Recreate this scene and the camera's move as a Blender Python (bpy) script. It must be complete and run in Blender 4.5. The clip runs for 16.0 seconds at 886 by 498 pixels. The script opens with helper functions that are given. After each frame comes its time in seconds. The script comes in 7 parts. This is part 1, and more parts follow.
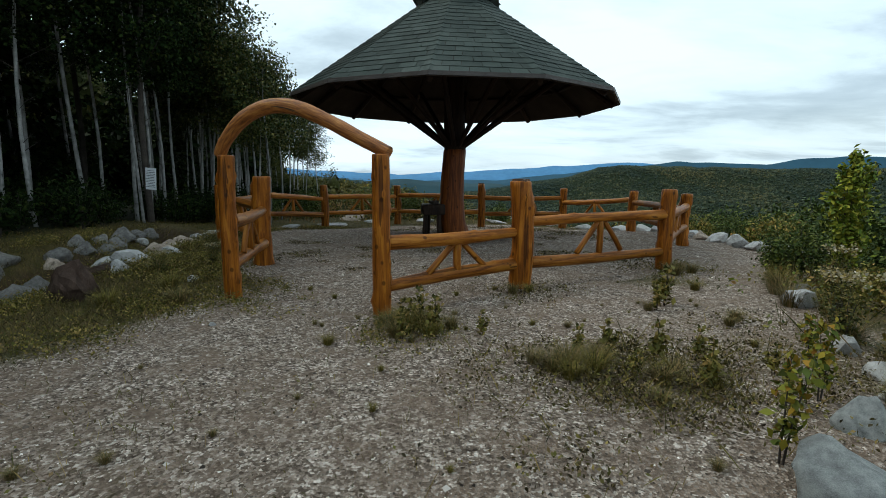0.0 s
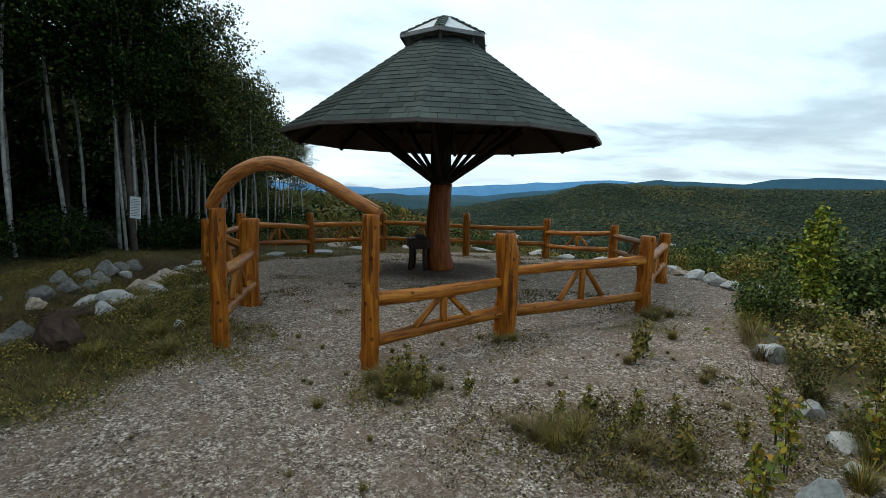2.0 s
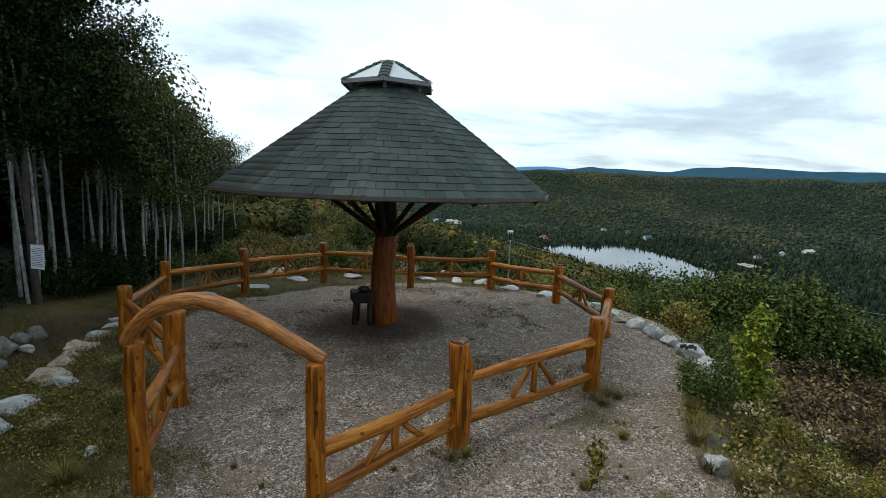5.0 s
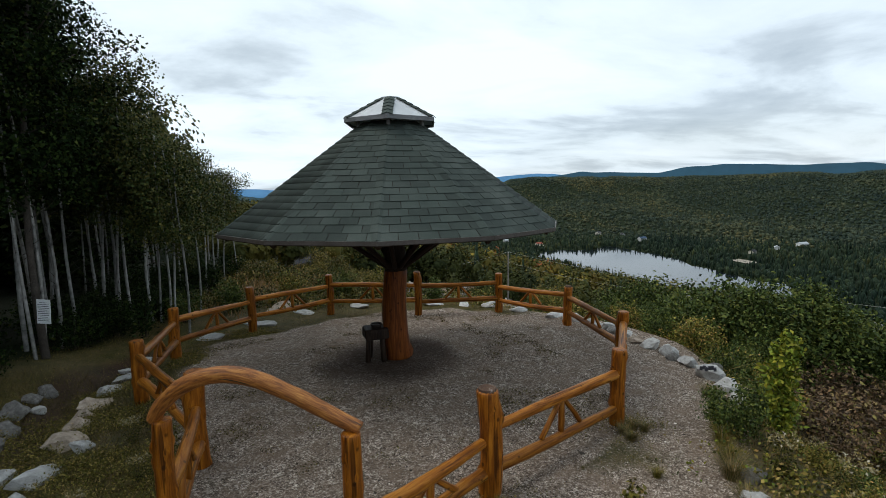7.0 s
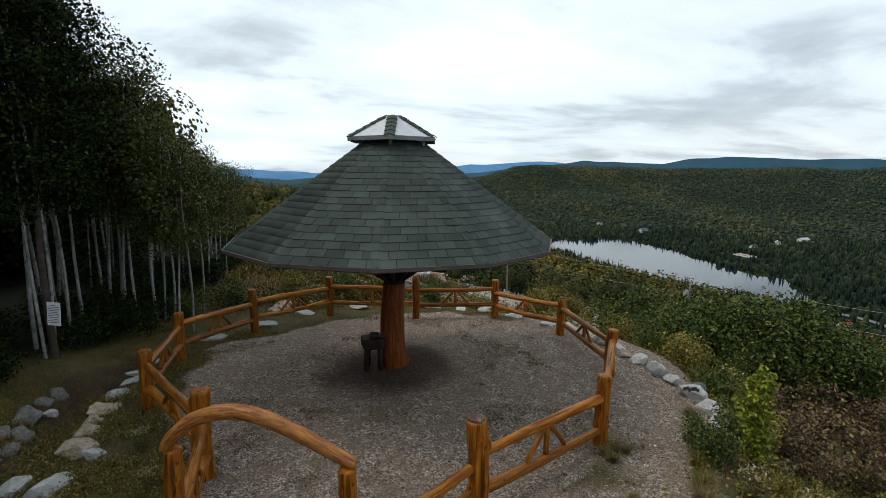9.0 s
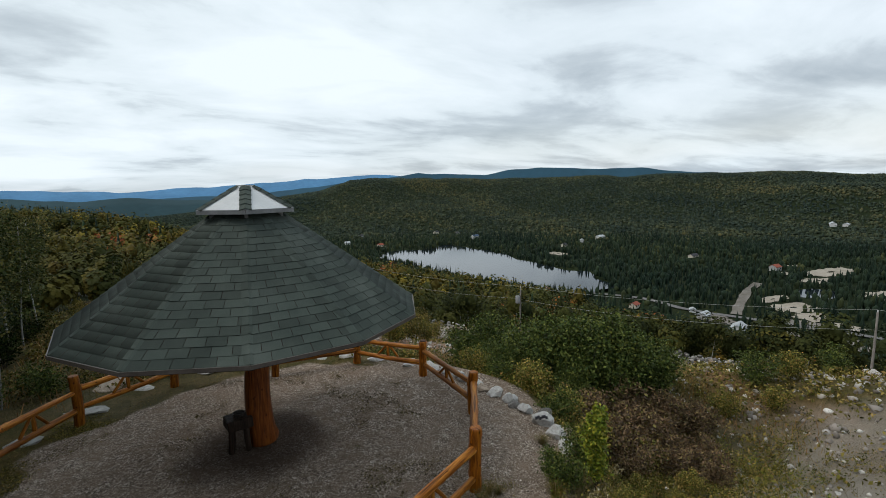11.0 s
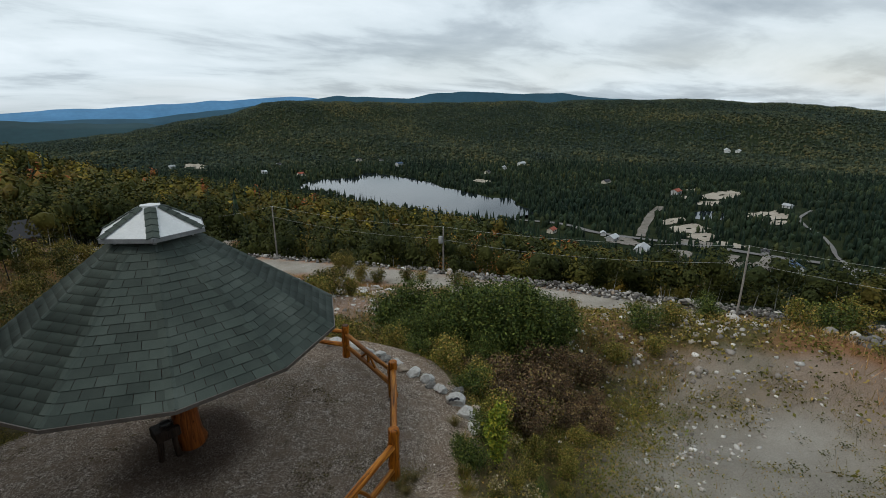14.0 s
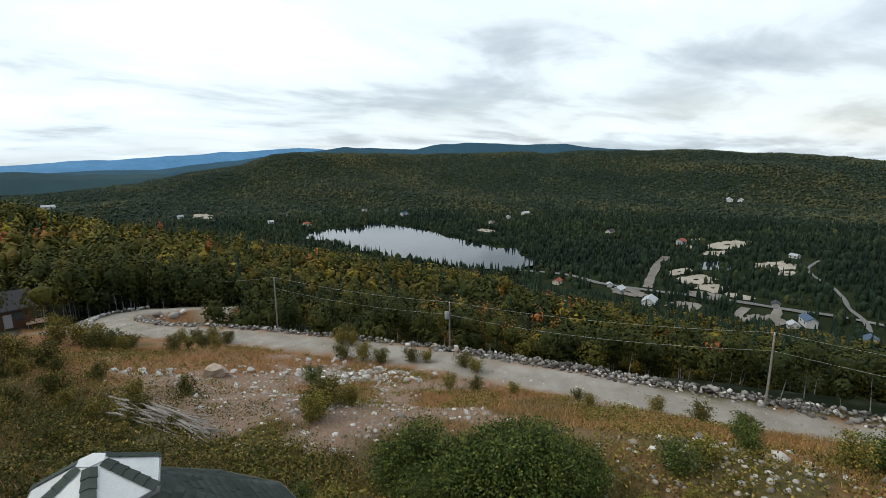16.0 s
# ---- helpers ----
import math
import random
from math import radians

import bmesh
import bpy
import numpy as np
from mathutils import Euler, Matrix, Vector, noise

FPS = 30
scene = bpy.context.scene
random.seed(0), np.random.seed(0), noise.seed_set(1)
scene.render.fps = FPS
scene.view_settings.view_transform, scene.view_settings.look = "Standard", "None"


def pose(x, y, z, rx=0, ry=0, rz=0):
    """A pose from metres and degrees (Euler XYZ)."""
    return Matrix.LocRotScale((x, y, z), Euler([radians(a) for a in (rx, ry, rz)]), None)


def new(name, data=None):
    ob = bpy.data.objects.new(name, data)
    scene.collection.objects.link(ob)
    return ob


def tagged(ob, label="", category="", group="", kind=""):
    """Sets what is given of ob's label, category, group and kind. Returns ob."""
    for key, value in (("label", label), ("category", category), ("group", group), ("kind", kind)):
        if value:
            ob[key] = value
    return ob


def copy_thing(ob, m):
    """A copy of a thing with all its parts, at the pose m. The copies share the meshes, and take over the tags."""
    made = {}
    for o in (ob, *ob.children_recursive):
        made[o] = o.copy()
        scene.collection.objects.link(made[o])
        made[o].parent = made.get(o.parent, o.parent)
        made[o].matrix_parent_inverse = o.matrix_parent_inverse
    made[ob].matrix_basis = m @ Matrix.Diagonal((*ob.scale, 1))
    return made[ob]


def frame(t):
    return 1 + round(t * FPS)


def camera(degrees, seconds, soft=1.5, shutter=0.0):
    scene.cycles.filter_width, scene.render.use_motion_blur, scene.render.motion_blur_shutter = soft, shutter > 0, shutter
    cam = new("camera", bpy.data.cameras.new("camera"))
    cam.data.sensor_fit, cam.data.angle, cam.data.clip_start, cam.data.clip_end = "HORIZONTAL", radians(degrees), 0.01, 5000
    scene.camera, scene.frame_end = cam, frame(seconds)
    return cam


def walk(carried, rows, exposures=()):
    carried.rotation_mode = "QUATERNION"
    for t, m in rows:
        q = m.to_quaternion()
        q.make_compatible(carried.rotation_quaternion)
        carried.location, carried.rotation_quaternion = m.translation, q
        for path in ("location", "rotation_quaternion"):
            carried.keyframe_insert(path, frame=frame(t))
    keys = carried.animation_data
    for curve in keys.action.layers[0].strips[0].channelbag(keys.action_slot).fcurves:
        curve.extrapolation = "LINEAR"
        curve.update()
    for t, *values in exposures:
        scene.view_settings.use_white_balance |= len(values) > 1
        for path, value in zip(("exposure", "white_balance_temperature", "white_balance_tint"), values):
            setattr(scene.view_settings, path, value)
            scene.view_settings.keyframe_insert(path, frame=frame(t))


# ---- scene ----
# ---------------------------------------------------------------- camera
cam = camera(85.0, 16.0, 0.8)
# seconds, eye x y z, yaw to the left, pitch up, roll
ROWS = [
    (0.0, -0.137, 0.100, 1.421, -1.38, -8.82, 0.48),
    (0.5, -0.179, -0.003, 1.426, -2.40, -9.39, -1.35),
    (1.0, -0.178, -0.033, 1.470, -2.94, -8.73, 0.07),
    (1.5, -0.197, -0.030, 1.647, -2.34, -8.85, -1.01),
    (2.0, -0.183, 0.016, 1.878, -3.27, -7.06, 1.35),
    (2.5, -0.096, -0.304, 2.051, -12.03, -7.75, -0.35),
    (3.0, -0.145, -0.229, 2.221, -11.13, -7.96, 0.29),
    (3.5, -0.211, -0.172, 2.567, -10.48, -13.91, -1.51),
    (4.0, -0.224, 0.076, 2.893, -10.31, -13.74, -1.43),
    (4.5, -0.236, 0.447, 3.175, -10.36, -10.29, 2.43),
    (7.0, -0.573, 0.778, 3.768, -10.89, -7.26, -1.06),
    (7.5, -0.573, 0.659, 4.054, -10.63, -8.69, -1.25),
    (8.0, -0.546, 0.562, 4.291, -10.77, -9.37, 0.50),
    (10.5, -0.640, 0.517, 5.006, -11.21, -7.61, 0.02),
    (11.0, -1.087, 0.453, 5.598, -29.61, -7.52, -1.07),
    (11.5, -0.975, 0.651, 5.925, -30.22, -7.42, -0.45),
    (12.0, -0.868, 0.064, 6.432, -38.00, -5.61, 2.43),
    (12.5, -0.918, 0.076, 6.701, -40.03, -6.41, -0.37),
    (13.0, -0.933, 0.042, 6.949, -38.84, -6.91, -0.85),
    (13.5, -1.006, 0.149, 7.019, -38.37, -7.57, -0.54),
    (14.0, -0.984, 0.113, 7.511, -38.48, -16.25, -0.49),
    (14.5, -0.769, 0.455, 8.171, -38.42, -18.97, 0.26),
    (15.0, -0.418, 1.208, 8.700, -37.92, -15.63, -0.04),
    (15.5, 0.047, 1.531, 9.573, -37.76, -12.40, -0.16),
    (16.0, 0.553, 2.329, 10.392, -37.99, -10.65, -0.66),
]


def flight(x, y, z, yaw, pitch, roll):
    """A camera pose from its heading, pitch and roll."""
    return pose(x, y, z) @ pose(0, 0, 0, 0, 0, yaw) @ pose(0, 0, 0, 90 + pitch) @ pose(0, 0, 0, 0, 0, roll)


walk(cam, [(t, flight(*row)) for t, *row in ROWS], [(0.0, 0.07, 5750, 1), (2.0, 0.15, 5740, 1), (3.5, 0.21, 5690, 1), (4.6, 0.25, 5740, 2), (6.8, 0.0, 6000, 8), (8.2, 0.03, 6100, 9), (10.4, -0.02, 6200, 9), (12.0, -0.33, 6200, 9), (13.5, -0.33, 6150, 8), (14.0, -0.25, 6150, 8), (14.4, 0.05, 6150, 8), (16.0, 0.08, 6200, 8)])

# ---------------------------------------------------------------- sky, sun
world = bpy.data.worlds.new("overcast_sky")
scene.world = world
world.use_nodes = True
wn, wl = world.node_tree.nodes, world.node_tree.links
wn.clear()
w_out, w_bg = wn.new("ShaderNodeOutputWorld"), wn.new("ShaderNodeBackground")
w_sky = wn.new("ShaderNodeTexSky")
w_sky.sky_type, w_sky.sun_disc = "NISHITA", False
w_sky.sun_elevation, w_sky.sun_rotation = radians(48), radians(70)
w_sky.air_density, w_sky.dust_density = 1.0, 2.0
w_tex, w_sep = wn.new("ShaderNodeTexCoord"), wn.new("ShaderNodeSeparateXYZ")
wl.new(w_tex.outputs["Generated"], w_sep.inputs[0])


def wmath(op, a, b=None):
    node = wn.new("ShaderNodeMath")
    node.operation = op
    for k, val in enumerate((a, b)):
        if val is None:
            continue
        if isinstance(val, (int, float)):
            node.inputs[k].default_value = val
        else:
            wl.new(val, node.inputs[k])
    return node.outputs[0]


# a flat cloud deck: the direction is cast on to a plane overhead
w_up = wmath("MAXIMUM", wmath("ADD", w_sep.outputs[2], 0.16), 0.08)
w_cx, w_cy = wmath("DIVIDE", w_sep.outputs[0], w_up), wmath("DIVIDE", w_sep.outputs[1], w_up)
w_com = wn.new("ShaderNodeCombineXYZ")
wl.new(w_cx, w_com.inputs[0]), wl.new(w_cy, w_com.inputs[1])


def wnoise(scale, detail, rough, distort, offset, stretch):
    mp = wn.new("ShaderNodeMapping")
    mp.inputs["Location"].default_value, mp.inputs["Scale"].default_value = offset, stretch
    mp.inputs["Rotation"].default_value = (0, 0, radians(25))
    wl.new(w_com.outputs[0], mp.inputs[0])
    node = wn.new("ShaderNodeTexNoise")
    node.inputs["Scale"].default_value, node.inputs["Detail"].default_value = scale, detail
    node.inputs["Roughness"].default_value, node.inputs["Distortion"].default_value = rough, distort
    wl.new(mp.outputs[0], node.inputs["Vector"])
    return node.outputs["Fac"]


def wramp(fac, stops):
    node = wn.new("ShaderNodeValToRGB")
    while len(node.color_ramp.elements) < len(stops):
        node.color_ramp.elements.new(0.5)
    for el, (at, col) in zip(node.color_ramp.elements, stops):
        el.position, el.color = at, (*col, 1)
    wl.new(fac, node.inputs[0])
    return node.outputs["Color"]


def wmix(fac, a, b):
    node = wn.new("ShaderNodeMix")
    node.data_type = "RGBA"
    if isinstance(fac, (int, float)):
        node.inputs[0].default_value = fac
    else:
        wl.new(fac, node.inputs[0])
    wl.new(a, node.inputs[6]), wl.new(b, node.inputs[7])
    return node.outputs[2]


# the deck thickens towards the south-east
w_east = wmath("SUBTRACT", wmath("MULTIPLY", w_sep.outputs[0], 0.075), wmath("MULTIPLY", w_sep.outputs[1], 0.05))
w_cloud = wmath("ADD", wnoise(1.0, 9.0, 0.56, 0.35, (3.1, 0.7, 0.0), (0.8, 1.15, 1.0)), w_east)
w_gaps = wnoise(0.22, 3.0, 0.5, 0.2, (1.0, 5.0, 0.0), (1.0, 1.0, 1.0))
w_deck = wramp(w_cloud, ((0.36, (1.08, 1.15, 1.18)), (0.50, (0.94, 1.02, 1.05)), (0.60, (0.68, 0.75, 0.79)), (0.74, (0.47, 0.54, 0.59))))
w_blue = wn.new("ShaderNodeVectorMath")
w_blue.operation = "SCALE"
w_blue.inputs["Scale"].default_value = 0.10
wl.new(w_sky.outputs[0], w_blue.inputs[0])
w_open = wramp(w_gaps, ((0.36, (0.35, 0.35, 0.35)), (0.52, (0.0, 0.0, 0.0))))
w_mixed = wmix(w_open, w_deck, w_blue.outputs[0])
wl.new(w_mixed, w_bg.inputs["Color"])
w_bg.inputs["Strength"].default_value = 0.94
wl.new(w_bg.outputs[0], w_out.inputs[0])

sun_data = bpy.data.lights.new("sun", "SUN")
sun_data.energy, sun_data.angle, sun_data.color = 1.5, radians(22), (1.0, 0.89, 0.75)
sun = new("sun", sun_data)
sun.matrix_world = pose(0, 0, 40, 42, 0, -110)
scene.view_settings.exposure = 0.0

# ---------------------------------------------------------------- materials


def nodes_of(name):
    m = bpy.data.materials.new(name)
    m.use_nodes = True
    nt = m.node_tree
    return m, nt, nt.nodes["Principled BSDF"]


def tex_noise(nt, scale, detail=4.0, rough=0.55, vec=None, distort=0.0):
    n = nt.nodes.new("ShaderNodeTexNoise")
    n.inputs["Scale"].default_value, n.inputs["Detail"].default_value = scale, detail
    n.inputs["Roughness"].default_value, n.inputs["Distortion"].default_value = rough, distort
    if vec is not None:
        nt.links.new(vec, n.inputs["Vector"])
    return n.outputs["Fac"]


def ramp(nt, fac, stops):
    n = nt.nodes.new("ShaderNodeValToRGB")
    while len(n.color_ramp.elements) < len(stops):
        n.color_ramp.elements.new(0.5)
    for el, (at, col) in zip(n.color_ramp.elements, stops):
        el.position, el.color = at, (*col, 1) if len(col) == 3 else col
    nt.links.new(fac, n.inputs[0])
    return n.outputs["Color"]


def mixc(nt, fac, a, b, mode="MIX"):
    n = nt.nodes.new("ShaderNodeMix")
    n.data_type, n.blend_type = "RGBA", mode
    for key, val in ((0, fac), (6, a), (7, b)):
        if isinstance(val, (int, float)):
            n.inputs[key].default_value = val
        elif isinstance(val, tuple):
            n.inputs[key].default_value = (*val, 1)
        else:
            nt.links.new(val, n.inputs[key])
    return n.outputs[2]


def mathn(nt, op, a, b=0.0):
    n = nt.nodes.new("ShaderNodeMath")
    n.operation = op
    for key, val in enumerate((a, b)):
        if isinstance(val, (int, float)):
            n.inputs[key].default_value = val
        else:
            nt.links.new(val, n.inputs[key])
    return n.outputs[0]


def bump(nt, bsdf, height, strength, dist):
    n = nt.nodes.new("ShaderNodeBump")
    n.inputs["Strength"].default_value, n.inputs["Distance"].default_value = strength, dist
    nt.links.new(height, n.inputs["Height"])
    nt.links.new(n.outputs[0], bsdf.inputs["Normal"])


def coords(nt, kind="Object", scale=(1, 1, 1)):
    tc, mp = nt.nodes.new("ShaderNodeTexCoord"), nt.nodes.new("ShaderNodeMapping")
    mp.inputs["Scale"].default_value = scale
    nt.links.new(tc.outputs[kind], mp.inputs[0])
    return mp.outputs[0]


def world_pos(nt):
    return nt.nodes.new("ShaderNodeNewGeometry").outputs["Position"]


def island(nt):
    return nt.nodes.new("ShaderNodeNewGeometry").outputs["Random Per Island"]


def obj_random(nt):
    return nt.nodes.new("ShaderNodeObjectInfo").outputs["Random"]


def attr(nt, name):
    n = nt.nodes.new("ShaderNodeAttribute")
    n.attribute_name = name
    return n.outputs["Fac"]


def log_material(name, c1, c2, c3, rough=0.6):
    """Varnished peeled log: streaks along its length, knots and checks."""
    m, nt, b = nodes_of(name)
    co = coords(nt, "Object", (22, 22, 1.6))
    streak = tex_noise(nt, 1.0, 6, 0.62, co, 0.6)
    blot = tex_noise(nt, 2.2, 3, 0.5, coords(nt, "Object", (1, 1, 1)))
    col = ramp(nt, streak, ((0.34, c1), (0.5, c2), (0.64, c3)))
    col = mixc(nt, mathn(nt, "MULTIPLY", blot, 0.55), col, tuple(x * 0.45 for x in c2))
    vor = nt.nodes.new("ShaderNodeTexVoronoi")
    vor.inputs["Scale"].default_value = 6.5
    nt.links.new(coords(nt, "Object", (1, 1, 0.8)), vor.inputs["Vector"])
    knot = ramp(nt, vor.outputs["Distance"], ((0.09, (1, 1, 1)), (0.17, (0, 0, 0))))
    col = mixc(nt, mathn(nt, "MULTIPLY", knot, 0.7), col, tuple(x * 0.25 for x in c1))
    check = ramp(nt, tex_noise(nt, 1.0, 2, 0.5, coords(nt, "Object", (17, 17, 0.5)), 0.3), ((0.635, (0, 0, 0)), (0.665, (1, 1, 1))))
    col = mixc(nt, mathn(nt, "MULTIPLY", check, 0.65), col, tuple(x * 0.18 for x in c1))
    hue = nt.nodes.new("ShaderNodeHueSaturation")
    nt.links.new(col, hue.inputs["Color"])
    nt.links.new(mathn(nt, "ADD", mathn(nt, "MULTIPLY", obj_random(nt), 0.42), 0.72), hue.inputs["Value"])
    nt.links.new(hue.outputs[0], b.inputs["Base Color"])
    b.inputs["Roughness"].default_value = rough
    b.inputs["Specular IOR Level"].default_value = 0.16
    bump(nt, b, mathn(nt, "SUBTRACT", streak, check), 0.5, 0.012)
    return m


def rough_material(name, stops, scale=3.0, fine=30.0, rough=0.85, bump_s=0.4, bump_d=0.02, space="Object", per_object=0.3):
    m, nt, b = nodes_of(name)
    co = coords(nt, space)
    big, small = tex_noise(nt, scale, 5, 0.6, co), tex_noise(nt, fine, 4, 0.6, co)
    col = ramp(nt, mathn(nt, "ADD", mathn(nt, "MULTIPLY", big, 0.6), mathn(nt, "MULTIPLY", small, 0.4)), stops)
    if per_object:
        hue = nt.nodes.new("ShaderNodeHueSaturation")
        nt.links.new(col, hue.inputs["Color"])
        nt.links.new(mathn(nt, "ADD", mathn(nt, "MULTIPLY", obj_random(nt), per_object), 1 - per_object / 2), hue.inputs["Value"])
        col = hue.outputs[0]
    nt.links.new(col, b.inputs["Base Color"])
    b.inputs["Roughness"].default_value = rough
    b.inputs["Specular IOR Level"].default_value = 0.15 if rough > 0.75 else 0.4
    bump(nt, b, small, bump_s, bump_d)
    return m


def leaf_material(name, stops, by="island", rough=0.6, vary=0.7, gloss=0.12):
    """Foliage: each leaf or clump takes its own tone; by='tint' colours a whole tree from its stored tint."""
    m, nt, b = nodes_of(name)
    isl = island(nt)
    if by == "tint":
        fac = mathn(nt, "ADD", mathn(nt, "MULTIPLY", attr(nt, "tint"), 0.94), mathn(nt, "MULTIPLY", isl, 0.06))
    else:
        fac = isl
    col = ramp(nt, fac, stops)
    hue = nt.nodes.new("ShaderNodeHueSaturation")
    nt.links.new(col, hue.inputs["Color"])
    nt.links.new(mathn(nt, "ADD", mathn(nt, "MULTIPLY", mathn(nt, "FRACT", mathn(nt, "MULTIPLY", isl, 37.7)), vary), 1 - vary / 2), hue.inputs["Value"])
    nt.links.new(hue.outputs[0], b.inputs["Base Color"])
    b.inputs["Roughness"].default_value = rough
    b.inputs["Specular IOR Level"].default_value = gloss
    return m


M = {}
M["post"] = log_material("varnished_post", (0.075, 0.019, 0.002), (0.28, 0.088, 0.006), (0.47, 0.175, 0.014), 0.45)
M["rail"] = log_material("varnished_rail", (0.09, 0.025, 0.003), (0.31, 0.104, 0.010), (0.50, 0.21, 0.028), 0.45)
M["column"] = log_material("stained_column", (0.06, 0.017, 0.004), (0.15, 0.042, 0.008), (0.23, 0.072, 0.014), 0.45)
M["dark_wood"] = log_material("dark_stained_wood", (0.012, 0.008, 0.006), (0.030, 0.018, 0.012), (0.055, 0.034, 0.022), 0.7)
M["grey_wood"] = log_material("weathered_grey_wood", (0.10, 0.085, 0.07), (0.25, 0.22, 0.19), (0.42, 0.39, 0.35), 0.8)
M["log_end"] = rough_material("cut_log_end", ((0.3, (0.035, 0.02, 0.014)), (0.55, (0.10, 0.06, 0.04)), (0.72, (0.42, 0.38, 0.34))), 9, 40)
M["shingle"] = rough_material("asphalt_shingle", ((0.30, (0.032, 0.042, 0.037)), (0.5, (0.050, 0.062, 0.054)), (0.72, (0.078, 0.090, 0.079))), 1.2, 160, 0.9, 0.5, 0.004, "Object", 0.42)
M["roof_deck"] = rough_material("dark_roof_board", ((0.3, (0.018, 0.013, 0.010)), (0.7, (0.05, 0.037, 0.028))), 3, 30)
M["drip_edge"] = rough_material("metal_drip_edge", ((0.3, (0.045, 0.036, 0.03)), (0.7, (0.10, 0.085, 0.075))), 4, 30, 0.5)
M["white_metal"] = rough_material("white_metal_panel", ((0.3, (0.44, 0.455, 0.46)), (0.7, (0.60, 0.615, 0.62))), 3, 25, 0.5, 0.1, 0.003, "Object", 0.1)
M["grey_metal"] = rough_material("grey_metal", ((0.3, (0.13, 0.135, 0.14)), (0.7, (0.25, 0.255, 0.26))), 4, 30, 0.5)
M["dark_metal"] = rough_material("rusty_dark_iron", ((0.3, (0.012, 0.011, 0.010)), (0.6, (0.035, 0.028, 0.024)), (0.8, (0.08, 0.04, 0.02))), 4, 40, 0.6)
M["paper"] = rough_material("white_sign_paper", ((0.3, (0.62, 0.64, 0.66)), (0.7, (0.78, 0.79, 0.80))), 3, 30, 0.7, 0.1, 0.001)
M["ink"] = rough_material("dark_print", ((0.3, (0.04, 0.04, 0.05)), (0.7, (0.10, 0.10, 0.12))), 30, 90, 0.8)
M["stone_white"] = rough_material("white_quartz_rock", ((0.28, (0.15, 0.145, 0.135)), (0.45, (0.40, 0.39, 0.37)), (0.75, (0.66, 0.65, 0.63))), 3, 22, 0.85, 0.7, 0.03)
M["stone_grey"] = rough_material("grey_granite_boulder", ((0.28, (0.065, 0.060, 0.055)), (0.5, (0.215, 0.203, 0.188)), (0.75, (0.43, 0.41, 0.38))), 4, 45, 0.85, 0.9, 0.03)
M["stone_pale"] = rough_material("pale_granite_boulder", ((0.30, (0.16, 0.165, 0.160)), (0.48, (0.35, 0.365, 0.352)), (0.72, (0.62, 0.635, 0.61))), 4, 45, 0.85, 0.9, 0.03)
M["stone_pink"] = rough_material("pinkish_granite_boulder", ((0.28, (0.15, 0.115, 0.085)), (0.5, (0.34, 0.275, 0.215)), (0.75, (0.54, 0.46, 0.38))), 3, 30, 0.85, 0.6, 0.02)
M["stone_red"] = rough_material("dark_red_boulder", ((0.28, (0.020, 0.013, 0.009)), (0.5, (0.052, 0.033, 0.024)), (0.75, (0.11, 0.075, 0.058))), 3, 30, 0.85, 0.6, 0.02)
M["birch"] = rough_material("pale_birch_bark", ((0.34, (0.035, 0.033, 0.03)), (0.43, (0.19, 0.186, 0.175)), (0.7, (0.45, 0.44, 0.415))), 2.2, 9, 0.8, 0.4, 0.01, "Object", 0.6)
M["bark"] = rough_material("dark_bark", ((0.3, (0.02, 0.017, 0.014)), (0.7, (0.085, 0.072, 0.06))), 3, 25, 0.9, 0.7, 0.02)
# near-black leaf tones: the wood's inner shade is put into the colour
M["leaf_dark"] = leaf_material("shade_dark_leaves", ((0.0, (0.004, 0.008, 0.003)), (0.55, (0.012, 0.023, 0.006)), (0.9, (0.032, 0.050, 0.012)), (1.0, (0.060, 0.070, 0.016))), gloss=0.02)
M["leaf_bush"] = leaf_material("bush_leaves", ((0.0, (0.022, 0.038, 0.010)), (0.6, (0.062, 0.088, 0.018)), (1.0, (0.14, 0.15, 0.032))))
M["leaf_yellow"] = leaf_material("yellow_green_leaves", ((0.0, (0.07, 0.11, 0.015)), (0.55, (0.17, 0.21, 0.02)), (1.0, (0.30, 0.27, 0.03))))
M["leaf_autumn"] = leaf_material("turning_leaves", ((0.0, (0.05, 0.07, 0.012)), (0.5, (0.15, 0.15, 0.016)), (0.85, (0.27, 0.20, 0.02)), (1.0, (0.27, 0.11, 0.02))))
M["leaf_red"] = leaf_material("red_brown_leaves", ((0.0, (0.045, 0.032, 0.022)), (0.45, (0.115, 0.078, 0.044)), (0.75, (0.18, 0.108, 0.056)), (1.0, (0.20, 0.18, 0.055))))
M["bank_weed"] = leaf_material("bank_weeds", ((0.0, (0.036, 0.050, 0.009)), (0.40, (0.108, 0.114, 0.020)), (0.75, (0.23, 0.190, 0.036)), (1.0, (0.34, 0.20, 0.065))))
M["weed"] = leaf_material("weeds", ((0.0, (0.046, 0.050, 0.010)), (0.45, (0.128, 0.114, 0.020)), (0.75, (0.21, 0.165, 0.036)), (1.0, (0.32, 0.22, 0.08))))
M["straw"] = leaf_material("dry_grass", ((0.0, (0.05, 0.062, 0.016)), (0.45, (0.12, 0.105, 0.035)), (0.75, (0.22, 0.15, 0.06)), (1.0, (0.34, 0.24, 0.11))))
M["patch_weed"] = leaf_material("brown_weeds", ((0.0, (0.032, 0.026, 0.012)), (0.35, (0.072, 0.054, 0.022)), (0.62, (0.10, 0.094, 0.020)), (0.85, (0.15, 0.098, 0.045)), (1.0, (0.25, 0.21, 0.05))))
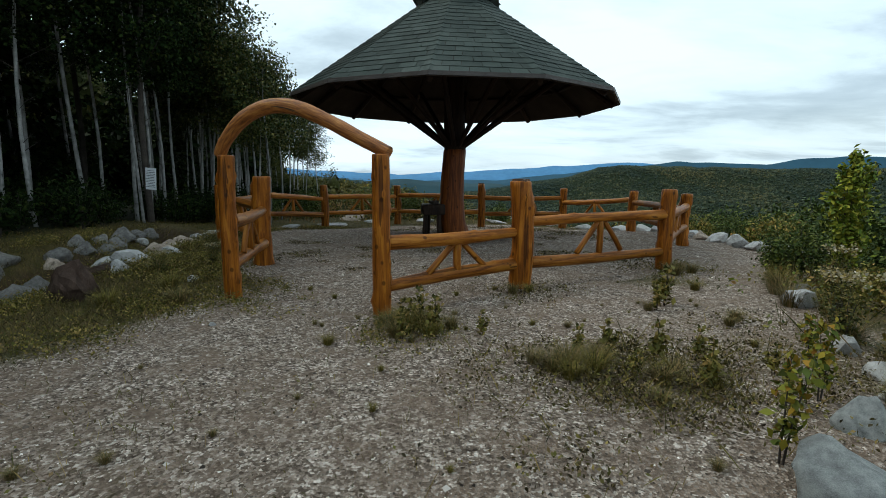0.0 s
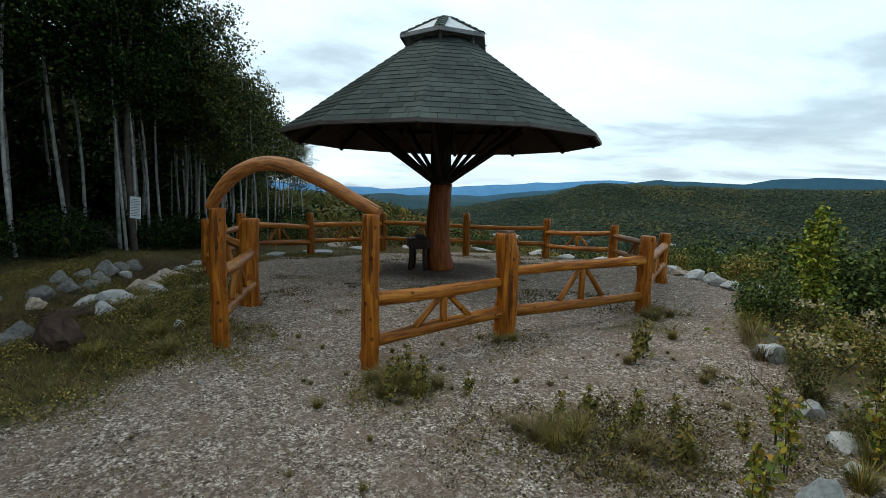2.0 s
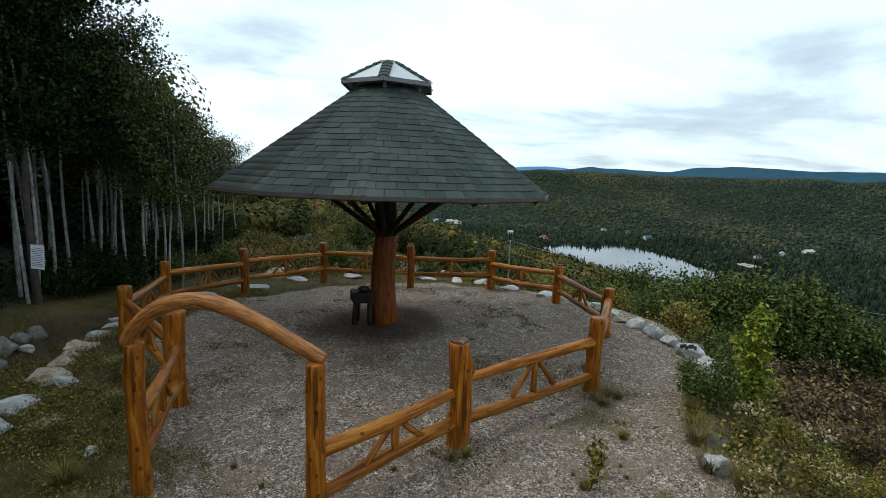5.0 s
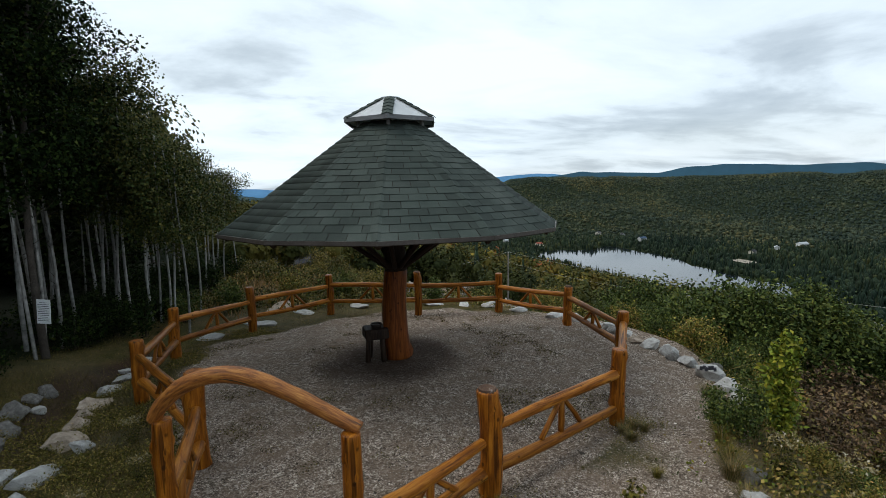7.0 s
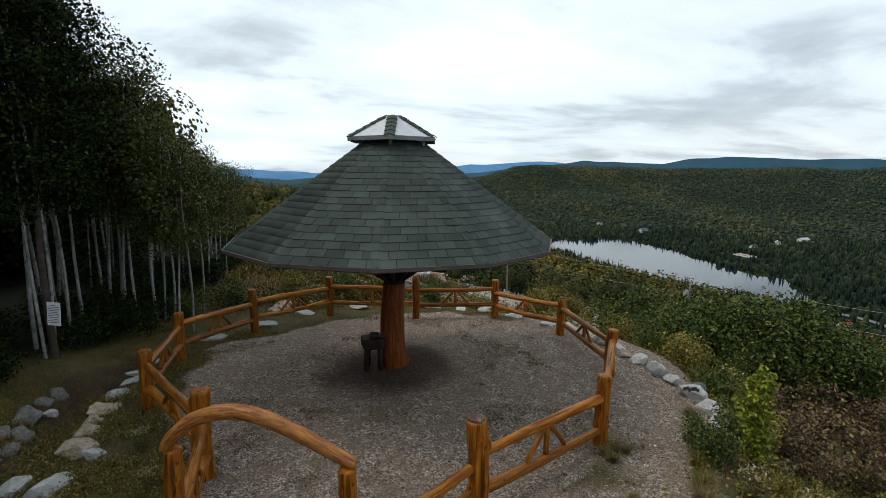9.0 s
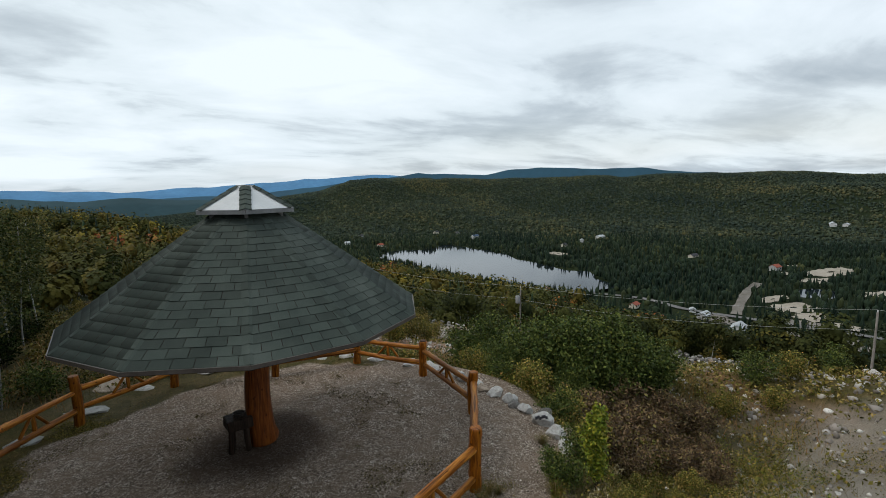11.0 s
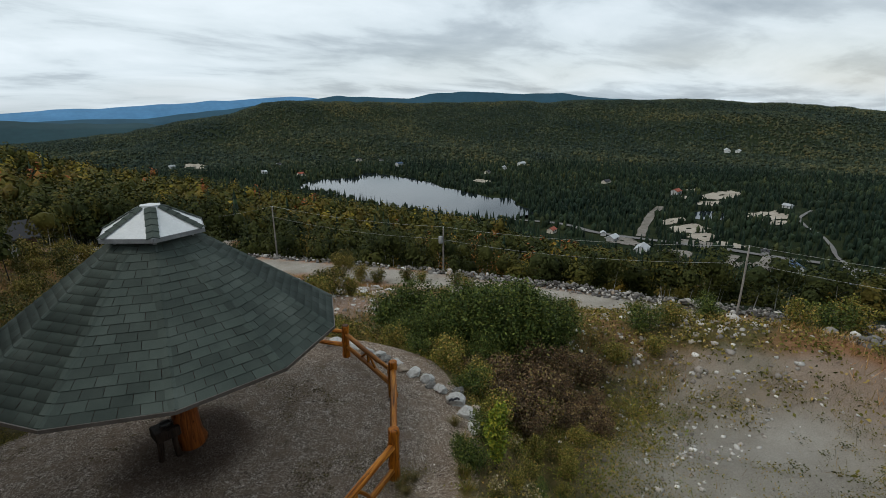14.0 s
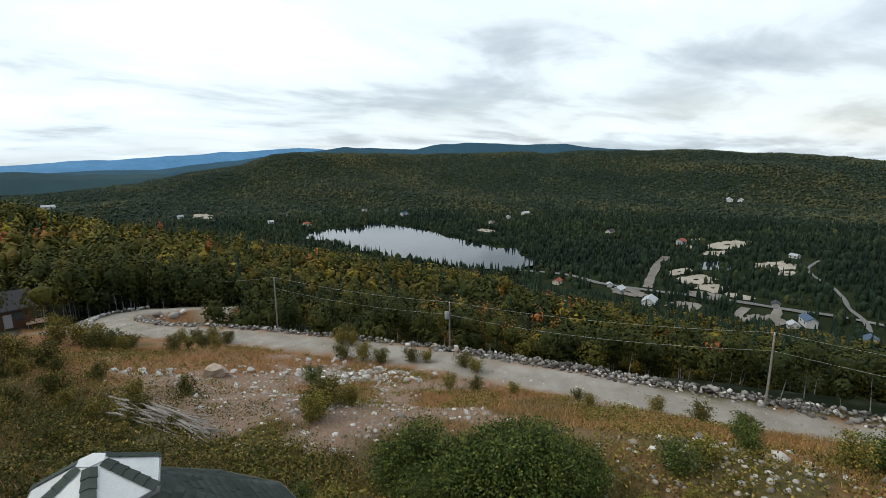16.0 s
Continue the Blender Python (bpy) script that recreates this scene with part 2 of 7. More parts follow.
M["hollow"] = leaf_material("rank_weeds", ((0.0, (0.022, 0.030, 0.008)), (0.45, (0.060, 0.064, 0.014)), (0.8, (0.12, 0.105, 0.022)), (1.0, (0.20, 0.13, 0.045))))
M["rust_grass"] = leaf_material("rusty_dry_grass", ((0.0, (0.090, 0.080, 0.020)), (0.35, (0.20, 0.135, 0.040)), (0.65, (0.32, 0.158, 0.060)), (1.0, (0.46, 0.29, 0.14))))
M["flower"] = leaf_material("seed_heads", ((0.0, (0.18, 0.13, 0.03)), (0.6, (0.27, 0.23, 0.12)), (1.0, (0.38, 0.34, 0.26))))
M["forest"] = leaf_material("autumn_forest", ((0.0, (0.022, 0.030, 0.011)), (0.30, (0.052, 0.056, 0.014)), (0.48, (0.096, 0.082, 0.017)), (0.60, (0.110, 0.080, 0.020)), (0.74, (0.21, 0.165, 0.022)), (0.88, (0.25, 0.125, 0.030)), (1.0, (0.25, 0.072, 0.032))), "tint", 0.6, 0.24, 0.05)
# valley and hill greens carry a bluish haze put into the leaf colours
M["far_forest"] = leaf_material("hazed_valley_forest", ((0.0, (0.010, 0.019, 0.013)), (0.6, (0.022, 0.034, 0.018)), (1.0, (0.052, 0.058, 0.022))), "tint", 0.6, 0.6, 0.05)
M["hill_forest"] = leaf_material("hazed_hill_forest", ((0.0, (0.023, 0.036, 0.030)), (0.5, (0.042, 0.054, 0.034)), (0.8, (0.066, 0.070, 0.036)), (1.0, (0.098, 0.088, 0.038))), "tint", 0.6, 0.5, 0.03)
M["needle"] = leaf_material("spruce_needles", ((0.0, (0.008, 0.018, 0.010)), (1.0, (0.026, 0.046, 0.020))))

# ---------------------------------------------------------------- mesh helpers


def part(name, bm, material, parent=None, label=""):
    """Links a bmesh as one mesh object under a thing or a part."""
    me = bpy.data.meshes.new(name)
    bm.to_mesh(me)
    bm.free()
    me.materials.append(material)
    ob = new(name, me)
    ob.parent = parent
    if label:
        ob["label"] = label
    return ob


def raw(name, verts, faces, material, parent=None, smooth=False, tint=None):
    """Links plain vertex and face arrays as one mesh object."""
    me = bpy.data.meshes.new(name)
    verts, faces = np.asarray(verts, np.float32), np.asarray(faces, np.int32)
    k = faces.shape[1]
    me.vertices.add(len(verts))
    me.vertices.foreach_set("co", verts.ravel())
    me.loops.add(faces.size)
    me.loops.foreach_set("vertex_index", faces.ravel())
    me.polygons.add(len(faces))
    me.polygons.foreach_set("loop_start", np.arange(0, faces.size, k, dtype=np.int32))
    me.polygons.foreach_set("loop_total", np.full(len(faces), k, np.int32))
    if smooth:
        me.polygons.foreach_set("use_smooth", np.ones(len(faces), bool))
    if tint is not None:
        me.attributes.new("tint", "FLOAT", "POINT").data.foreach_set("value", np.asarray(tint, np.float32))
    me.update(calc_edges=True)
    me.materials.append(material)
    ob = new(name, me)
    ob.parent = parent
    return ob


def box(bm, size, m=Matrix(), bevel=0.0):
    geo = bmesh.ops.create_cube(bm, size=1.0, matrix=m @ Matrix.Diagonal((*size, 1)))
    if bevel:
        edges = list({e for v in geo["verts"] for e in v.link_edges})
        bmesh.ops.bevel(bm, geom=edges, offset=bevel, segments=2, affect="EDGES", profile=0.5)
    return bm


def log_mesh(a, b, r0, r1, sides=12, rings=8, wobble=0.08, seed=0, knots=5):
    """A peeled log from a to b: slightly crooked, tapered, uneven, with stubs of knots."""
    a, b = Vector(a), Vector(b)
    rnd = random.Random(seed)
    bm = bmesh.new()
    axis = (b - a).normalized()
    q = axis.to_track_quat("Z", "Y").to_matrix()
    loops, bend = [], Vector((rnd.uniform(-1, 1), rnd.uniform(-1, 1), 0)) * r0 * 0.35
    spots = [(rnd.uniform(0.05, 0.95), rnd.uniform(0, 6.283), rnd.uniform(0.15, 0.3)) for _ in range(knots)]
    for i in range(rings + 1):
        f = i / rings
        c = a.lerp(b, f) + q @ (bend * math.sin(f * 3.1416))
        loop = []
        for k in range(sides):
            ang = k * 6.28319 / sides
            r = (r0 + (r1 - r0) * f) * (1 + wobble * noise.noise((math.cos(ang) * 1.3 + seed, math.sin(ang) * 1.3, f * 4.0)))
            for sf, sa, sh in spots:
                d = ((f - sf) * (b - a).length / r0 / 0.6) ** 2 + (math.atan2(math.sin(ang - sa), math.cos(ang - sa)) / 0.36) ** 2
                r += r0 * sh * math.exp(-2.0 * d)
            loop.append(bm.verts.new(c + q @ Vector((math.cos(ang) * r, math.sin(ang) * r, 0))))
        loops.append(loop)
    for l0, l1 in zip(loops, loops[1:]):
        for k in range(sides):
            bm.faces.new((l0[k], l0[(k + 1) % sides], l1[(k + 1) % sides], l1[k])).smooth = True
    for loop, s in ((loops[0], -1), (loops[-1], 1)):
        mid = sum((v.co for v in loop), Vector()) / sides
        inner = [bm.verts.new(mid + (v.co - mid) * 0.86 + axis * s * r0 * 0.10) for v in loop]
        for k in range(sides):
            f4 = (loop[k], loop[(k + 1) % sides], inner[(k + 1) % sides], inner[k])
            bm.faces.new(f4 if s > 0 else f4[::-1])
        bm.faces.new(inner if s > 0 else inner[::-1])
    return bm


def log_part(name, a, b, r0, r1, material, parent, seed, **kw):
    """A log whose own z axis runs along it, so that its grain follows."""
    a, b = Vector(a), Vector(b)
    bm = log_mesh((0, 0, 0), (0, 0, (b - a).length), r0, r1, seed=seed, **kw)
    ob = part(name, bm, material, parent)
    ob.matrix_local = Matrix.Translation(a) @ (b - a).to_track_quat("Z", "Y").to_matrix().to_4x4()
    return ob


def group(name, at, label, category, grp=""):
    ob = new(name)
    ob.empty_display_size = 0.2
    ob.location = at
    return tagged(ob, label, category, grp)


def smooth(a, b, x):
    f = np.clip((np.asarray(x, float) - a) / (b - a), 0, 1)
    return f * f * (3 - 2 * f)


def vnoise(x, y, scale, seed=0):
    """Smooth value noise on arrays, about -1 to 1."""
    x, y = np.asarray(x, float) / scale + 17.3 * seed, np.asarray(y, float) / scale - 9.1 * seed
    xi, yi = np.floor(x), np.floor(y)
    fx, fy = x - xi, y - yi
    fx, fy = fx * fx * (3 - 2 * fx), fy * fy * (3 - 2 * fy)

    def h(i, j):
        return np.modf(np.abs(np.sin(i * 127.1 + j * 311.7 + seed * 74.7) * 43758.5453))[0] * 2 - 1
    return (h(xi, yi) * (1 - fx) + h(xi + 1, yi) * fx) * (1 - fy) + (h(xi, yi + 1) * (1 - fx) + h(xi + 1, yi + 1) * fx) * fy


# ---------------------------------------------------------------- the lie of the land
CX, CY = 0.39, 11.39
LAKE_Z = -100.0


def ridge(az):
    """Height of the far hill's crest by heading, in degrees from +y towards +x."""
    az = np.asarray(az, float)
    e = np.interp(az, [-60, -20, 0, 6, 9, 11.5, 13.5, 15.5, 17.5, 19, 21, 23, 26, 31, 38, 45, 50, 56, 61, 65, 69, 73, 78, 84, 90, 120],
                  [-3.2, -3.2, -3.0, -2.4, -1.75, -1.3, -1.0, -0.6, 0.0, 0.5, 0.72, 0.7, 0.55, 0.4, 0.38, 0.42, 0.38, 0.45, 0.42, 0.42, 0.2, -0.02, -0.5, -1.2, -2.2, -3.0])
    return 11 + 1900 * np.tan(np.radians(e)) + 4 * vnoise(az, 0 * az, 3.0, 4) + 3 * vnoise(az, 0 * az, 1.1, 5)


ROAD = [(60, -30), (53.5, -5), (48.5, 9), (44.8, 18), (41.5, 25.5), (38.6, 32.5), (35, 40), (30, 50), (21, 64), (14, 74), (8.5, 81), (5.2, 88), (4.4, 94), (6.2, 98.6), (10.2, 100), (15, 97.5), (21, 95)]
SPUR = [(8.5, 81), (2, 87.5), (-4, 91), (-12, 94)]


def spline(points, n):
    """Points spaced along a Catmull-Rom curve."""
    p = np.array([points[0], *points, points[-1]], float)
    out = []
    for i in range(1, len(p) - 2):
        for t in np.linspace(0, 1, n, endpoint=False):
            a, b, c, d = p[i - 1:i + 3]
            out.append(0.5 * (2 * b + (c - a) * t + (2 * a - 5 * b + 4 * c - d) * t ** 2 + (3 * b - a - 3 * c + d) * t ** 3))
    return np.array(out + [p[-1]])


ROAD_LINE = spline(ROAD, 10)


def road_off(x, y):
    """Distance from the road's middle line, and whether the place lies beyond it."""
    x, y = np.asarray(x, float), np.asarray(y, float)
    best = np.full(x.shape, 1e9)
    for px, py in ROAD_LINE:
        best = np.minimum(best, np.hypot(x - px, y - py))
    for px, py in spline(SPUR, 8):
        best = np.minimum(best, np.hypot(x - px, y - py) + 0.6)
    return best


def road_z(y):
    return -12.4 - 0.02 * (np.asarray(y, float) - 22)


SHORE = [(260, 652), (282, 684), (320, 700), (365, 682), (384, 695), (413, 722), (428, 660), (431, 590), (407, 465), (410, 398), (398, 352), (363, 317), (331, 315), (310, 345), (299, 384), (281, 451), (277, 546)]
POND = [(476, 214), (500, 224), (530, 214), (522, 196), (494, 190), (478, 200)]
VALLEY_ROADS = [([(325, 330), (356, 278), (354, 236), (365, 197), (374, 172), (383, 145), (390, 108), (398, 85), (399, 59), (395, 10)], 3.0), ([(371, 203), (403, 218), (462, 243), (509, 258)], 3.6), ([(592, 144), (544, 140), (510, 126), (483, 108), (452, 93), (424, 83), (400, 70), (377, 63)], 1.4), ([(373, 130), (350, 126), (340, 116), (345, 107), (373, 111), (390, 116)], 3.0)]
SANDS = [(446, 214, 22, 7, 1), (428, 190, 20, 13, 1), (410, 168, 15, 11, 1), (400, 145, 8, 11, 1), (384, 160, 10, 15, 0), (346, 160, 14, 12, 0), (352, 112, 16, 11, 0), (536, 164, 28, 16, 1), (508, 146, 12, 7, 1), (636, 248, 48, 19, 1), (568, 231, 20, 12, 1), (640, 290, 24, 7, 1), (581, 271, 16, 7, 1), (391, 104, 3, 11, 1), (204, 1000, 18, 40, 1), (491, 525, 10, 16, 1), (348, 206, 10, 14, 0), (316, 772, 5, 12, 1)]


def in_shape(shape, x, y):
    x, y = np.asarray(x, float), np.asarray(y, float)
    inside = np.zeros(x.shape, bool)
    for (x0, y0), (x1, y1) in zip(shape, [*shape[1:], shape[0]]):
        cross = (np.asarray(y0) > y) != (np.asarray(y1) > y)
        inside ^= cross & (x < (x1 - x0) * (y - y0) / (y1 - y0 + 1e-9) + x0)
    return inside


def near_line(line, x, y):
    best = np.full(np.shape(x), 1e9)
    for (x0, y0), (x1, y1) in zip(line, line[1:]):
        ux, uy = x1 - x0, y1 - y0
        f = np.clip(((x - x0) * ux + (y - y0) * uy) / (ux * ux + uy * uy), 0, 1)
        best = np.minimum(best, np.hypot(x - x0 - f * ux, y - y0 - f * uy))
    return best


def land(x, y):
    x, y = np.asarray(x, float), np.asarray(y, float)
    dx, dy = x - CX, y - CY
    r = np.hypot(dx, dy)
    s = 0.8 * dx + 0.6 * dy
    z = np.interp(s, [-300, -40, 5, 7, 10, 20, 26, 35, 42, 50, 62, 90], [-20, 0.6, 0, -0.9, -1.9, -4.2, -7.3, -10.4, -12.4, -14.5, -21, -32])
    z = z + 0.25 * vnoise(x, y, 6.0, 1) * smooth(7, 12, r) + 0.5 * vnoise(x, y, 17, 2) * smooth(12, 30, r)
    # the bank beside the approach, the gravel yard below it and the heap at the yard's far side
    edge = 3.4 + 0.33 * np.maximum(y - 1.0, 0)
    bank = smooth(0, 3.0, x - edge) * smooth(14, 8, y) * smooth(24, 14, x)
    z = z - 2.2 * bank
    z = z + 1.5 * np.exp(-((x - 21) / 4.0) ** 2 - ((y - 5.5) / 5.5) ** 2)
    # level round and before the shelter
    flat = np.maximum(smooth(7.4, 6.0, r), smooth(0, -1.2, x - edge) * smooth(9, 7, y) * smooth(-9, -6, x) * smooth(-30, -20, y))
    z = z * (1 - flat) + 0.012 * vnoise(x, y, 0.7, 3) + 0.02 * vnoise(x, y, 2.1, 6)
    # the far half of the clearing tilts gently away
    z = z - 0.27 * smooth(11.6, 15.6, y) * smooth(60, 30, r) * smooth(-12, -7, x)
    # the ditch on the wooded side
    z = z - 0.22 * np.exp(-((x + 5.65 + 0.08 * (y - 9)) / 0.5) ** 2) * smooth(3, 6, y) * smooth(15, 12, y)
    # the road bench
    d = road_off(x, y)
    k = smooth(6.5, 2.9, d)
    z = z * (1 - k) + road_z(y) * k
    # the wooded hillside that falls to the valley
    s2 = 0.965 * dx + 0.22 * dy
    hill = np.interp(s2, [-200, -40, 0, 30, 50, 64, 75, 120, 195, 275, 335, 380], [8, -10.5, -14.5, -17, -20.5, -27, -30, -40, -58, -84, -95, LAKE_Z + 2])
    hill = hill + 3.0 * vnoise(x, y, 60, 7) * smooth(80, 160, r) * smooth(360, 250, s2)
    far = smooth(62, 110, r) * smooth(-70, -10, s2 + 0.5 * dy)
    z = z * (1 - far) + hill * far * 1.0
    # valley floor, then the far hill
    az = np.degrees(np.arctan2(dx, dy))
    h = LAKE_Z + 2 + 3 * vnoise(x, y, 150, 8)
    low = smooth(300, 400, r) * smooth(200, 345, s2)
    z = z * (1 - low) + h * low
    top = ridge(az)
    fr = smooth(-75, -30, az) * smooth(150, 100, az)
    up = smooth(870, 1900, r) * (1 + 0.0)
    down = smooth(2000, 2800, r)
    rise = h + (top - h) * up + 16 * vnoise(x, y, 260, 9) * smooth(900, 1200, r) * smooth(1850, 1500, r) - 90 * down
    k = smooth(820, 920, r) * fr
    z = z * (1 - k) + rise * k
    north = smooth(380, 700, r) * smooth(320, 150, s2) * (1 - k) * smooth(-60, 60, s2)
    z = z * (1 - north) + (h + 20) * north
    z = np.where(in_shape(SHORE, x, y) | in_shape(POND, x, y), np.minimum(z, LAKE_Z - 4), z)
    return z


def ground_at(x, y):
    return float(land(np.array([x]), np.array([y]))[0])


def road_reach(x, y):
    """True on the far side of the road."""
    az = np.arctan2(x - CX, y - CY)
    la, lr = np.arctan2(ROAD_LINE[:, 0] - CX, ROAD_LINE[:, 1] - CY), np.hypot(ROAD_LINE[:, 0] - CX, ROAD_LINE[:, 1] - CY)
    cut = len(la) - 29
    order = np.argsort(la[:cut])
    edge = np.interp(az, la[:cut][order], lr[:cut][order])
    return np.hypot(x - CX, y - CY) > edge

# ---------------------------------------------------------------- ground: one sheet out to the horizon
rad = np.concatenate([np.linspace(0.0, 16, 108), np.geomspace(16.2, 4700, 170)])
azs = np.radians(np.concatenate([np.linspace(-180, -60, 60, endpoint=False), np.linspace(-60, 110, 400, endpoint=False), np.linspace(110, 180, 36, endpoint=False)]))
gr, ga = np.meshgrid(rad[1:], azs, indexing="ij")
gx, gy = CX + gr * np.sin(ga), CY + gr * np.cos(ga)
gz = land(gx, gy)
NA = len(azs)
g_verts = np.concatenate([[[CX, CY, ground_at(CX, CY)]], np.stack([gx, gy, gz], -1).reshape(-1, 3)])
gi = 1 + np.arange(len(rad) - 1)[:, None] * NA + np.arange(NA)[None]
gj = np.roll(gi, -1, axis=1)
g_faces = np.stack([gi[:-1], gi[1:], gj[1:], gj[:-1]], -1).reshape(-1, 4)


def zone_of(x, y):
    """How much of the ground is gravel, bare earth or rock rubble there."""
    x, y = np.asarray(x, float), np.asarray(y, float)
    r = np.hypot(x - CX, y - CY)
    n1, n2 = vnoise(x, y, 1.7, 11), vnoise(x, y, 0.6, 12)
    wob = 0.35 * n1 + 0.2 * n2
    az = np.degrees(np.arctan2(x - CX, CY - y))
    yard = smooth(5.75, 5.2, r + wob + 0.75 * smooth(70, 30, np.abs(az + 95)) + 0.4 * smooth(60, 20, np.abs(np.abs(az) - 180)))
    edge = 3.4 + 0.33 * np.maximum(y - 1.0, 0)
    front = smooth(7.2, 6.0, y + wob) * smooth(-3.6 + 0.0, -2.2, x + wob + 0.35 * (5 - y) * smooth(6, 2, y) - 0.0) * smooth(0.2, -0.8, x - edge + wob)
    lane = smooth(0.95, 0.5, np.abs(r - 6.05 + 0.25 * wob)) * smooth(20, 45, az) * smooth(150, 110, az)
    gate = smooth(1.3, 0.7, np.abs(x + 1.5 + wob - 0.25 * (y - 5))) * smooth(8.5, 7.5, y) * smooth(2, 3.5, y)
    gravel = np.clip(np.maximum.reduce([yard, front * (0.75 + 0.4 * n1), lane, gate]), 0, 1)
    pit = np.maximum(np.exp(-(((x - 13.5) / 5.7) ** 2 + ((y - 3.4) / 4.2) ** 2) ** 2), 0.62 * np.exp(-(((x - 19) / 5.0) ** 2 + ((y - 5) / 5) ** 2) ** 2))
    pit = pit * smooth(0.7, -0.5, x - 20.4 + 0.33 * (y - 4) + 0.6 * n1)
    track = smooth(3.2, 2.3, road_off(x, y) + 0.3 * n1)
    scree = np.clip(smooth(0.1, 0.5, vnoise(x, y, 6, 13) + 0.5 * vnoise(x, y, 2, 14)) * smooth(16, 24, np.hypot(x - 18, y - 40) * 0 + y) * smooth(21, 17, np.abs(x - 21)) * smooth(70, 58, y), 0, 1)
    seam = np.minimum(near_line([(5.5, 28), (8.5, 30), (10.5, 33), (12.5, 39), (9, 43.5), (3, 44)], x, y), near_line([(9, 23), (14, 25), (19, 32), (22, 38), (28, 38)], x, y)) if np.max(r) < 250 or x.size > 5000 else np.full(x.shape, 99.0)
    scree = np.maximum(scree, smooth(2.6, 0.8, seam + 0.9 * vnoise(x, y, 1.6, 72)))
    town = np.zeros(x.shape)
    if np.max(r) > 250:
        for line, _ in VALLEY_ROADS:
            town = np.maximum(town, smooth(5.5, 3.0, near_line(line, x, y)))
        for sx, sy, a, b, _ in SANDS:
            town = np.maximum(town, smooth(1.1, 0.8, np.hypot((x - sx) / a, (y - sy) / b) + 0.4 * vnoise(x, y, 14, 16)))
    return gravel, np.clip(np.maximum.reduce([pit, track, town]) + 0.15 * n1, 0, 1), scree


ground_mat, nt, bsdf = nodes_of("ground")
pos = world_pos(nt)
n_big, n_mid, n_fine = tex_noise(nt, 0.35, 5, 0.6, pos), tex_noise(nt, 2.3, 5, 0.6, pos), tex_noise(nt, 26, 4, 0.65, pos)
vor = nt.nodes.new("ShaderNodeTexVoronoi")
vor.inputs["Scale"].default_value = 60
nt.links.new(pos, vor.inputs["Vector"])
stone_tone = nt.nodes.new("ShaderNodeSeparateColor")
nt.links.new(vor.outputs["Color"], stone_tone.inputs[0])
vor_big = nt.nodes.new("ShaderNodeTexVoronoi")
vor_big.inputs["Scale"].default_value = 24
nt.links.new(pos, vor_big.inputs["Vector"])
big_tone = nt.nodes.new("ShaderNodeSeparateColor")
nt.links.new(vor_big.outputs["Color"], big_tone.inputs[0])
c_gravel = ramp(nt, mathn(nt, "ADD", mathn(nt, "MULTIPLY", stone_tone.outputs[0], 0.66), mathn(nt, "MULTIPLY", big_tone.outputs[1], 0.34)), ((0.0, (0.034, 0.025, 0.018)), (0.40, (0.180, 0.140, 0.108)), (0.68, (0.40, 0.325, 0.260)), (0.95, (0.86, 0.76, 0.66))))
c_gravel = mixc(nt, ramp(nt, n_mid, ((0.40, (0.05, 0.05, 0.05)), (0.66, (0.75, 0.75, 0.75)))), c_gravel, mixc(nt, n_fine, (0.10, 0.068, 0.047), (0.34, 0.25, 0.18)))
c_grass = ramp(nt, mathn(nt, "ADD", mathn(nt, "MULTIPLY", n_mid, 0.6), mathn(nt, "MULTIPLY", n_fine, 0.4)), ((0.28, (0.036, 0.032, 0.013)), (0.45, (0.078, 0.070, 0.023)), (0.60, (0.145, 0.105, 0.046)), (0.8, (0.20, 0.145, 0.085))))
c_earth = ramp(nt, mathn(nt, "ADD", mathn(nt, "MULTIPLY", n_big, 0.5), mathn(nt, "MULTIPLY", n_fine, 0.5)), ((0.3, (0.17, 0.148, 0.122)), (0.5, (0.31, 0.284, 0.245)), (0.72, (0.46, 0.43, 0.385))))
c_scree = ramp(nt, n_fine, ((0.35, (0.13, 0.068, 0.042)), (0.5, (0.27, 0.175, 0.12)), (0.7, (0.5, 0.45, 0.40))))
# forest floor: dark litter, with the shade between trees put into the colour
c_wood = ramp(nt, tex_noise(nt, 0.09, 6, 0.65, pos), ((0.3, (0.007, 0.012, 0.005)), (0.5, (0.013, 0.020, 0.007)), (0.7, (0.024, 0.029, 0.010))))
c_rust = ramp(nt, mathn(nt, "ADD", mathn(nt, "MULTIPLY", n_mid, 0.4), mathn(nt, "MULTIPLY", n_fine, 0.6)), ((0.3, (0.12, 0.056, 0.025)), (0.5, (0.26, 0.128, 0.060)), (0.7, (0.38, 0.225, 0.125))))
col = mixc(nt, attr(nt, "rust"), c_grass, c_rust)
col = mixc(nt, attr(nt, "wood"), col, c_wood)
col = mixc(nt, attr(nt, "scree"), col, c_scree)
c_trail = ramp(nt, mathn(nt, "ADD", mathn(nt, "MULTIPLY", n_mid, 0.5), mathn(nt, "MULTIPLY", n_fine, 0.5)), ((0.32, (0.022, 0.013, 0.008)), (0.5, (0.058, 0.033, 0.020)), (0.7, (0.11, 0.068, 0.045))))
col = mixc(nt, attr(nt, "trail"), col, c_trail)
col = mixc(nt, attr(nt, "earth"), col, c_earth)
edge_fac = mathn(nt, "MULTIPLY", mathn(nt, "ADD", attr(nt, "gravel"), mathn(nt, "MULTIPLY", mathn(nt, "SUBTRACT", n_fine, 0.5), 0.9)), 1.0)
col = mixc(nt, ramp(nt, edge_fac, ((0.30, (0, 0, 0)), (0.62, (1, 1, 1)))), col, c_gravel)
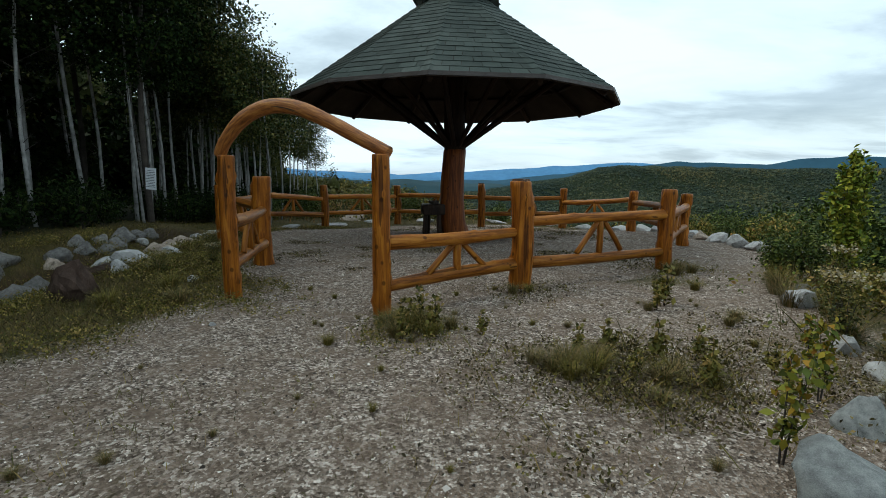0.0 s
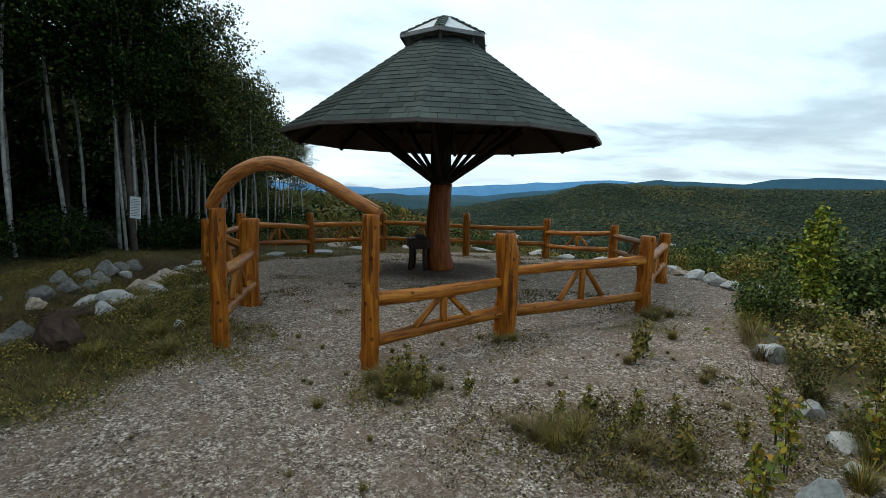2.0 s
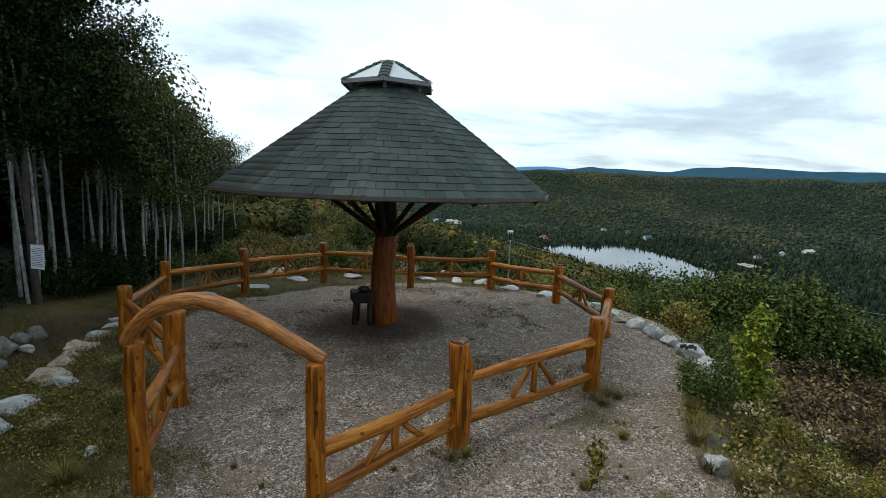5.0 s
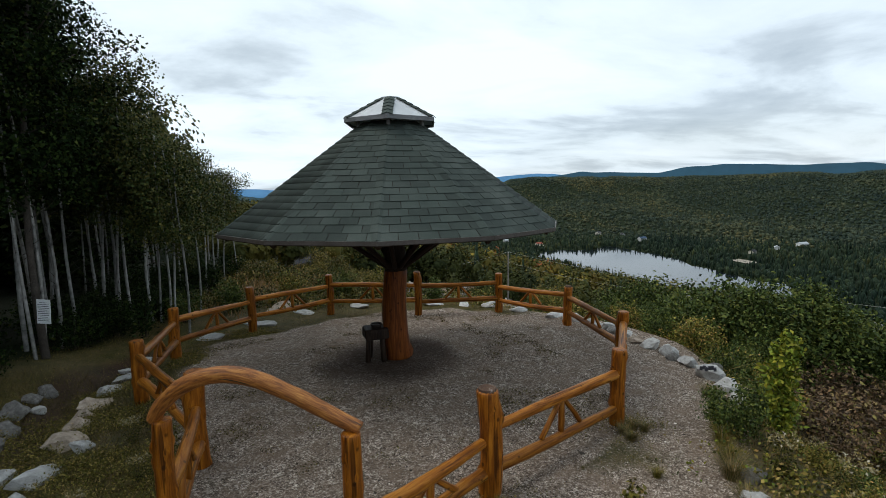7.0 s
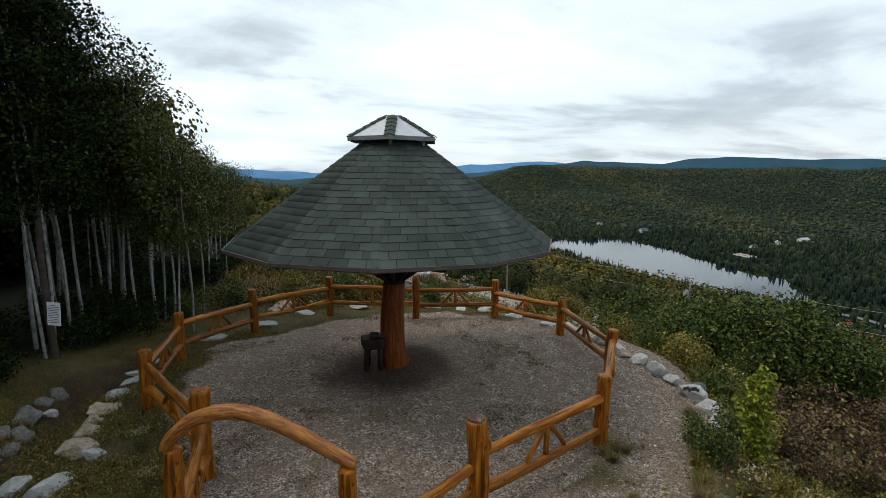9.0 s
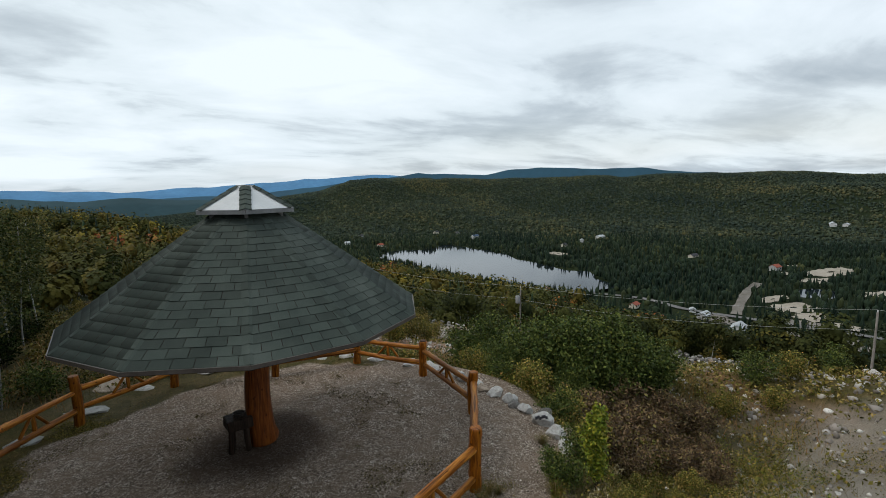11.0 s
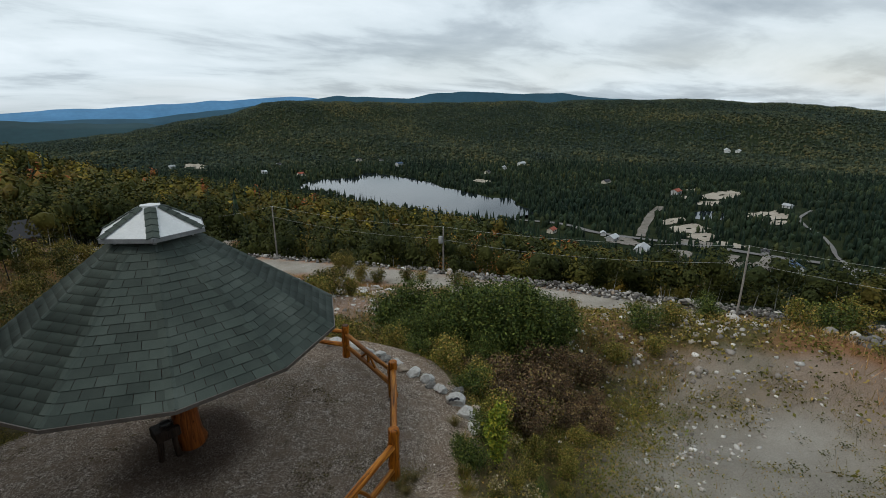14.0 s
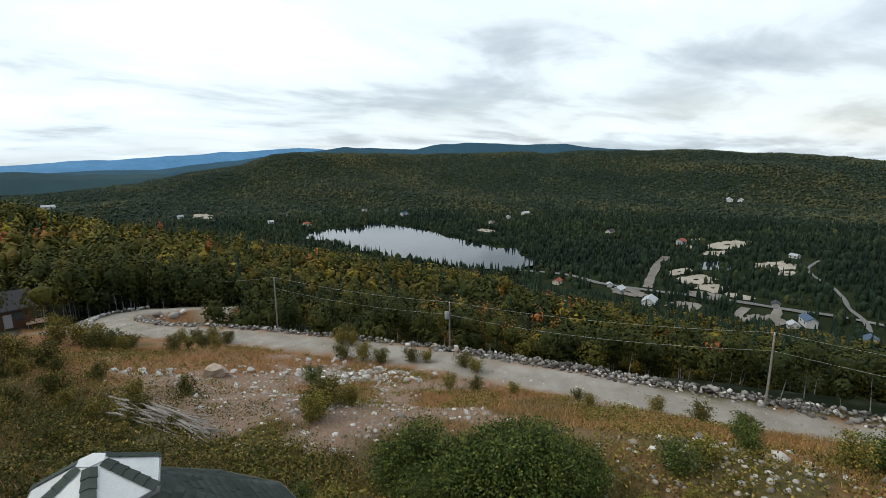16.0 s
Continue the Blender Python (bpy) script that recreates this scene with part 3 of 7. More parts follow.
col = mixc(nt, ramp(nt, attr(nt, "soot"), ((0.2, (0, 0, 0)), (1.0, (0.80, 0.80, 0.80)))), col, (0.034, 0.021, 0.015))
nt.links.new(col, bsdf.inputs["Base Color"])
bsdf.inputs["Roughness"].default_value = 0.95
bsdf.inputs["Specular IOR Level"].default_value = 0.08
bump(nt, bsdf, mathn(nt, "ADD", vor.outputs["Distance"], n_fine), 0.9, 0.03)
gravel_v, earth_v, scree_v = zone_of(g_verts[:, 0], g_verts[:, 1])
r_v = np.hypot(g_verts[:, 0] - CX, g_verts[:, 1] - CY)
earth_v = earth_v * (r_v < 200)
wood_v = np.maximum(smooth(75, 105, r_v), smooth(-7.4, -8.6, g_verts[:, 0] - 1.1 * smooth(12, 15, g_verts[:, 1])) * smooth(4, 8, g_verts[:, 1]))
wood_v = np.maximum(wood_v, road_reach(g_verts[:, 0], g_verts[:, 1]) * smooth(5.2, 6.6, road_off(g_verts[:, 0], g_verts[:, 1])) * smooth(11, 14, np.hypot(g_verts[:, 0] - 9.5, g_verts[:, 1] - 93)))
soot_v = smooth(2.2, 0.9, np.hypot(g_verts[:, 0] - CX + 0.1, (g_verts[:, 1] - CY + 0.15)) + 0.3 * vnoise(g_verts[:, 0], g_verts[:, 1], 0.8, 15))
brown_v = np.exp(-(((g_verts[:, 0] - 10 - 0.3 * (g_verts[:, 1] - 50)) / 11) ** 2 + ((g_verts[:, 1] - 51) / 11) ** 2) ** 2)
rust_v = smooth(15, 22, r_v) * smooth(100, 85, r_v) * smooth(-0.5, 0.15, vnoise(g_verts[:, 0], g_verts[:, 1], 8, 61) + 0.5 * vnoise(g_verts[:, 0], g_verts[:, 1], 2.5, 62) + 0.5 * smooth(34, 46, g_verts[:, 1]))
rust_v = np.maximum(rust_v, brown_v)
trail_v = smooth(0.75, 0.3, near_line([(-5.2, 5.6), (-5.35, 7.0), (-5.6, 8.6), (-5.85, 10.2), (-5.9, 11.6), (-5.6, 13.0)], g_verts[:, 0], g_verts[:, 1]) + 0.25 * vnoise(g_verts[:, 0], g_verts[:, 1], 0.7, 71))
fill = [[0, int(gi[0][k]), int(gj[0][k])] for k in range(NA)]
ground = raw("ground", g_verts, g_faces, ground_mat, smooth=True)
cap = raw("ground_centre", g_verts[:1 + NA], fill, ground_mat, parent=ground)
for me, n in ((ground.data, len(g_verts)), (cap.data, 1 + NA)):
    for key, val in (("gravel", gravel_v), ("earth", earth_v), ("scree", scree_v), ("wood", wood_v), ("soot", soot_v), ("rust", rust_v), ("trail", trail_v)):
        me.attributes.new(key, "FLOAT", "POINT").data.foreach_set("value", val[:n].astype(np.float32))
tagged(ground, "grey gravel and dry grass hilltop falling to a wooded valley", "ground", kind="structure")

# the lake, a sheet of still dark water in the valley
shore = spline(SHORE + SHORE[:1], 8)[:-1]
shore = shore + np.stack([9 * vnoise(shore[:, 0], shore[:, 1], 22, 21), 9 * vnoise(shore[:, 0], shore[:, 1], 22, 22)], 1)
water_mat, nt, bsdf = nodes_of("lake_water")
bsdf.inputs["Base Color"].default_value = (0.012, 0.017, 0.022, 1)
bsdf.inputs["Roughness"].default_value = 0.05
bsdf.inputs["IOR"].default_value = 1.33
bump(nt, bsdf, tex_noise(nt, 0.8, 3, 0.5, world_pos(nt)), 0.02, 0.05)
lake_bm = bmesh.new()
lake_bm.faces.new([lake_bm.verts.new((x, y, LAKE_Z + 3.2)) for x, y in shore])
lake = tagged(part("lake", lake_bm, water_mat), "still grey lake reflecting the cloudy sky in the valley", "lake", kind="structure")
pond_bm = bmesh.new()
pond_bm.faces.new([pond_bm.verts.new((x, y, LAKE_Z + 1.6)) for x, y in spline(POND + POND[:1], 5)[:-1]])
tagged(part("pond", pond_bm, water_mat), "small still pond among pale sand", "pond", kind="structure")

# valley roads and sand flats, laid on the valley floor
asphalt = rough_material("grey_road", ((0.3, (0.10, 0.098, 0.095)), (0.7, (0.20, 0.195, 0.19))), 0.05, 0.6, 0.9, 0.1, 0.02, "Object", 0.0)
sand = rough_material("pale_sand", ((0.3, (0.20, 0.17, 0.13)), (0.5, (0.32, 0.285, 0.235)), (0.7, (0.42, 0.38, 0.32))), 0.06, 0.5, 0.95, 0.1, 0.02, "Object", 0.0)
dirt = rough_material("grey_dirt", ((0.3, (0.10, 0.088, 0.072)), (0.5, (0.17, 0.155, 0.135)), (0.7, (0.27, 0.25, 0.225))), 0.06, 0.5, 0.95, 0.1, 0.02, "Object", 0.0)
for k, (pts, half) in enumerate(VALLEY_ROADS):
    c = spline(pts, 12)
    d = np.gradient(c, axis=0)
    side = np.stack([-d[:, 1], d[:, 0]], 1) / np.linalg.norm(d, axis=1, keepdims=True)
    w = half * (1 + 0.25 * vnoise(c[:, 0], c[:, 1], 12, 63 + k))[:, None]
    rows = np.concatenate([c - side * w, c + side * w])
    z = np.maximum(np.tile(land(c[:, 0], c[:, 1]), 2), np.tile(np.maximum(land(*(c - side * w).T), land(*(c + side * w).T)), 2)) + 0.9
    n = len(c)
    faces = np.stack([np.arange(n - 1), n + np.arange(n - 1), n + np.arange(1, n), np.arange(1, n)], 1)[:, ::-1]
    tagged(raw("road", np.column_stack([rows, z]), faces, (asphalt, dirt, asphalt, dirt)[k], smooth=True), "pale road winding over the valley floor", "road", kind="structure")
for k, (sx, sy, a, b, pale) in enumerate(SANDS):
    th = np.linspace(0, 2 * np.pi, 48, endpoint=False)
    rag = 1 + 0.22 * vnoise(np.cos(th) * 3 + k * 7, np.sin(th) * 3, 1.0, 64) + 0.14 * vnoise(np.cos(th) * 9 + k * 7, np.sin(th) * 9, 1.0, 65)
    rings_ = [np.stack([sx + a * f * rag * np.cos(th), sy + b * f * rag * np.sin(th)], 1) for f in (0.15, 0.4, 0.7, 1.0)]
    p = np.concatenate(rings_)
    q = np.arange(48)
    faces = np.concatenate([np.stack([o * 48 + q, o * 48 + 48 + q, o * 48 + 48 + (q + 1) % 48, o * 48 + (q + 1) % 48], 1) for o in range(3)])
    tagged(raw("sand_flat", np.column_stack([p, land(p[:, 0], p[:, 1]) + 0.7]), faces, sand if pale else dirt, smooth=True), "bare pale sand cleared among the trees" if pale else "bare grey dirt yard among the trees", "ground", kind="structure")

# distant hills, the blue of aerial haze put into their colour
HAZE_BLUE = [([-180, -60, -25, -12, -7.5, -4, 0, 4, 9, 14, 18, 22, 26, 30, 40, 60, 70, 100, 180], [0.5, 0.8, 0.6, 0.35, -0.1, -0.2, 0.02, 0.18, 0.5, 1.0, 1.15, 1.2, 1.05, 0.85, 0.4, 0.1, -0.2, -1.5, 0.3], 4300, (0.085, 0.205, 0.36)),
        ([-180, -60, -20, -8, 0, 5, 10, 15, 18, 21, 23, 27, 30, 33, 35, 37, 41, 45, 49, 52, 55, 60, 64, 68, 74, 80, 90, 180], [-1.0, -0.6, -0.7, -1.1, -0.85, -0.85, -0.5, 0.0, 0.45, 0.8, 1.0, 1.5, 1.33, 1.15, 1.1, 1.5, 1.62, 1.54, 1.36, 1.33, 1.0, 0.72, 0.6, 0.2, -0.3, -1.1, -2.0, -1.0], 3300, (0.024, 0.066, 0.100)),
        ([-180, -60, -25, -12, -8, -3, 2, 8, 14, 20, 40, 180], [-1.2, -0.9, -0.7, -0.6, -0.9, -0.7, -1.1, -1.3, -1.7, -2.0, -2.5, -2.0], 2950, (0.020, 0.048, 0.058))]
for at, els, dist, tone in HAZE_BLUE:
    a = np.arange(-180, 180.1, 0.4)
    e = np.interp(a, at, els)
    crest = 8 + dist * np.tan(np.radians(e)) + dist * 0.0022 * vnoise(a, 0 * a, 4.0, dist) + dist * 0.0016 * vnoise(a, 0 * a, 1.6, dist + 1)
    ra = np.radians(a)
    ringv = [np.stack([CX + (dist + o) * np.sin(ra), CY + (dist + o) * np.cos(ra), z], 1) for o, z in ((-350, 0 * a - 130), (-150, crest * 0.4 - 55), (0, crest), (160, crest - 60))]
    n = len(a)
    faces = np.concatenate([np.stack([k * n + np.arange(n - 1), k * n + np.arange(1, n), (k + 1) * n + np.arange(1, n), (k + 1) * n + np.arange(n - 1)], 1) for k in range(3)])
    m = rough_material("hazed_distant_hill", ((0.3, tuple(c * 0.8 for c in tone)), (0.7, tuple(c * 1.2 for c in tone))), 0.004, 0.03, 1.0, 0.0, 0.0, "Object", 0.0)
    tagged(raw("backdrop", np.concatenate(ringv), faces, m, smooth=True), "distant wooded hills on the horizon with blue haze painted in", "hills", kind="structure")

# ---------------------------------------------------------------- shelter
ROOF_R, ROOF_Z, PHASE = 3.555, 2.985, radians(-9.4)
CAP_R, CAP_Z = 1.03, 5.20


def rim(k, r, z, n=12):
    a = PHASE + k * 2 * math.pi / n
    return Vector((r * math.sin(a), -r * math.cos(a), z))


shelter = group("umbrella_shelter", (CX, CY, 0), "round log shelter with a twelve-sided green shingle roof on one column", "shelter")
log_part("column", (0, 0, -0.1), (0, 0, 1.96), 0.30, 0.255, M["column"], shelter, 3, sides=20, rings=10, wobble=0.03, knots=3)["label"] = "thick red-brown log column"
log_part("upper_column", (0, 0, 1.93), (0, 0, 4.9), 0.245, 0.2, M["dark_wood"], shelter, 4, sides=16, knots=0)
SLOPE_TOP_R, SLOPE_TOP_Z = 0.64, 5.12


def roof_pt(k, f, lift=0.0):
    """A place on hip k, f from rim to top."""
    r, z = ROOF_R + (SLOPE_TOP_R - ROOF_R) * f, ROOF_Z + (SLOPE_TOP_Z - ROOF_Z) * f
    return rim(k, r, z + lift)


bm = bmesh.new()
low = Vector((0, 0, -0.07))
deck = [[bm.verts.new(roof_pt(k, f) + d) for k in range(12)] for f, d in ((0, Vector()), (1, Vector()), (1, low), (0, low))]
for la, lb in zip(deck, deck[1:] + deck[:1]):
    for k in range(12):
        bm.faces.new((la[k], la[(k + 1) % 12], lb[(k + 1) % 12], lb[k]))
roof = part("roof", bm, M["roof_deck"], shelter, "dark boarded roof deck")
for k in range(12):
    p0, p1 = rim(k, ROOF_R + 0.015, ROOF_Z - 0.02), rim(k + 1, ROOF_R + 0.015, ROOF_Z - 0.02)
    d = (p1 - p0)
    m = Matrix.Translation((p0 + p1) / 2) @ d.to_track_quat("X", "Z").to_matrix().to_4x4()
    part("fascia", box(bmesh.new(), (d.length + 0.004, 0.03, 0.065), m), M["drip_edge"], roof)
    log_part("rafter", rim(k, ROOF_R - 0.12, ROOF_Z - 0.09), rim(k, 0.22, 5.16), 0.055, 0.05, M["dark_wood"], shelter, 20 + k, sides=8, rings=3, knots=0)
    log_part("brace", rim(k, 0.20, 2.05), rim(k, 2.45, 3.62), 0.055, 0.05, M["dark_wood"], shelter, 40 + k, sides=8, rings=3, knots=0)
    for rr in (1.95, 2.75):
        zz = ROOF_Z + (ROOF_R - rr) * (SLOPE_TOP_Z - ROOF_Z) / (ROOF_R - SLOPE_TOP_R) - 0.13
        log_part("purlin", rim(k, rr, zz), rim(k + 1, rr, zz), 0.04, 0.04, M["dark_wood"], shelter, 60 + k, sides=6, rings=2, knots=0)

# the raised cap over the smoke hole
CT_R, CT_Z = 0.20, 5.66
bm = bmesh.new()
plate = [[bm.verts.new(rim(k, CT_R + 0.01, CT_Z + dz, 6)) for k in range(6)] for dz in (0.0, 0.02)]
bm.faces.new(plate[1]), bm.faces.new(plate[0][::-1])
for k in range(6):
    bm.faces.new((plate[0][k], plate[0][(k + 1) % 6], plate[1][(k + 1) % 6], plate[1][k]))
cap_top = part("cap", bm, M["white_metal"], shelter, "white metal cap with dark shingle hips")
for k in range(6):
    bm = bmesh.new()
    o0, o1, i0, i1 = rim(k, CAP_R, CAP_Z, 6), rim(k + 1, CAP_R, CAP_Z, 6), rim(k, CT_R, CT_Z, 6), rim(k + 1, CT_R, CT_Z, 6)
    dn = Vector((0, 0, -0.03))
    vs = [bm.verts.new(p) for p in (o0, o1, i1, i0)] + [bm.verts.new(p + dn) for p in (o0, o1, i1, i0)]
    bm.faces.new(vs[:4]), bm.faces.new(vs[:3:-1]), bm.faces.new((vs[4], vs[5], vs[1], vs[0]))
    part("cap_panel", bm, M["white_metal"], cap_top)
for k in range(6):
    p0, p1 = rim(k, CAP_R + 0.012, CAP_Z - 0.045, 6), rim(k + 1, CAP_R + 0.012, CAP_Z - 0.045, 6)
    d = p1 - p0
    m = Matrix.Translation((p0 + p1) / 2) @ d.to_track_quat("X", "Z").to_matrix().to_4x4()
    part("fascia", box(bmesh.new(), (d.length, 0.025, 0.085), m), M["grey_metal"], cap_top)
    o, i = rim(k, CAP_R, CAP_Z, 6), rim(k, CT_R, CT_Z, 6)
    side = rim(k, 1, 0, 6).cross(Vector((0, 0, 1))).normalized()
    bm = bmesh.new()
    n = 5
    for j in range(n):
        f0, f1 = j / n, (j + 1.12) / n
        q0, q1 = o.lerp(i, f0), o.lerp(i, min(f1, 1))
        up0, up1 = Vector((0, 0, 0.028)), Vector((0, 0, 0.014))
        w = 0.115
        drop = Vector((0, 0, -0.028))
        a, b, c, e = q0 + side * w + drop + up0, q0 + up0 * 1.3, q0 - side * w + drop + up0, q1 + side * w * 0.9 + drop + up1
        g, h = q1 + up1, q1 - side * w * 0.9 + drop + up1
        v = [bm.verts.new(p) for p in (a, b, c, e, g, h)]
        bm.faces.new((v[0], v[1], v[4], v[3])), bm.faces.new((v[1], v[2], v[5], v[4]))
        u = [bm.verts.new(p - Vector((0, 0, 0.016))) for p in (a, b, c)]
        bm.faces.new((u[0], u[1], v[1], v[0])), bm.faces.new((u[1], u[2], v[2], v[1]))
    part("hip_strip", bm, M["shingle"], cap_top, "grey-green shingle strip")
    m = Matrix.Translation(rim(k, 0.76, 5.08, 6)) @ pose(0, 0, 0, 0, 0, math.degrees(PHASE) + k * 60)
    part("cap_post", box(bmesh.new(), (0.07, 0.07, 0.2), m, 0.006), M["grey_metal"], cap_top, "pale grey post")
part("cap_underside", box(bmesh.new(), (0.9, 0.9, 0.03), pose(0, 0, 5.13)), M["dark_wood"], cap_top)

# ---------------------------------------------------------------- fence
POSTS = [(-2.73, 7.61), (-4.38, 9.98), (-4.62, 12.57), (-3.45, 15.07), (-1.32, 16.64), (1.46, 15.83), (4.06, 15.48), (5.22, 12.86), (5.11, 9.97), (3.47, 7.4), (0.97, 6.14)]
POST_TOPS = (1.35, 1.16, 1.13, 1.05, 1.02, 1.1, 0.99, 1.0, 1.05, 1.21, 1.33)


def standing(x, y):
    return Vector((x, y, ground_at(x, y)))


posts = [standing(x, y) for x, y in POSTS]
gate_r, gate_l = Vector((-0.643, 4.957, 0)), Vector((-2.423, 5.618, 0))
HEIGHTS = [top - p.z for top, p in zip(POST_TOPS, posts)]


def fence_post(p, h, r, seed, big=False):
    base = group("fence_post", p, "varnished orange-brown log post with a flat cut top", "fence post", "posts round the shelter")
    log_part("post", (0, 0, -0.25), (0, 0, h), r, r * 0.93, M["post"], base, seed, sides=18, rings=26, wobble=0.06, knots=15)
    if big:
        part("worn_top", tube_cap(r * 0.8, h), M["log_end"], base, "weathered brown cut end")
    return base


def tube_cap(r, h):
    bm = bmesh.new()
    bmesh.ops.create_cone(bm, cap_ends=True, segments=14, radius1=r, radius2=r * 0.94, depth=0.03, matrix=pose(0, 0, h + 0.025))
    return bm


for i, (p, h) in enumerate(zip(posts, HEIGHTS)):
    fence_post(p, h, 0.142 if i in (0, 10) else 0.12, 100 + i, i in (10, 5, 7))


def fence_panel(a, b, ra, rb, seed, top=1.0, low=0.5):
    """Two log rails between posts with a short upright and two slanting struts in the middle."""
    mid = (a + b) / 2
    base = group("log_rail_fence", mid, "two peeled log rails with a middle upright and slanting struts", "fence rails", "rails round the shelter")
    d = (b - a).normalized()
    out = Vector((d.y, -d.x, 0))
    a2, b2 = a - mid + d * ra * 0.5, b - mid - d * rb * 0.5
    up = Vector((0, 0, 1))
    rnd = random.Random(seed)
    log_part("rail", a2 + up * (top + rnd.uniform(-0.02, 0.02)), b2 + up * (top + rnd.uniform(-0.02, 0.02)), 0.078, 0.062, M["rail"], base, seed, sides=14, rings=26, wobble=0.14, knots=14)
    log_part("rail", b2 + up * (low + rnd.uniform(-0.03, 0.03)), a2 + up * (low + rnd.uniform(-0.03, 0.03)), 0.08, 0.064, M["rail"], base, seed + 1, sides=14, rings=26, wobble=0.14, knots=14)
    log_part("upright", up * (low + 0.04), up * (top - 0.04), 0.046, 0.046, M["rail"], base, seed + 2, sides=8, rings=3, knots=2)
    for s in (-1, 1):
        log_part("strut", d * s * 0.42 + up * (low + 0.06), d * s * 0.07 + up * (top - 0.06), 0.038, 0.036, M["rail"], base, seed + 4 + s, sides=8, rings=3, knots=2)
    return base


for i in range(10):
    reach = (HEIGHTS[i] + HEIGHTS[i + 1]) / 2
    fence_panel(posts[i], posts[i + 1], 0.1, 0.1, 200 + 10 * i, reach * (0.66 if i > 8 else 0.72), reach * (0.24 if i > 8 else 0.34))
fence_panel(gate_r, posts[10], 0.11, 0.12, 330, 0.70, 0.275)
fence_panel(gate_l, posts[0], 0.11, 0.12, 350, 0.84, 0.35)

gate = group("log_gateway", (gate_l + gate_r) / 2, "log gateway with a bent log arch over two posts", "gateway")
g0 = (gate_l + gate_r) / 2
for p, s in ((gate_l, 400), (gate_r, 401)):
    log_part("post", p - g0 + Vector((0, 0, -0.25)), p - g0 + Vector((0, 0, 1.60)), 0.097, 0.088, M["post"], gate, s, sides=18, rings=34, wobble=0.06, knots=20)
ARCH = [(-0.09, 1.63), (0.05, 1.81), (0.25, 1.98), (0.5, 2.10), (0.78, 2.14), (1.05, 2.08), (1.35, 1.95), (1.65, 1.80), (1.97, 1.65)]
arch_line = spline(ARCH, 6)
span = (gate_r - gate_l).normalized()
bm = bmesh.new()
loops = []
for i, (u, z) in enumerate(arch_line):
    t2 = arch_line[min(i + 1, len(arch_line) - 1)] - arch_line[max(i - 1, 0)]
    tang = (span * t2[0] + Vector((0, 0, t2[1]))).normalized()
    nrm = tang.cross(Vector((span.y, -span.x, 0))).normalized()
    bi = tang.cross(nrm)
    f = i / (len(arch_line) - 1)
    rr = 0.066 + 0.012 * math.sin(f * 3.14)
    c = gate_l - g0 + span * u + Vector((0, 0, z - 0.03)) + Vector((span.y, -span.x, 0)) * 0.05 * math.sin(f * 5)
    loops.append([bm.verts.new(c + (nrm * math.cos(k * 0.3927) + bi * math.sin(k * 0.3927)) * rr * (1 + 0.10 * noise.noise((math.cos(k * 0.3927), math.sin(k * 0.3927), f * 9)))) for k in range(16)])
for l0, l1 in zip(loops, loops[1:]):
    for k in range(16):
        bm.faces.new((l0[k], l0[(k + 1) % 16], l1[(k + 1) % 16], l1[k])).smooth = True
bm.faces.new(loops[0][::-1]), bm.faces.new(loops[-1])
arch = part("arch", bm, M["rail"], gate, "bent weathered log arch with a long split")
n_ring = len(arch_line)
for key, val in (("around", np.tile(np.concatenate([np.arange(8), np.arange(8, 0, -1)]) * 0.36, n_ring)), ("along", np.repeat(np.linspace(0, 2.4, n_ring), 16))):
    arch.data.attributes.new(key, "FLOAT", "POINT").data.foreach_set("value", val.astype(np.float32))
arch_mat, nt, bsdf = nodes_of("weathered_arch")
com = nt.nodes.new("ShaderNodeCombineXYZ")
nt.links.new(attr(nt, "around"), com.inputs[0]), nt.links.new(mathn(nt, "MULTIPLY", attr(nt, "along"), 1.6), com.inputs[1])
grain = tex_noise(nt, 3.2, 7, 0.65, com.outputs[0], 0.4)
split = nt.nodes.new("ShaderNodeMapping")
split.inputs["Scale"].default_value = (1.0, 0.35, 1.0)
nt.links.new(com.outputs[0], split.inputs[0])
crack = tex_noise(nt, 2.0, 3, 0.5, split.outputs[0])
c = ramp(nt, grain, ((0.33, (0.10, 0.030, 0.005)), (0.5, (0.29, 0.098, 0.013)), (0.66, (0.46, 0.20, 0.038))))
c = mixc(nt, ramp(nt, crack, ((0.61, (0, 0, 0)), (0.66, (1, 1, 1)))), c, (0.03, 0.02, 0.014))
nt.links.new(c, bsdf.inputs["Base Color"])
bsdf.inputs["Roughness"].default_value = 0.6
bump(nt, bsdf, grain, 0.6, 0.015)
arch.data.materials[0] = arch_mat

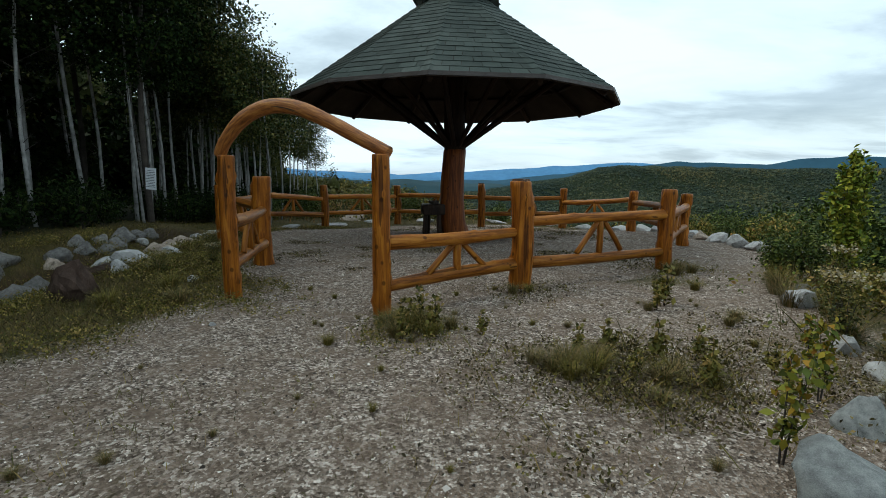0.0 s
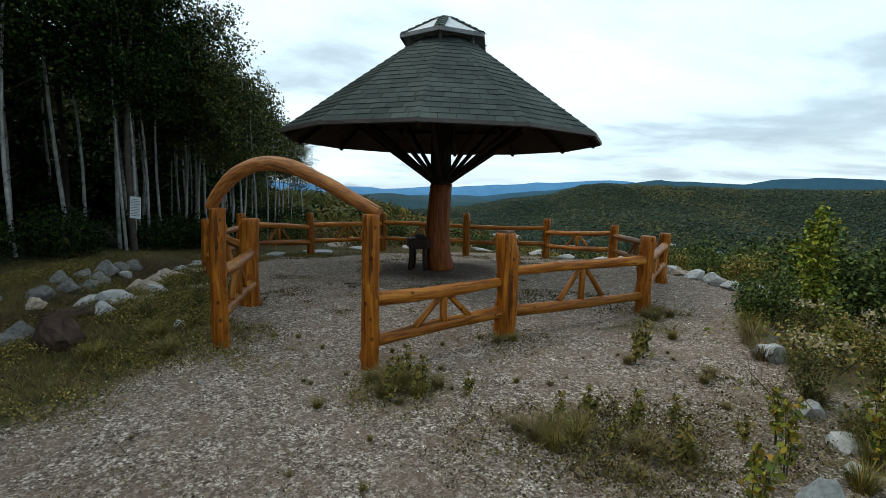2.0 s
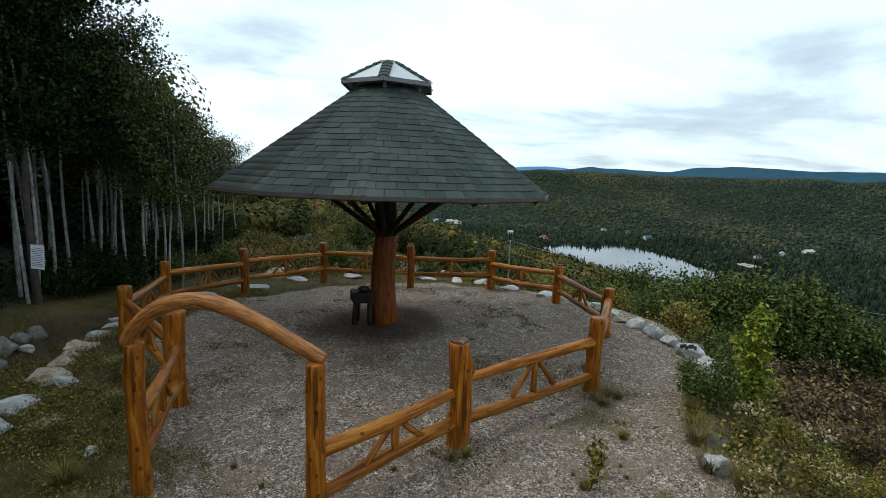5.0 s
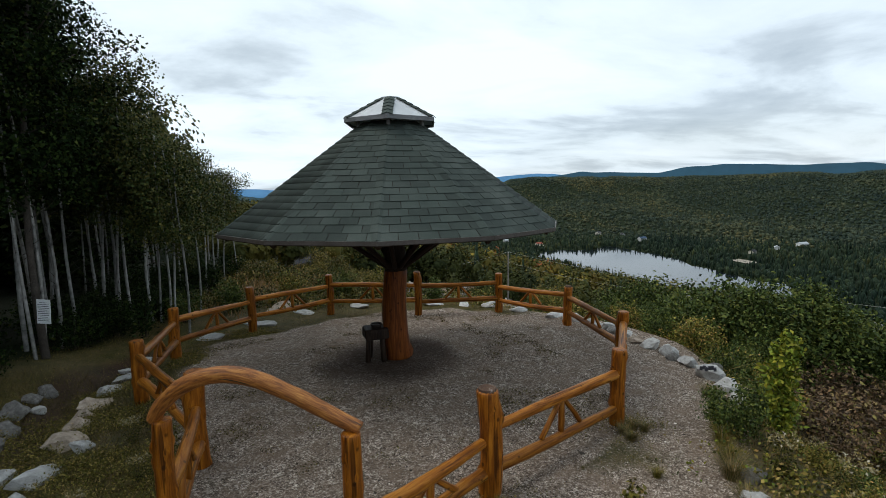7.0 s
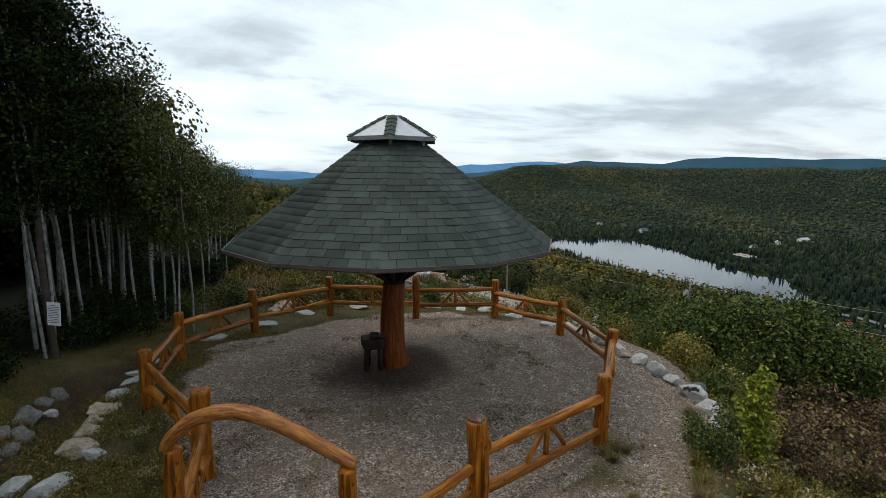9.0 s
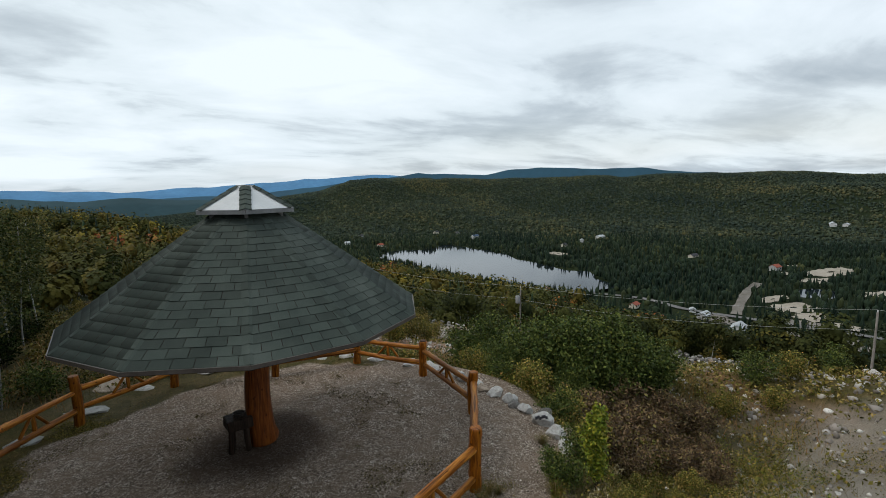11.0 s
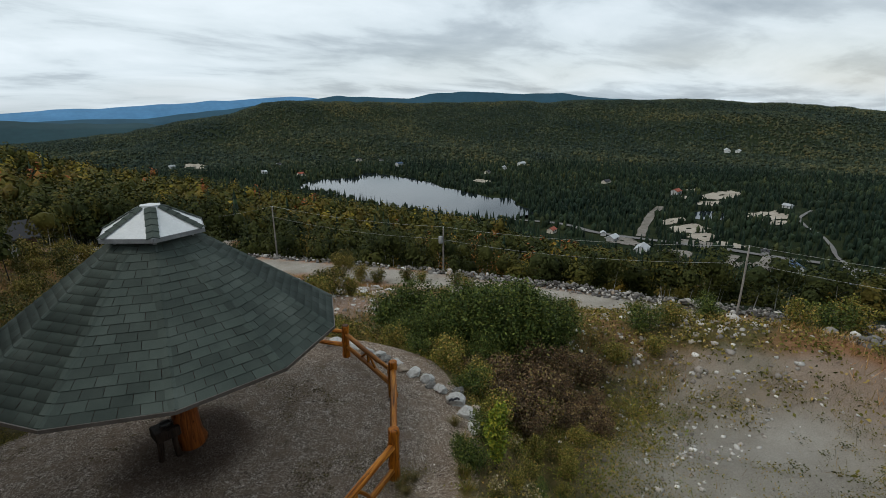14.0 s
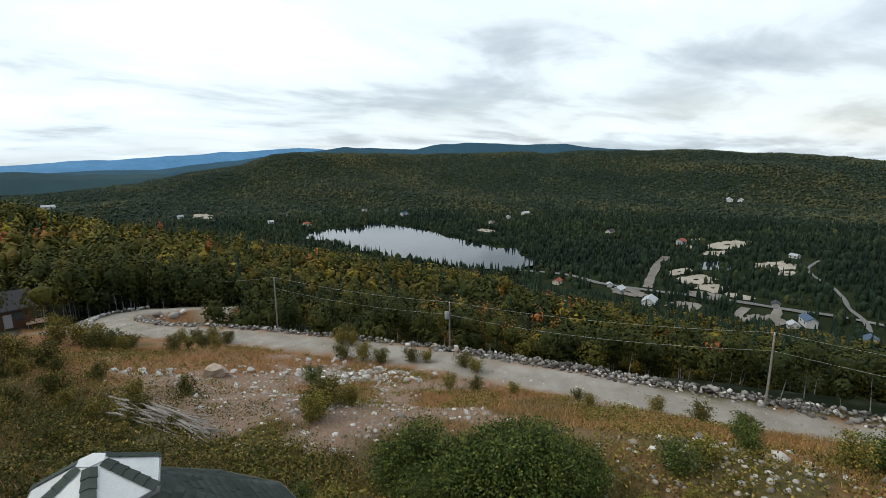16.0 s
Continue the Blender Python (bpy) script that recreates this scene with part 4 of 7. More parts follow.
# ---------------------------------------------------------------- shingles: rows of tabs on each of the twelve slopes
def shingle_rows():
    """Each tab as corners on its slope: (slope, four corners)."""
    rnd = random.Random(7)
    out = []
    rows = 19
    for k in range(12):
        a0, a1, b0, b1 = roof_pt(k, 0), roof_pt(k + 1, 0), roof_pt(k, 1), roof_pt(k + 1, 1)
        nrm = (a1 - a0).cross(b0 - a0).normalized()
        for j in range(rows):
            f0, f1 = j / rows, (j + 1.22) / rows
            l0, r0 = a0.lerp(b0, f0), a1.lerp(b1, f0)
            l1, r1 = a0.lerp(b0, min(f1, 1)), a1.lerp(b1, min(f1, 1))
            width = (r0 - l0).length
            cuts, x = [0.0], (0.165 if j % 2 else 0.33) + rnd.uniform(-0.03, 0.03)
            while x < width - 0.06:
                cuts.append(x)
                x += 0.33 + rnd.uniform(-0.012, 0.012)
            cuts.append(width)
            for c0, c1 in zip(cuts, cuts[1:]):
                g0, g1 = c0 / width + 0.006 / width, c1 / width - 0.006 / width
                lift = 0.016 + rnd.uniform(-0.002, 0.006)
                p = [l0.lerp(r0, g0) + nrm * lift, l0.lerp(r0, g1) + nrm * (lift + rnd.uniform(-0.002, 0.003)), l1.lerp(r1, g1) + nrm * 0.006, l1.lerp(r1, g0) + nrm * 0.006]
                out.append((k, j, p, nrm))
    return out


def tab(p, nrm):
    bm = bmesh.new()
    t = [bm.verts.new(q) for q in p]
    u = [bm.verts.new(q - nrm * 0.012) for q in p[:2]]
    bm.faces.new(t)
    bm.faces.new((u[0], u[1], t[1], t[0])), bm.faces.new((u[1], t[2], t[1])), bm.faces.new((u[0], t[0], t[3]))
    return bm


tabs = shingle_rows()
near = [s for s in tabs if (s[0] in (11, 0, 1) and s[1] < 19)][:300]
near_ids = {id(s) for s in near}
for s in near:
    part("shingle", tab(s[2], s[3]), M["shingle"], roof)
shingle_rest = rough_material("asphalt_shingle_field", ((0.30, (0.032, 0.042, 0.037)), (0.5, (0.050, 0.062, 0.054)), (0.72, (0.078, 0.090, 0.079))), 1.2, 160, 0.9, 0.5, 0.004, "Object", 0.0)
nt = shingle_rest.node_tree
b = nt.nodes["Principled BSDF"]
old = b.inputs["Base Color"].links[0].from_socket
hue = nt.nodes.new("ShaderNodeHueSaturation")
nt.links.new(old, hue.inputs["Color"])
nt.links.new(mathn(nt, "ADD", mathn(nt, "MULTIPLY", island(nt), 0.42), 0.79), hue.inputs["Value"])
nt.links.new(hue.outputs[0], b.inputs["Base Color"])
rv, rf = [], []
for s in tabs:
    if id(s) in near_ids:
        continue
    n = len(rv)
    rv += [*s[2], s[2][0] - s[3] * 0.012, s[2][1] - s[3] * 0.012]
    rf += [(n, n + 1, n + 2, n + 3), (n + 4, n + 5, n + 1, n)]
tagged(raw("shingle_field", rv, rf, shingle_rest, roof), kind="stuff")
for k in range(12):
    bm = bmesh.new()
    side = (rim(k + 1, 1, 0) - rim(k, 1, 0)).normalized(), (rim(k - 1, 1, 0) - rim(k, 1, 0)).normalized()
    for j in range(19):
        q0, q1 = roof_pt(k, j / 19), roof_pt(k, min((j + 1.15) / 19, 1))
        wv = [q0 + side[1] * 0.13 + Vector((0, 0, 0.020)), q0 + Vector((0, 0, 0.034)), q0 + side[0] * 0.05 + Vector((0, 0, 0.022)), q1 + side[1] * 0.12 + Vector((0, 0, 0.008)), q1 + Vector((0, 0, 0.016)), q1 + side[0] * 0.05 + Vector((0, 0, 0.010))]
        v = [bm.verts.new(p) for p in wv]
        bm.faces.new((v[1], v[0], v[3], v[4])), bm.faces.new((v[2], v[1], v[4], v[5]))
        u = [bm.verts.new(p - Vector((0, 0, 0.014))) for p in wv[:3]]
        bm.faces.new((u[1], u[0], v[0], v[1])), bm.faces.new((u[2], u[1], v[1], v[2]))
    tagged(part("hip_strip", bm, shingle_rest, roof), kind="stuff")

# ---------------------------------------------------------------- under the roof: a rough wooden stool against the column
stool = group("plank_stool", (CX - 0.50, CY - 0.12, 0), "low dark wooden stool with a thick split-log top beside the column", "stool")
bm = bmesh.new()
box(bm, (0.52, 0.46, 0.24), pose(0, 0, 0.62, 0, 0, 8), 0.03)
for v in bm.verts:
    v.co += Vector((noise.noise(v.co * 6), noise.noise(v.co * 6 + Vector((9, 0, 0))), 0)) * 0.03
part("top", bm, M["dark_wood"], stool, "thick dark split-log top")
for x, y in ((-0.16, -0.12), (0.14, -0.14), (-0.12, 0.14), (0.15, 0.14)):
    log_part("leg", (x * 1.15, y * 1.15, 0), (x, y, 0.53), 0.062, 0.055, M["dark_wood"], stool, int(x * 100) + 500, sides=10, rings=3, knots=1)
pan = group("ash_tray", (CX - 0.48, CY - 0.10, 0.74), "small dark round metal ash tin standing on the stool", "ash tray")
bm = bmesh.new()
prof = [(0.0, 0.006), (0.11, 0.006), (0.13, 0.07), (0.115, 0.07), (0.10, 0.03), (0.0, 0.03)]
rings_ = [[bm.verts.new((r * math.cos(k * 0.5236), r * math.sin(k * 0.5236), z)) for k in range(12)] for r, z in prof[1:-1]]
for l0, l1 in zip(rings_, rings_[1:]):
    for k in range(12):
        bm.faces.new((l0[k], l0[(k + 1) % 12], l1[(k + 1) % 12], l1[k]))
bm.faces.new(rings_[0][::-1]), bm.faces.new(rings_[-1])
part("tin", bm, M["dark_metal"], pan)

# ---------------------------------------------------------------- boulders
def boulder_mesh(seed, flat=0.7, rough=0.22, sub=3, hard=False):
    bm = bmesh.new()
    bmesh.ops.create_icosphere(bm, subdivisions=sub, radius=1.0)
    rnd = random.Random(seed)
    cuts = [(Vector((rnd.uniform(-1, 1), rnd.uniform(-1, 1), rnd.uniform(-0.6, 1))).normalized(), rnd.uniform(0.5, 0.86)) for _ in range(15)]
    off = Vector((seed * 3.7, seed * 1.3, 0))
    for v in bm.verts:
        p = v.co.copy()
        for nrm, d in cuts:
            over = p.dot(nrm) - d
            if over > 0:
                p -= nrm * over * 0.85
        p *= 1 + rough * 0.5 * noise.noise(v.co * 1.5 + off) + rough * 0.25 * noise.noise(v.co * 4 + off)
        p.z *= flat
        v.co = p
    for f in bm.faces:
        f.smooth = not hard
    return bm


ROCK_SETS = {}
for kind in ("stone_white", "stone_grey", "stone_pink", "stone_red", "stone_pale"):
    ROCK_SETS[kind] = []
    for s in range(8):
        me = bpy.data.meshes.new("boulder")
        bm = boulder_mesh(s * 5 + len(kind), 0.75 + 0.05 * s, 0.62 if kind in ("stone_white", "stone_red", "stone_pink") else 0.4, 3 if s < 4 and kind != "stone_white" else 2, kind in ("stone_red", "stone_white", "stone_pink"))
        bm.to_mesh(me)
        bm.free()
        me.materials.append(M[kind])
        ROCK_SETS[kind].append(me)
ROCK_LABEL = {"stone_white": "whitish angular quartz rock lying on the ground", "stone_grey": "grey rounded granite boulder half sunk in the ground", "stone_pale": "pale bluish-grey granite boulder at the path edge", "stone_pink": "pinkish-brown granite boulder edging the ditch", "stone_red": "large dark red-brown boulder beside the grass"}


def boulder(kind, x, y, size, seed, sink=0.35, grp="boulders on the hilltop", label=""):
    rnd = random.Random(seed)
    ob = new("boulder", ROCK_SETS[kind][seed % 4 + (4 if seed >= 900 else 0)])
    sx, sy, sz = size if isinstance(size, tuple) else (size, size * rnd.uniform(0.75, 1.1), size * rnd.uniform(0.7, 1.0))
    h = sz * 0.75
    ob.matrix_world = Matrix.Translation((x, y, ground_at(x, y) + h * (1 - 2 * sink) * 0.9)) @ Euler((rnd.uniform(-0.2, 0.2), rnd.uniform(-0.2, 0.2), rnd.uniform(0, 6.28))).to_matrix().to_4x4() @ Matrix.Diagonal((sx, sy, sz, 1))
    return tagged(ob, label or ROCK_LABEL[kind], "boulder", grp)


for i, (kind, x, y, s) in enumerate((
        ("stone_grey", -5.05, 5.75, (0.36, 0.34, 0.3)), ("stone_grey", -5.25, 6.3, (0.33, 0.3, 0.3)), ("stone_pink", -6.0, 7.6, (0.2, 0.17, 0.2)), ("stone_red", -4.22, 5.6, (0.40, 0.34, 0.52)), ("stone_white", -5.4, 7.95, (0.34, 0.26, 0.26)), ("stone_white", -4.66, 7.1, (0.22, 0.2, 0.2)),
        ("stone_grey", -6.35, 10.85, (0.32, 0.24, 0.22)), ("stone_grey", -6.4, 10.42, (0.2, 0.18, 0.18)), ("stone_white", -6.12, 10.15, (0.18, 0.16, 0.16)), ("stone_grey", -6.3, 9.82, (0.33, 0.3, 0.30)), ("stone_grey", -6.12, 9.3, (0.28, 0.26, 0.26)), ("stone_grey", -5.98, 8.86, (0.2, 0.18, 0.2)), ("stone_grey", -6.32, 9.2, (0.19, 0.18, 0.2)), ("stone_grey", -6.05, 8.42, (0.24, 0.2, 0.22)), ("stone_grey", -6.4, 8.7, (0.26, 0.2, 0.24)), ("stone_grey", -6.1, 7.9, (0.26, 0.24, 0.24)), ("stone_grey", -6.5, 7.3, (0.3, 0.26, 0.26)), ("stone_grey", -6.2, 6.7, (0.28, 0.3, 0.26)),
        ("stone_white", -5.2, 11.45, (0.40, 0.24, 0.15)), ("stone_white", -5.3, 10.85, (0.36, 0.25, 0.17)), ("stone_pink", -5.24, 10.2, (0.38, 0.3, 0.2)), ("stone_pink", -5.2, 9.72, (0.24, 0.26, 0.2)), ("stone_pink", -5.1, 9.25, (0.32, 0.3, 0.28)), ("stone_pink", -5.02, 8.75, (0.44, 0.32, 0.26)), ("stone_white", -4.6, 8.45, (0.22, 0.19, 0.17)), ("stone_white", -4.78, 7.66, (0.46, 0.27, 0.24)), ("stone_red", -5.2, 7.3, (0.5, 0.34, 0.18)), ("stone_red", -4.85, 7.1, (0.4, 0.3, 0.16)),
        ("stone_white", -5.35, 11.95, (0.3, 0.22, 0.12)), ("stone_white", -5.3, 12.7, (0.4, 0.28, 0.12)), ("stone_white", -3.32, 6.45, (0.15, 0.11, 0.12)), ("stone_white", -2.2, 4.55, 0.05), ("stone_white", -4.5, 14.6, (0.6, 0.34, 0.16)), ("stone_white", -3.4, 16.0, (0.7, 0.34, 0.18)), ("stone_white", -2.2, 17.0, (0.6, 0.34, 0.2)), ("stone_white", -0.4, 17.4, (0.7, 0.32, 0.17)), ("stone_pink", 0.7, 17.2, (0.5, 0.3, 0.17)), ("stone_white", 2.2, 17.0, (0.6, 0.3, 0.15)), ("stone_white", 3.2, 16.7, (0.5, 0.3, 0.16)), ("stone_pink", -2.9, 17.6, (0.6, 0.5, 0.4)))):
    s = (s[0], s[1], s[2] * (0.75 if y > 14 else 1.0)) if isinstance(s, tuple) else s
    s = tuple(v * 0.88 for v in s) if isinstance(s, tuple) else s * 0.85
    boulder(kind, x, y, s, 30 + i)
for i, (kind, x, y, s) in enumerate((
        ("stone_pale", 1.72, 2.04, (0.25, 0.24, 0.23)), ("stone_pale", 2.30, 2.58, (0.17, 0.16, 0.19)), ("stone_grey", 2.52, 2.36, (0.13, 0.11, 0.12)), ("stone_white", 2.78, 2.9, 0.10), ("stone_white", 3.05, 3.25, (0.15, 0.13, 0.12)), ("stone_white", 3.25, 3.8, (0.15, 0.12, 0.15)), ("stone_grey", 3.55, 3.7, 0.13),
        ("stone_white", 3.95, 5.2, (0.21, 0.2, 0.18)), ("stone_grey", 4.3, 5.62, (0.19, 0.17, 0.14)), ("stone_white", 3.4, 2.85, 0.14),
        ("stone_white", 5.9, 7.6, (0.30, 0.26, 0.24)), ("stone_white", 6.1, 8.12, (0.28, 0.26, 0.22)), ("stone_white", 6.28, 8.72, (0.35, 0.3, 0.3)), ("stone_white", 6.27, 9.4, (0.24, 0.22, 0.2)), ("stone_grey", 6.2, 9.72, (0.2, 0.18, 0.16)), ("stone_white", 6.28, 10.03, (0.25, 0.24, 0.22)), ("stone_white", 6.18, 10.57, (0.28, 0.24, 0.22)), ("stone_pink", 6.05, 11.0, (0.22, 0.2, 0.18)),
        ("stone_white", 6.05, 11.42, (0.28, 0.24, 0.22)), ("stone_grey", 6.02, 11.8, (0.22, 0.2, 0.16)), ("stone_white", 6.0, 12.15, (0.25, 0.22, 0.2)), ("stone_white", 5.85, 12.6, (0.25, 0.22, 0.18)), ("stone_pink", 6.5, 8.3, (0.25, 0.2, 0.18)), ("stone_grey", 6.6, 9.1, (0.22, 0.2, 0.18)), ("stone_white", 5.75, 13.3, (0.32, 0.26, 0.18)), ("stone_white", 5.4, 14.2, (0.34, 0.26, 0.16)), ("stone_white", 4.7, 15.4, (0.36, 0.28, 0.16)), ("stone_white", 4.0, 16.3, (0.4, 0.26, 0.16)))):
    boulder(kind, x, y, s, 70 + i, 0.3)
# unreadable black scrawl on one white rock
scrawl = group("painted_scrawl", (6.06, 8.56, ground_at(6.28, 8.72) + 0.27), "short black paint marks on a white rock", "graffiti")
for i in range(6):
    part("paint_mark", box(bmesh.new(), (0.05, 0.012, 0.09), pose(-0.02 + 0.06 * (i - 2.5) * 0.8, -0.03 * (i - 2.5) * 0.5 - 0.02, 0.02 * math.sin(i * 2.2), 20, 12 * math.sin(i), -25)), M["ink"], scrawl)
for i in range(45):
    rnd = random.Random(900 + i)
    x, y = rnd.uniform(9, 26), rnd.uniform(0.5, 11)
    boulder("stone_white" if rnd.random() < 0.75 else "stone_grey", x, y, rnd.uniform(0.04, 0.12), 900 + i, 0.3, "loose stones in the gravel yard")
for i in range(45):
    rnd = random.Random(1200 + i)
    x, y = rnd.gauss(14, 5), rnd.uniform(22, 52)
    boulder("stone_white" if rnd.random() < 0.8 else "stone_pink", x, y, rnd.uniform(0.08, 0.26), 1200 + i, 0.35, "loose stones on the cleared slope")
boulder("stone_pink", 8.9, 45.0, (1.4, 1.0, 0.9), 1302, 0.28, label="large pale boulder standing alone on the cleared slope")
for i, (x, y) in enumerate(((10.8, 46.4), (11.6, 46.0), (12.4, 46.8), (13.2, 46.2), (14.2, 46.4), (15.2, 45.8), (16.2, 45.2), (17.3, 44.4), (18.4, 43.8), (3.8, 44.6), (4.8, 44.2), (5.6, 45.0), (6.2, 44.4), (2.6, 44.0), (7.2, 45.4), (24.2, 52.4), (25.0, 52.8), (25.8, 52.0), (26.6, 51.6), (23.4, 52.2), (20.5, 44), (21.5, 43.5), (22.3, 43), (23, 44.5), (22, 45.5), (24, 42), (25.5, 40.5), (26.5, 40), (16, 47.5), (17, 47), (18, 46.5), (14.8, 46), (13.4, 45.6), (4, 48), (3, 47), (5, 47.5), (2, 45.5), (6, 48.2), (20, 52), (21, 51.6), (22.4, 51), (19, 52.5), (23.6, 50.4))):
    boulder("stone_white", x, y, random.Random(i).uniform(0.2, 0.48), 1400 + i, 0.3, "white rocks in a row on the cleared slope")
# the rubble bank along the far side of the road, and loose stones past counting
def rubble(name, x, y, size, lift, seed, stops, label):
    rng = np.random.default_rng(seed)
    bm = bmesh.new()
    bmesh.ops.create_icosphere(bm, subdivisions=1, radius=1.0)
    bm.verts.ensure_lookup_table()
    bv, bf = np.array([v.co for v in bm.verts]), np.array([[v.index for v in f.verts] for f in bm.faces])
    bm.free()
    k = len(x)
    v = bv[None] * (1 + rng.uniform(-0.28, 0.28, (k, len(bv), 1)))
    axes_ = rng.normal(size=(k, 4, 3))
    axes_ /= np.linalg.norm(axes_, axis=2, keepdims=True)
    for j in range(4):
        over = np.maximum((v * axes_[:, j][:, None]).sum(-1, keepdims=True) - 0.6, 0)
        v = v - axes_[:, j][:, None] * over * 0.9
    v = v * (np.asarray(size)[:, None] * rng.uniform(0.65, 1.25, (k, 3)))[:, None]
    a = rng.uniform(0, 6.28, k)
    c, s_ = np.cos(a)[:, None], np.sin(a)[:, None]
    v = np.stack([v[..., 0] * c - v[..., 1] * s_, v[..., 0] * s_ + v[..., 1] * c, v[..., 2] * 0.75], -1)
    v += np.stack([x, y, land(x, y) + lift], 1)[:, None]
    f = (np.arange(k)[:, None, None] * len(bv) + bf[None]).reshape(-1, 3)
    return tagged(raw(name, v.reshape(-1, 3), f, leaf_material(name + "_stone", stops, rough=0.9)), label, "rubble", kind="stuff")


rng = np.random.default_rng(8)
line = ROAD_LINE[6:118]
u = rng.uniform(0, len(line) - 1.01, 2600)
j = u.astype(int)
d = line[j + 1] - line[j]
q = line[j] + d * (u - j)[:, None]
nrm = np.stack([d[:, 1], -d[:, 0]], 1) / np.linalg.norm(d, axis=1, keepdims=True)
off = np.clip(rng.normal(4.1, 0.75, len(u)), 2.7, 6.0)
q = q + nrm * off[:, None]
GREY = ((0.0, (0.07, 0.066, 0.062)), (0.5, (0.17, 0.16, 0.15)), (0.85, (0.28, 0.265, 0.245)), (1.0, (0.52, 0.50, 0.47)))
PALE = ((0.0, (0.16, 0.135, 0.115)), (0.5, (0.33, 0.30, 0.27)), (1.0, (0.62, 0.60, 0.57)))
rubble("road_rubble", q[:, 0], q[:, 1], rng.lognormal(-1.62, 0.38, len(u)), 0.75 * np.exp(-((off - 4.2) / 0.8) ** 2) * rng.random(len(u)), 9, GREY, "bank of broken grey rock along the road")
for i in range(46):
    rnd = random.Random(2000 + i)
    u = rnd.uniform(0, len(line) - 2)
    j = int(u)
    p, d = line[j] + (line[j + 1] - line[j]) * (u - j), line[j + 1] - line[j]
    q = p + np.array([d[1], -d[0]]) / np.hypot(*d) * rnd.uniform(3.7, 4.6)
    boulder("stone_white" if i % 5 == 0 else ("stone_pink" if i % 2 == 0 else "stone_grey"), q[0], q[1], rnd.uniform(0.28, 0.52), 2004 + i, 0.0, "larger rocks in the rubble bank")
hook = ROAD_LINE[100:141]
u = rng.uniform(0, len(hook) - 1.01, 620)
j = u.astype(int)
d = hook[j + 1] - hook[j]
nrm = np.stack([-d[:, 1], d[:, 0]], 1) / np.linalg.norm(d, axis=1, keepdims=True)
q = hook[j] + d * (u - j)[:, None] + nrm * np.clip(rng.normal(4.0, 0.7, len(u)), 2.9, 6)[:, None]
rubble("bend_rubble", q[:, 0], q[:, 1], rng.uniform(0.15, 0.5, len(u)), 0.3 * rng.random(len(u)), 19, ((0.0, (0.10, 0.095, 0.09)), (0.5, (0.25, 0.24, 0.225)), (1.0, (0.55, 0.53, 0.50))), "bank of broken pale rock round the road bend")
x, y = rng.normal(10.5, 2.2, 150), rng.normal(92, 2.6, 150)
ok = road_off(x, y) > 3.2
rubble("island_rubble", x[ok], y[ok], rng.lognormal(-1.3, 0.5, ok.sum()), 0.0, 20, PALE, "pale stones heaped inside the road bend")
n = 1500
x, y = rng.normal(12, 5.5, n), rng.uniform(20, 50, n)
ok = (road_off(x, y) > 4) & (rng.random(n) < 0.25 + 0.75 * zone_of(x, y)[2])
rubble("slope_rubble", x[ok], y[ok], rng.lognormal(-2.45, 0.55, ok.sum()), -0.02, 10, PALE, "pale broken stones strewn over the cleared slope")
x, y = rng.normal(23, 3.5, 420), rng.normal(44.5, 2.5, 420)
ok = (road_off(x, y) > 3.4)
rubble("white_rubble", x[ok], y[ok], rng.lognormal(-1.5, 0.45, ok.sum()), 0.0, 11, PALE, "heap of white rubble beside the road")
x, y = rng.uniform(9, 27, 900), rng.uniform(0, 11, 900)
ok = rng.random(900) < zone_of(x, y)[1] * (0.25 + 0.75 * smooth(16, 19, x))
rubble("yard_stones", x[ok], y[ok], rng.lognormal(-2.9, 0.5, ok.sum()), -0.01, 12, PALE, "small stones strewn over the gravel heap")
rng = np.random.default_rng(17)
u = rng.uniform(0, len(ROAD_LINE) - 30, 1100)
j = u.astype(int)
q = ROAD_LINE[j] + (ROAD_LINE[j + 1] - ROAD_LINE[j]) * (u - j)[:, None] + rng.normal(size=(len(u), 2)) * 1.5
rubble("road_grit", q[:, 0], q[:, 1], rng.lognormal(-3.1, 0.5, len(u)), 0.0, 21, PALE, "loose stones scattered over the dirt road")
x, y = rng.normal(22, 2.2, 220), rng.normal(9.5, 2.5, 220)
rubble("verge_stones", x, y, rng.lognormal(-2.2, 0.5, 220), 0.0, 22, PALE, "white stones strewn along the top of the gravel heap")
rng = np.random.default_rng(18)
x, y = rng.normal(26, 1.5, 260), rng.normal(1.5, 1.2, 260)
rubble("grey_rubble", x, y, rng.lognormal(-1.7, 0.4, 260), rng.random(260) * 0.5, 13, GREY, "pile of broken grey rock on the gravel heap")

rng = np.random.default_rng(27)
x, y = rng.uniform(6.5, 19, 700), rng.uniform(4, 13, 700)
ok = (rng.random(700) < 0.15 + 0.85 * smooth(7, 14, x)) & (zone_of(x, y)[0] < 0.3)
rubble("bank_stones", x[ok], y[ok], rng.lognormal(-2.75, 0.45, ok.sum()), 0.02, 28, PALE, "white stones strewn among the weeds on the bank")

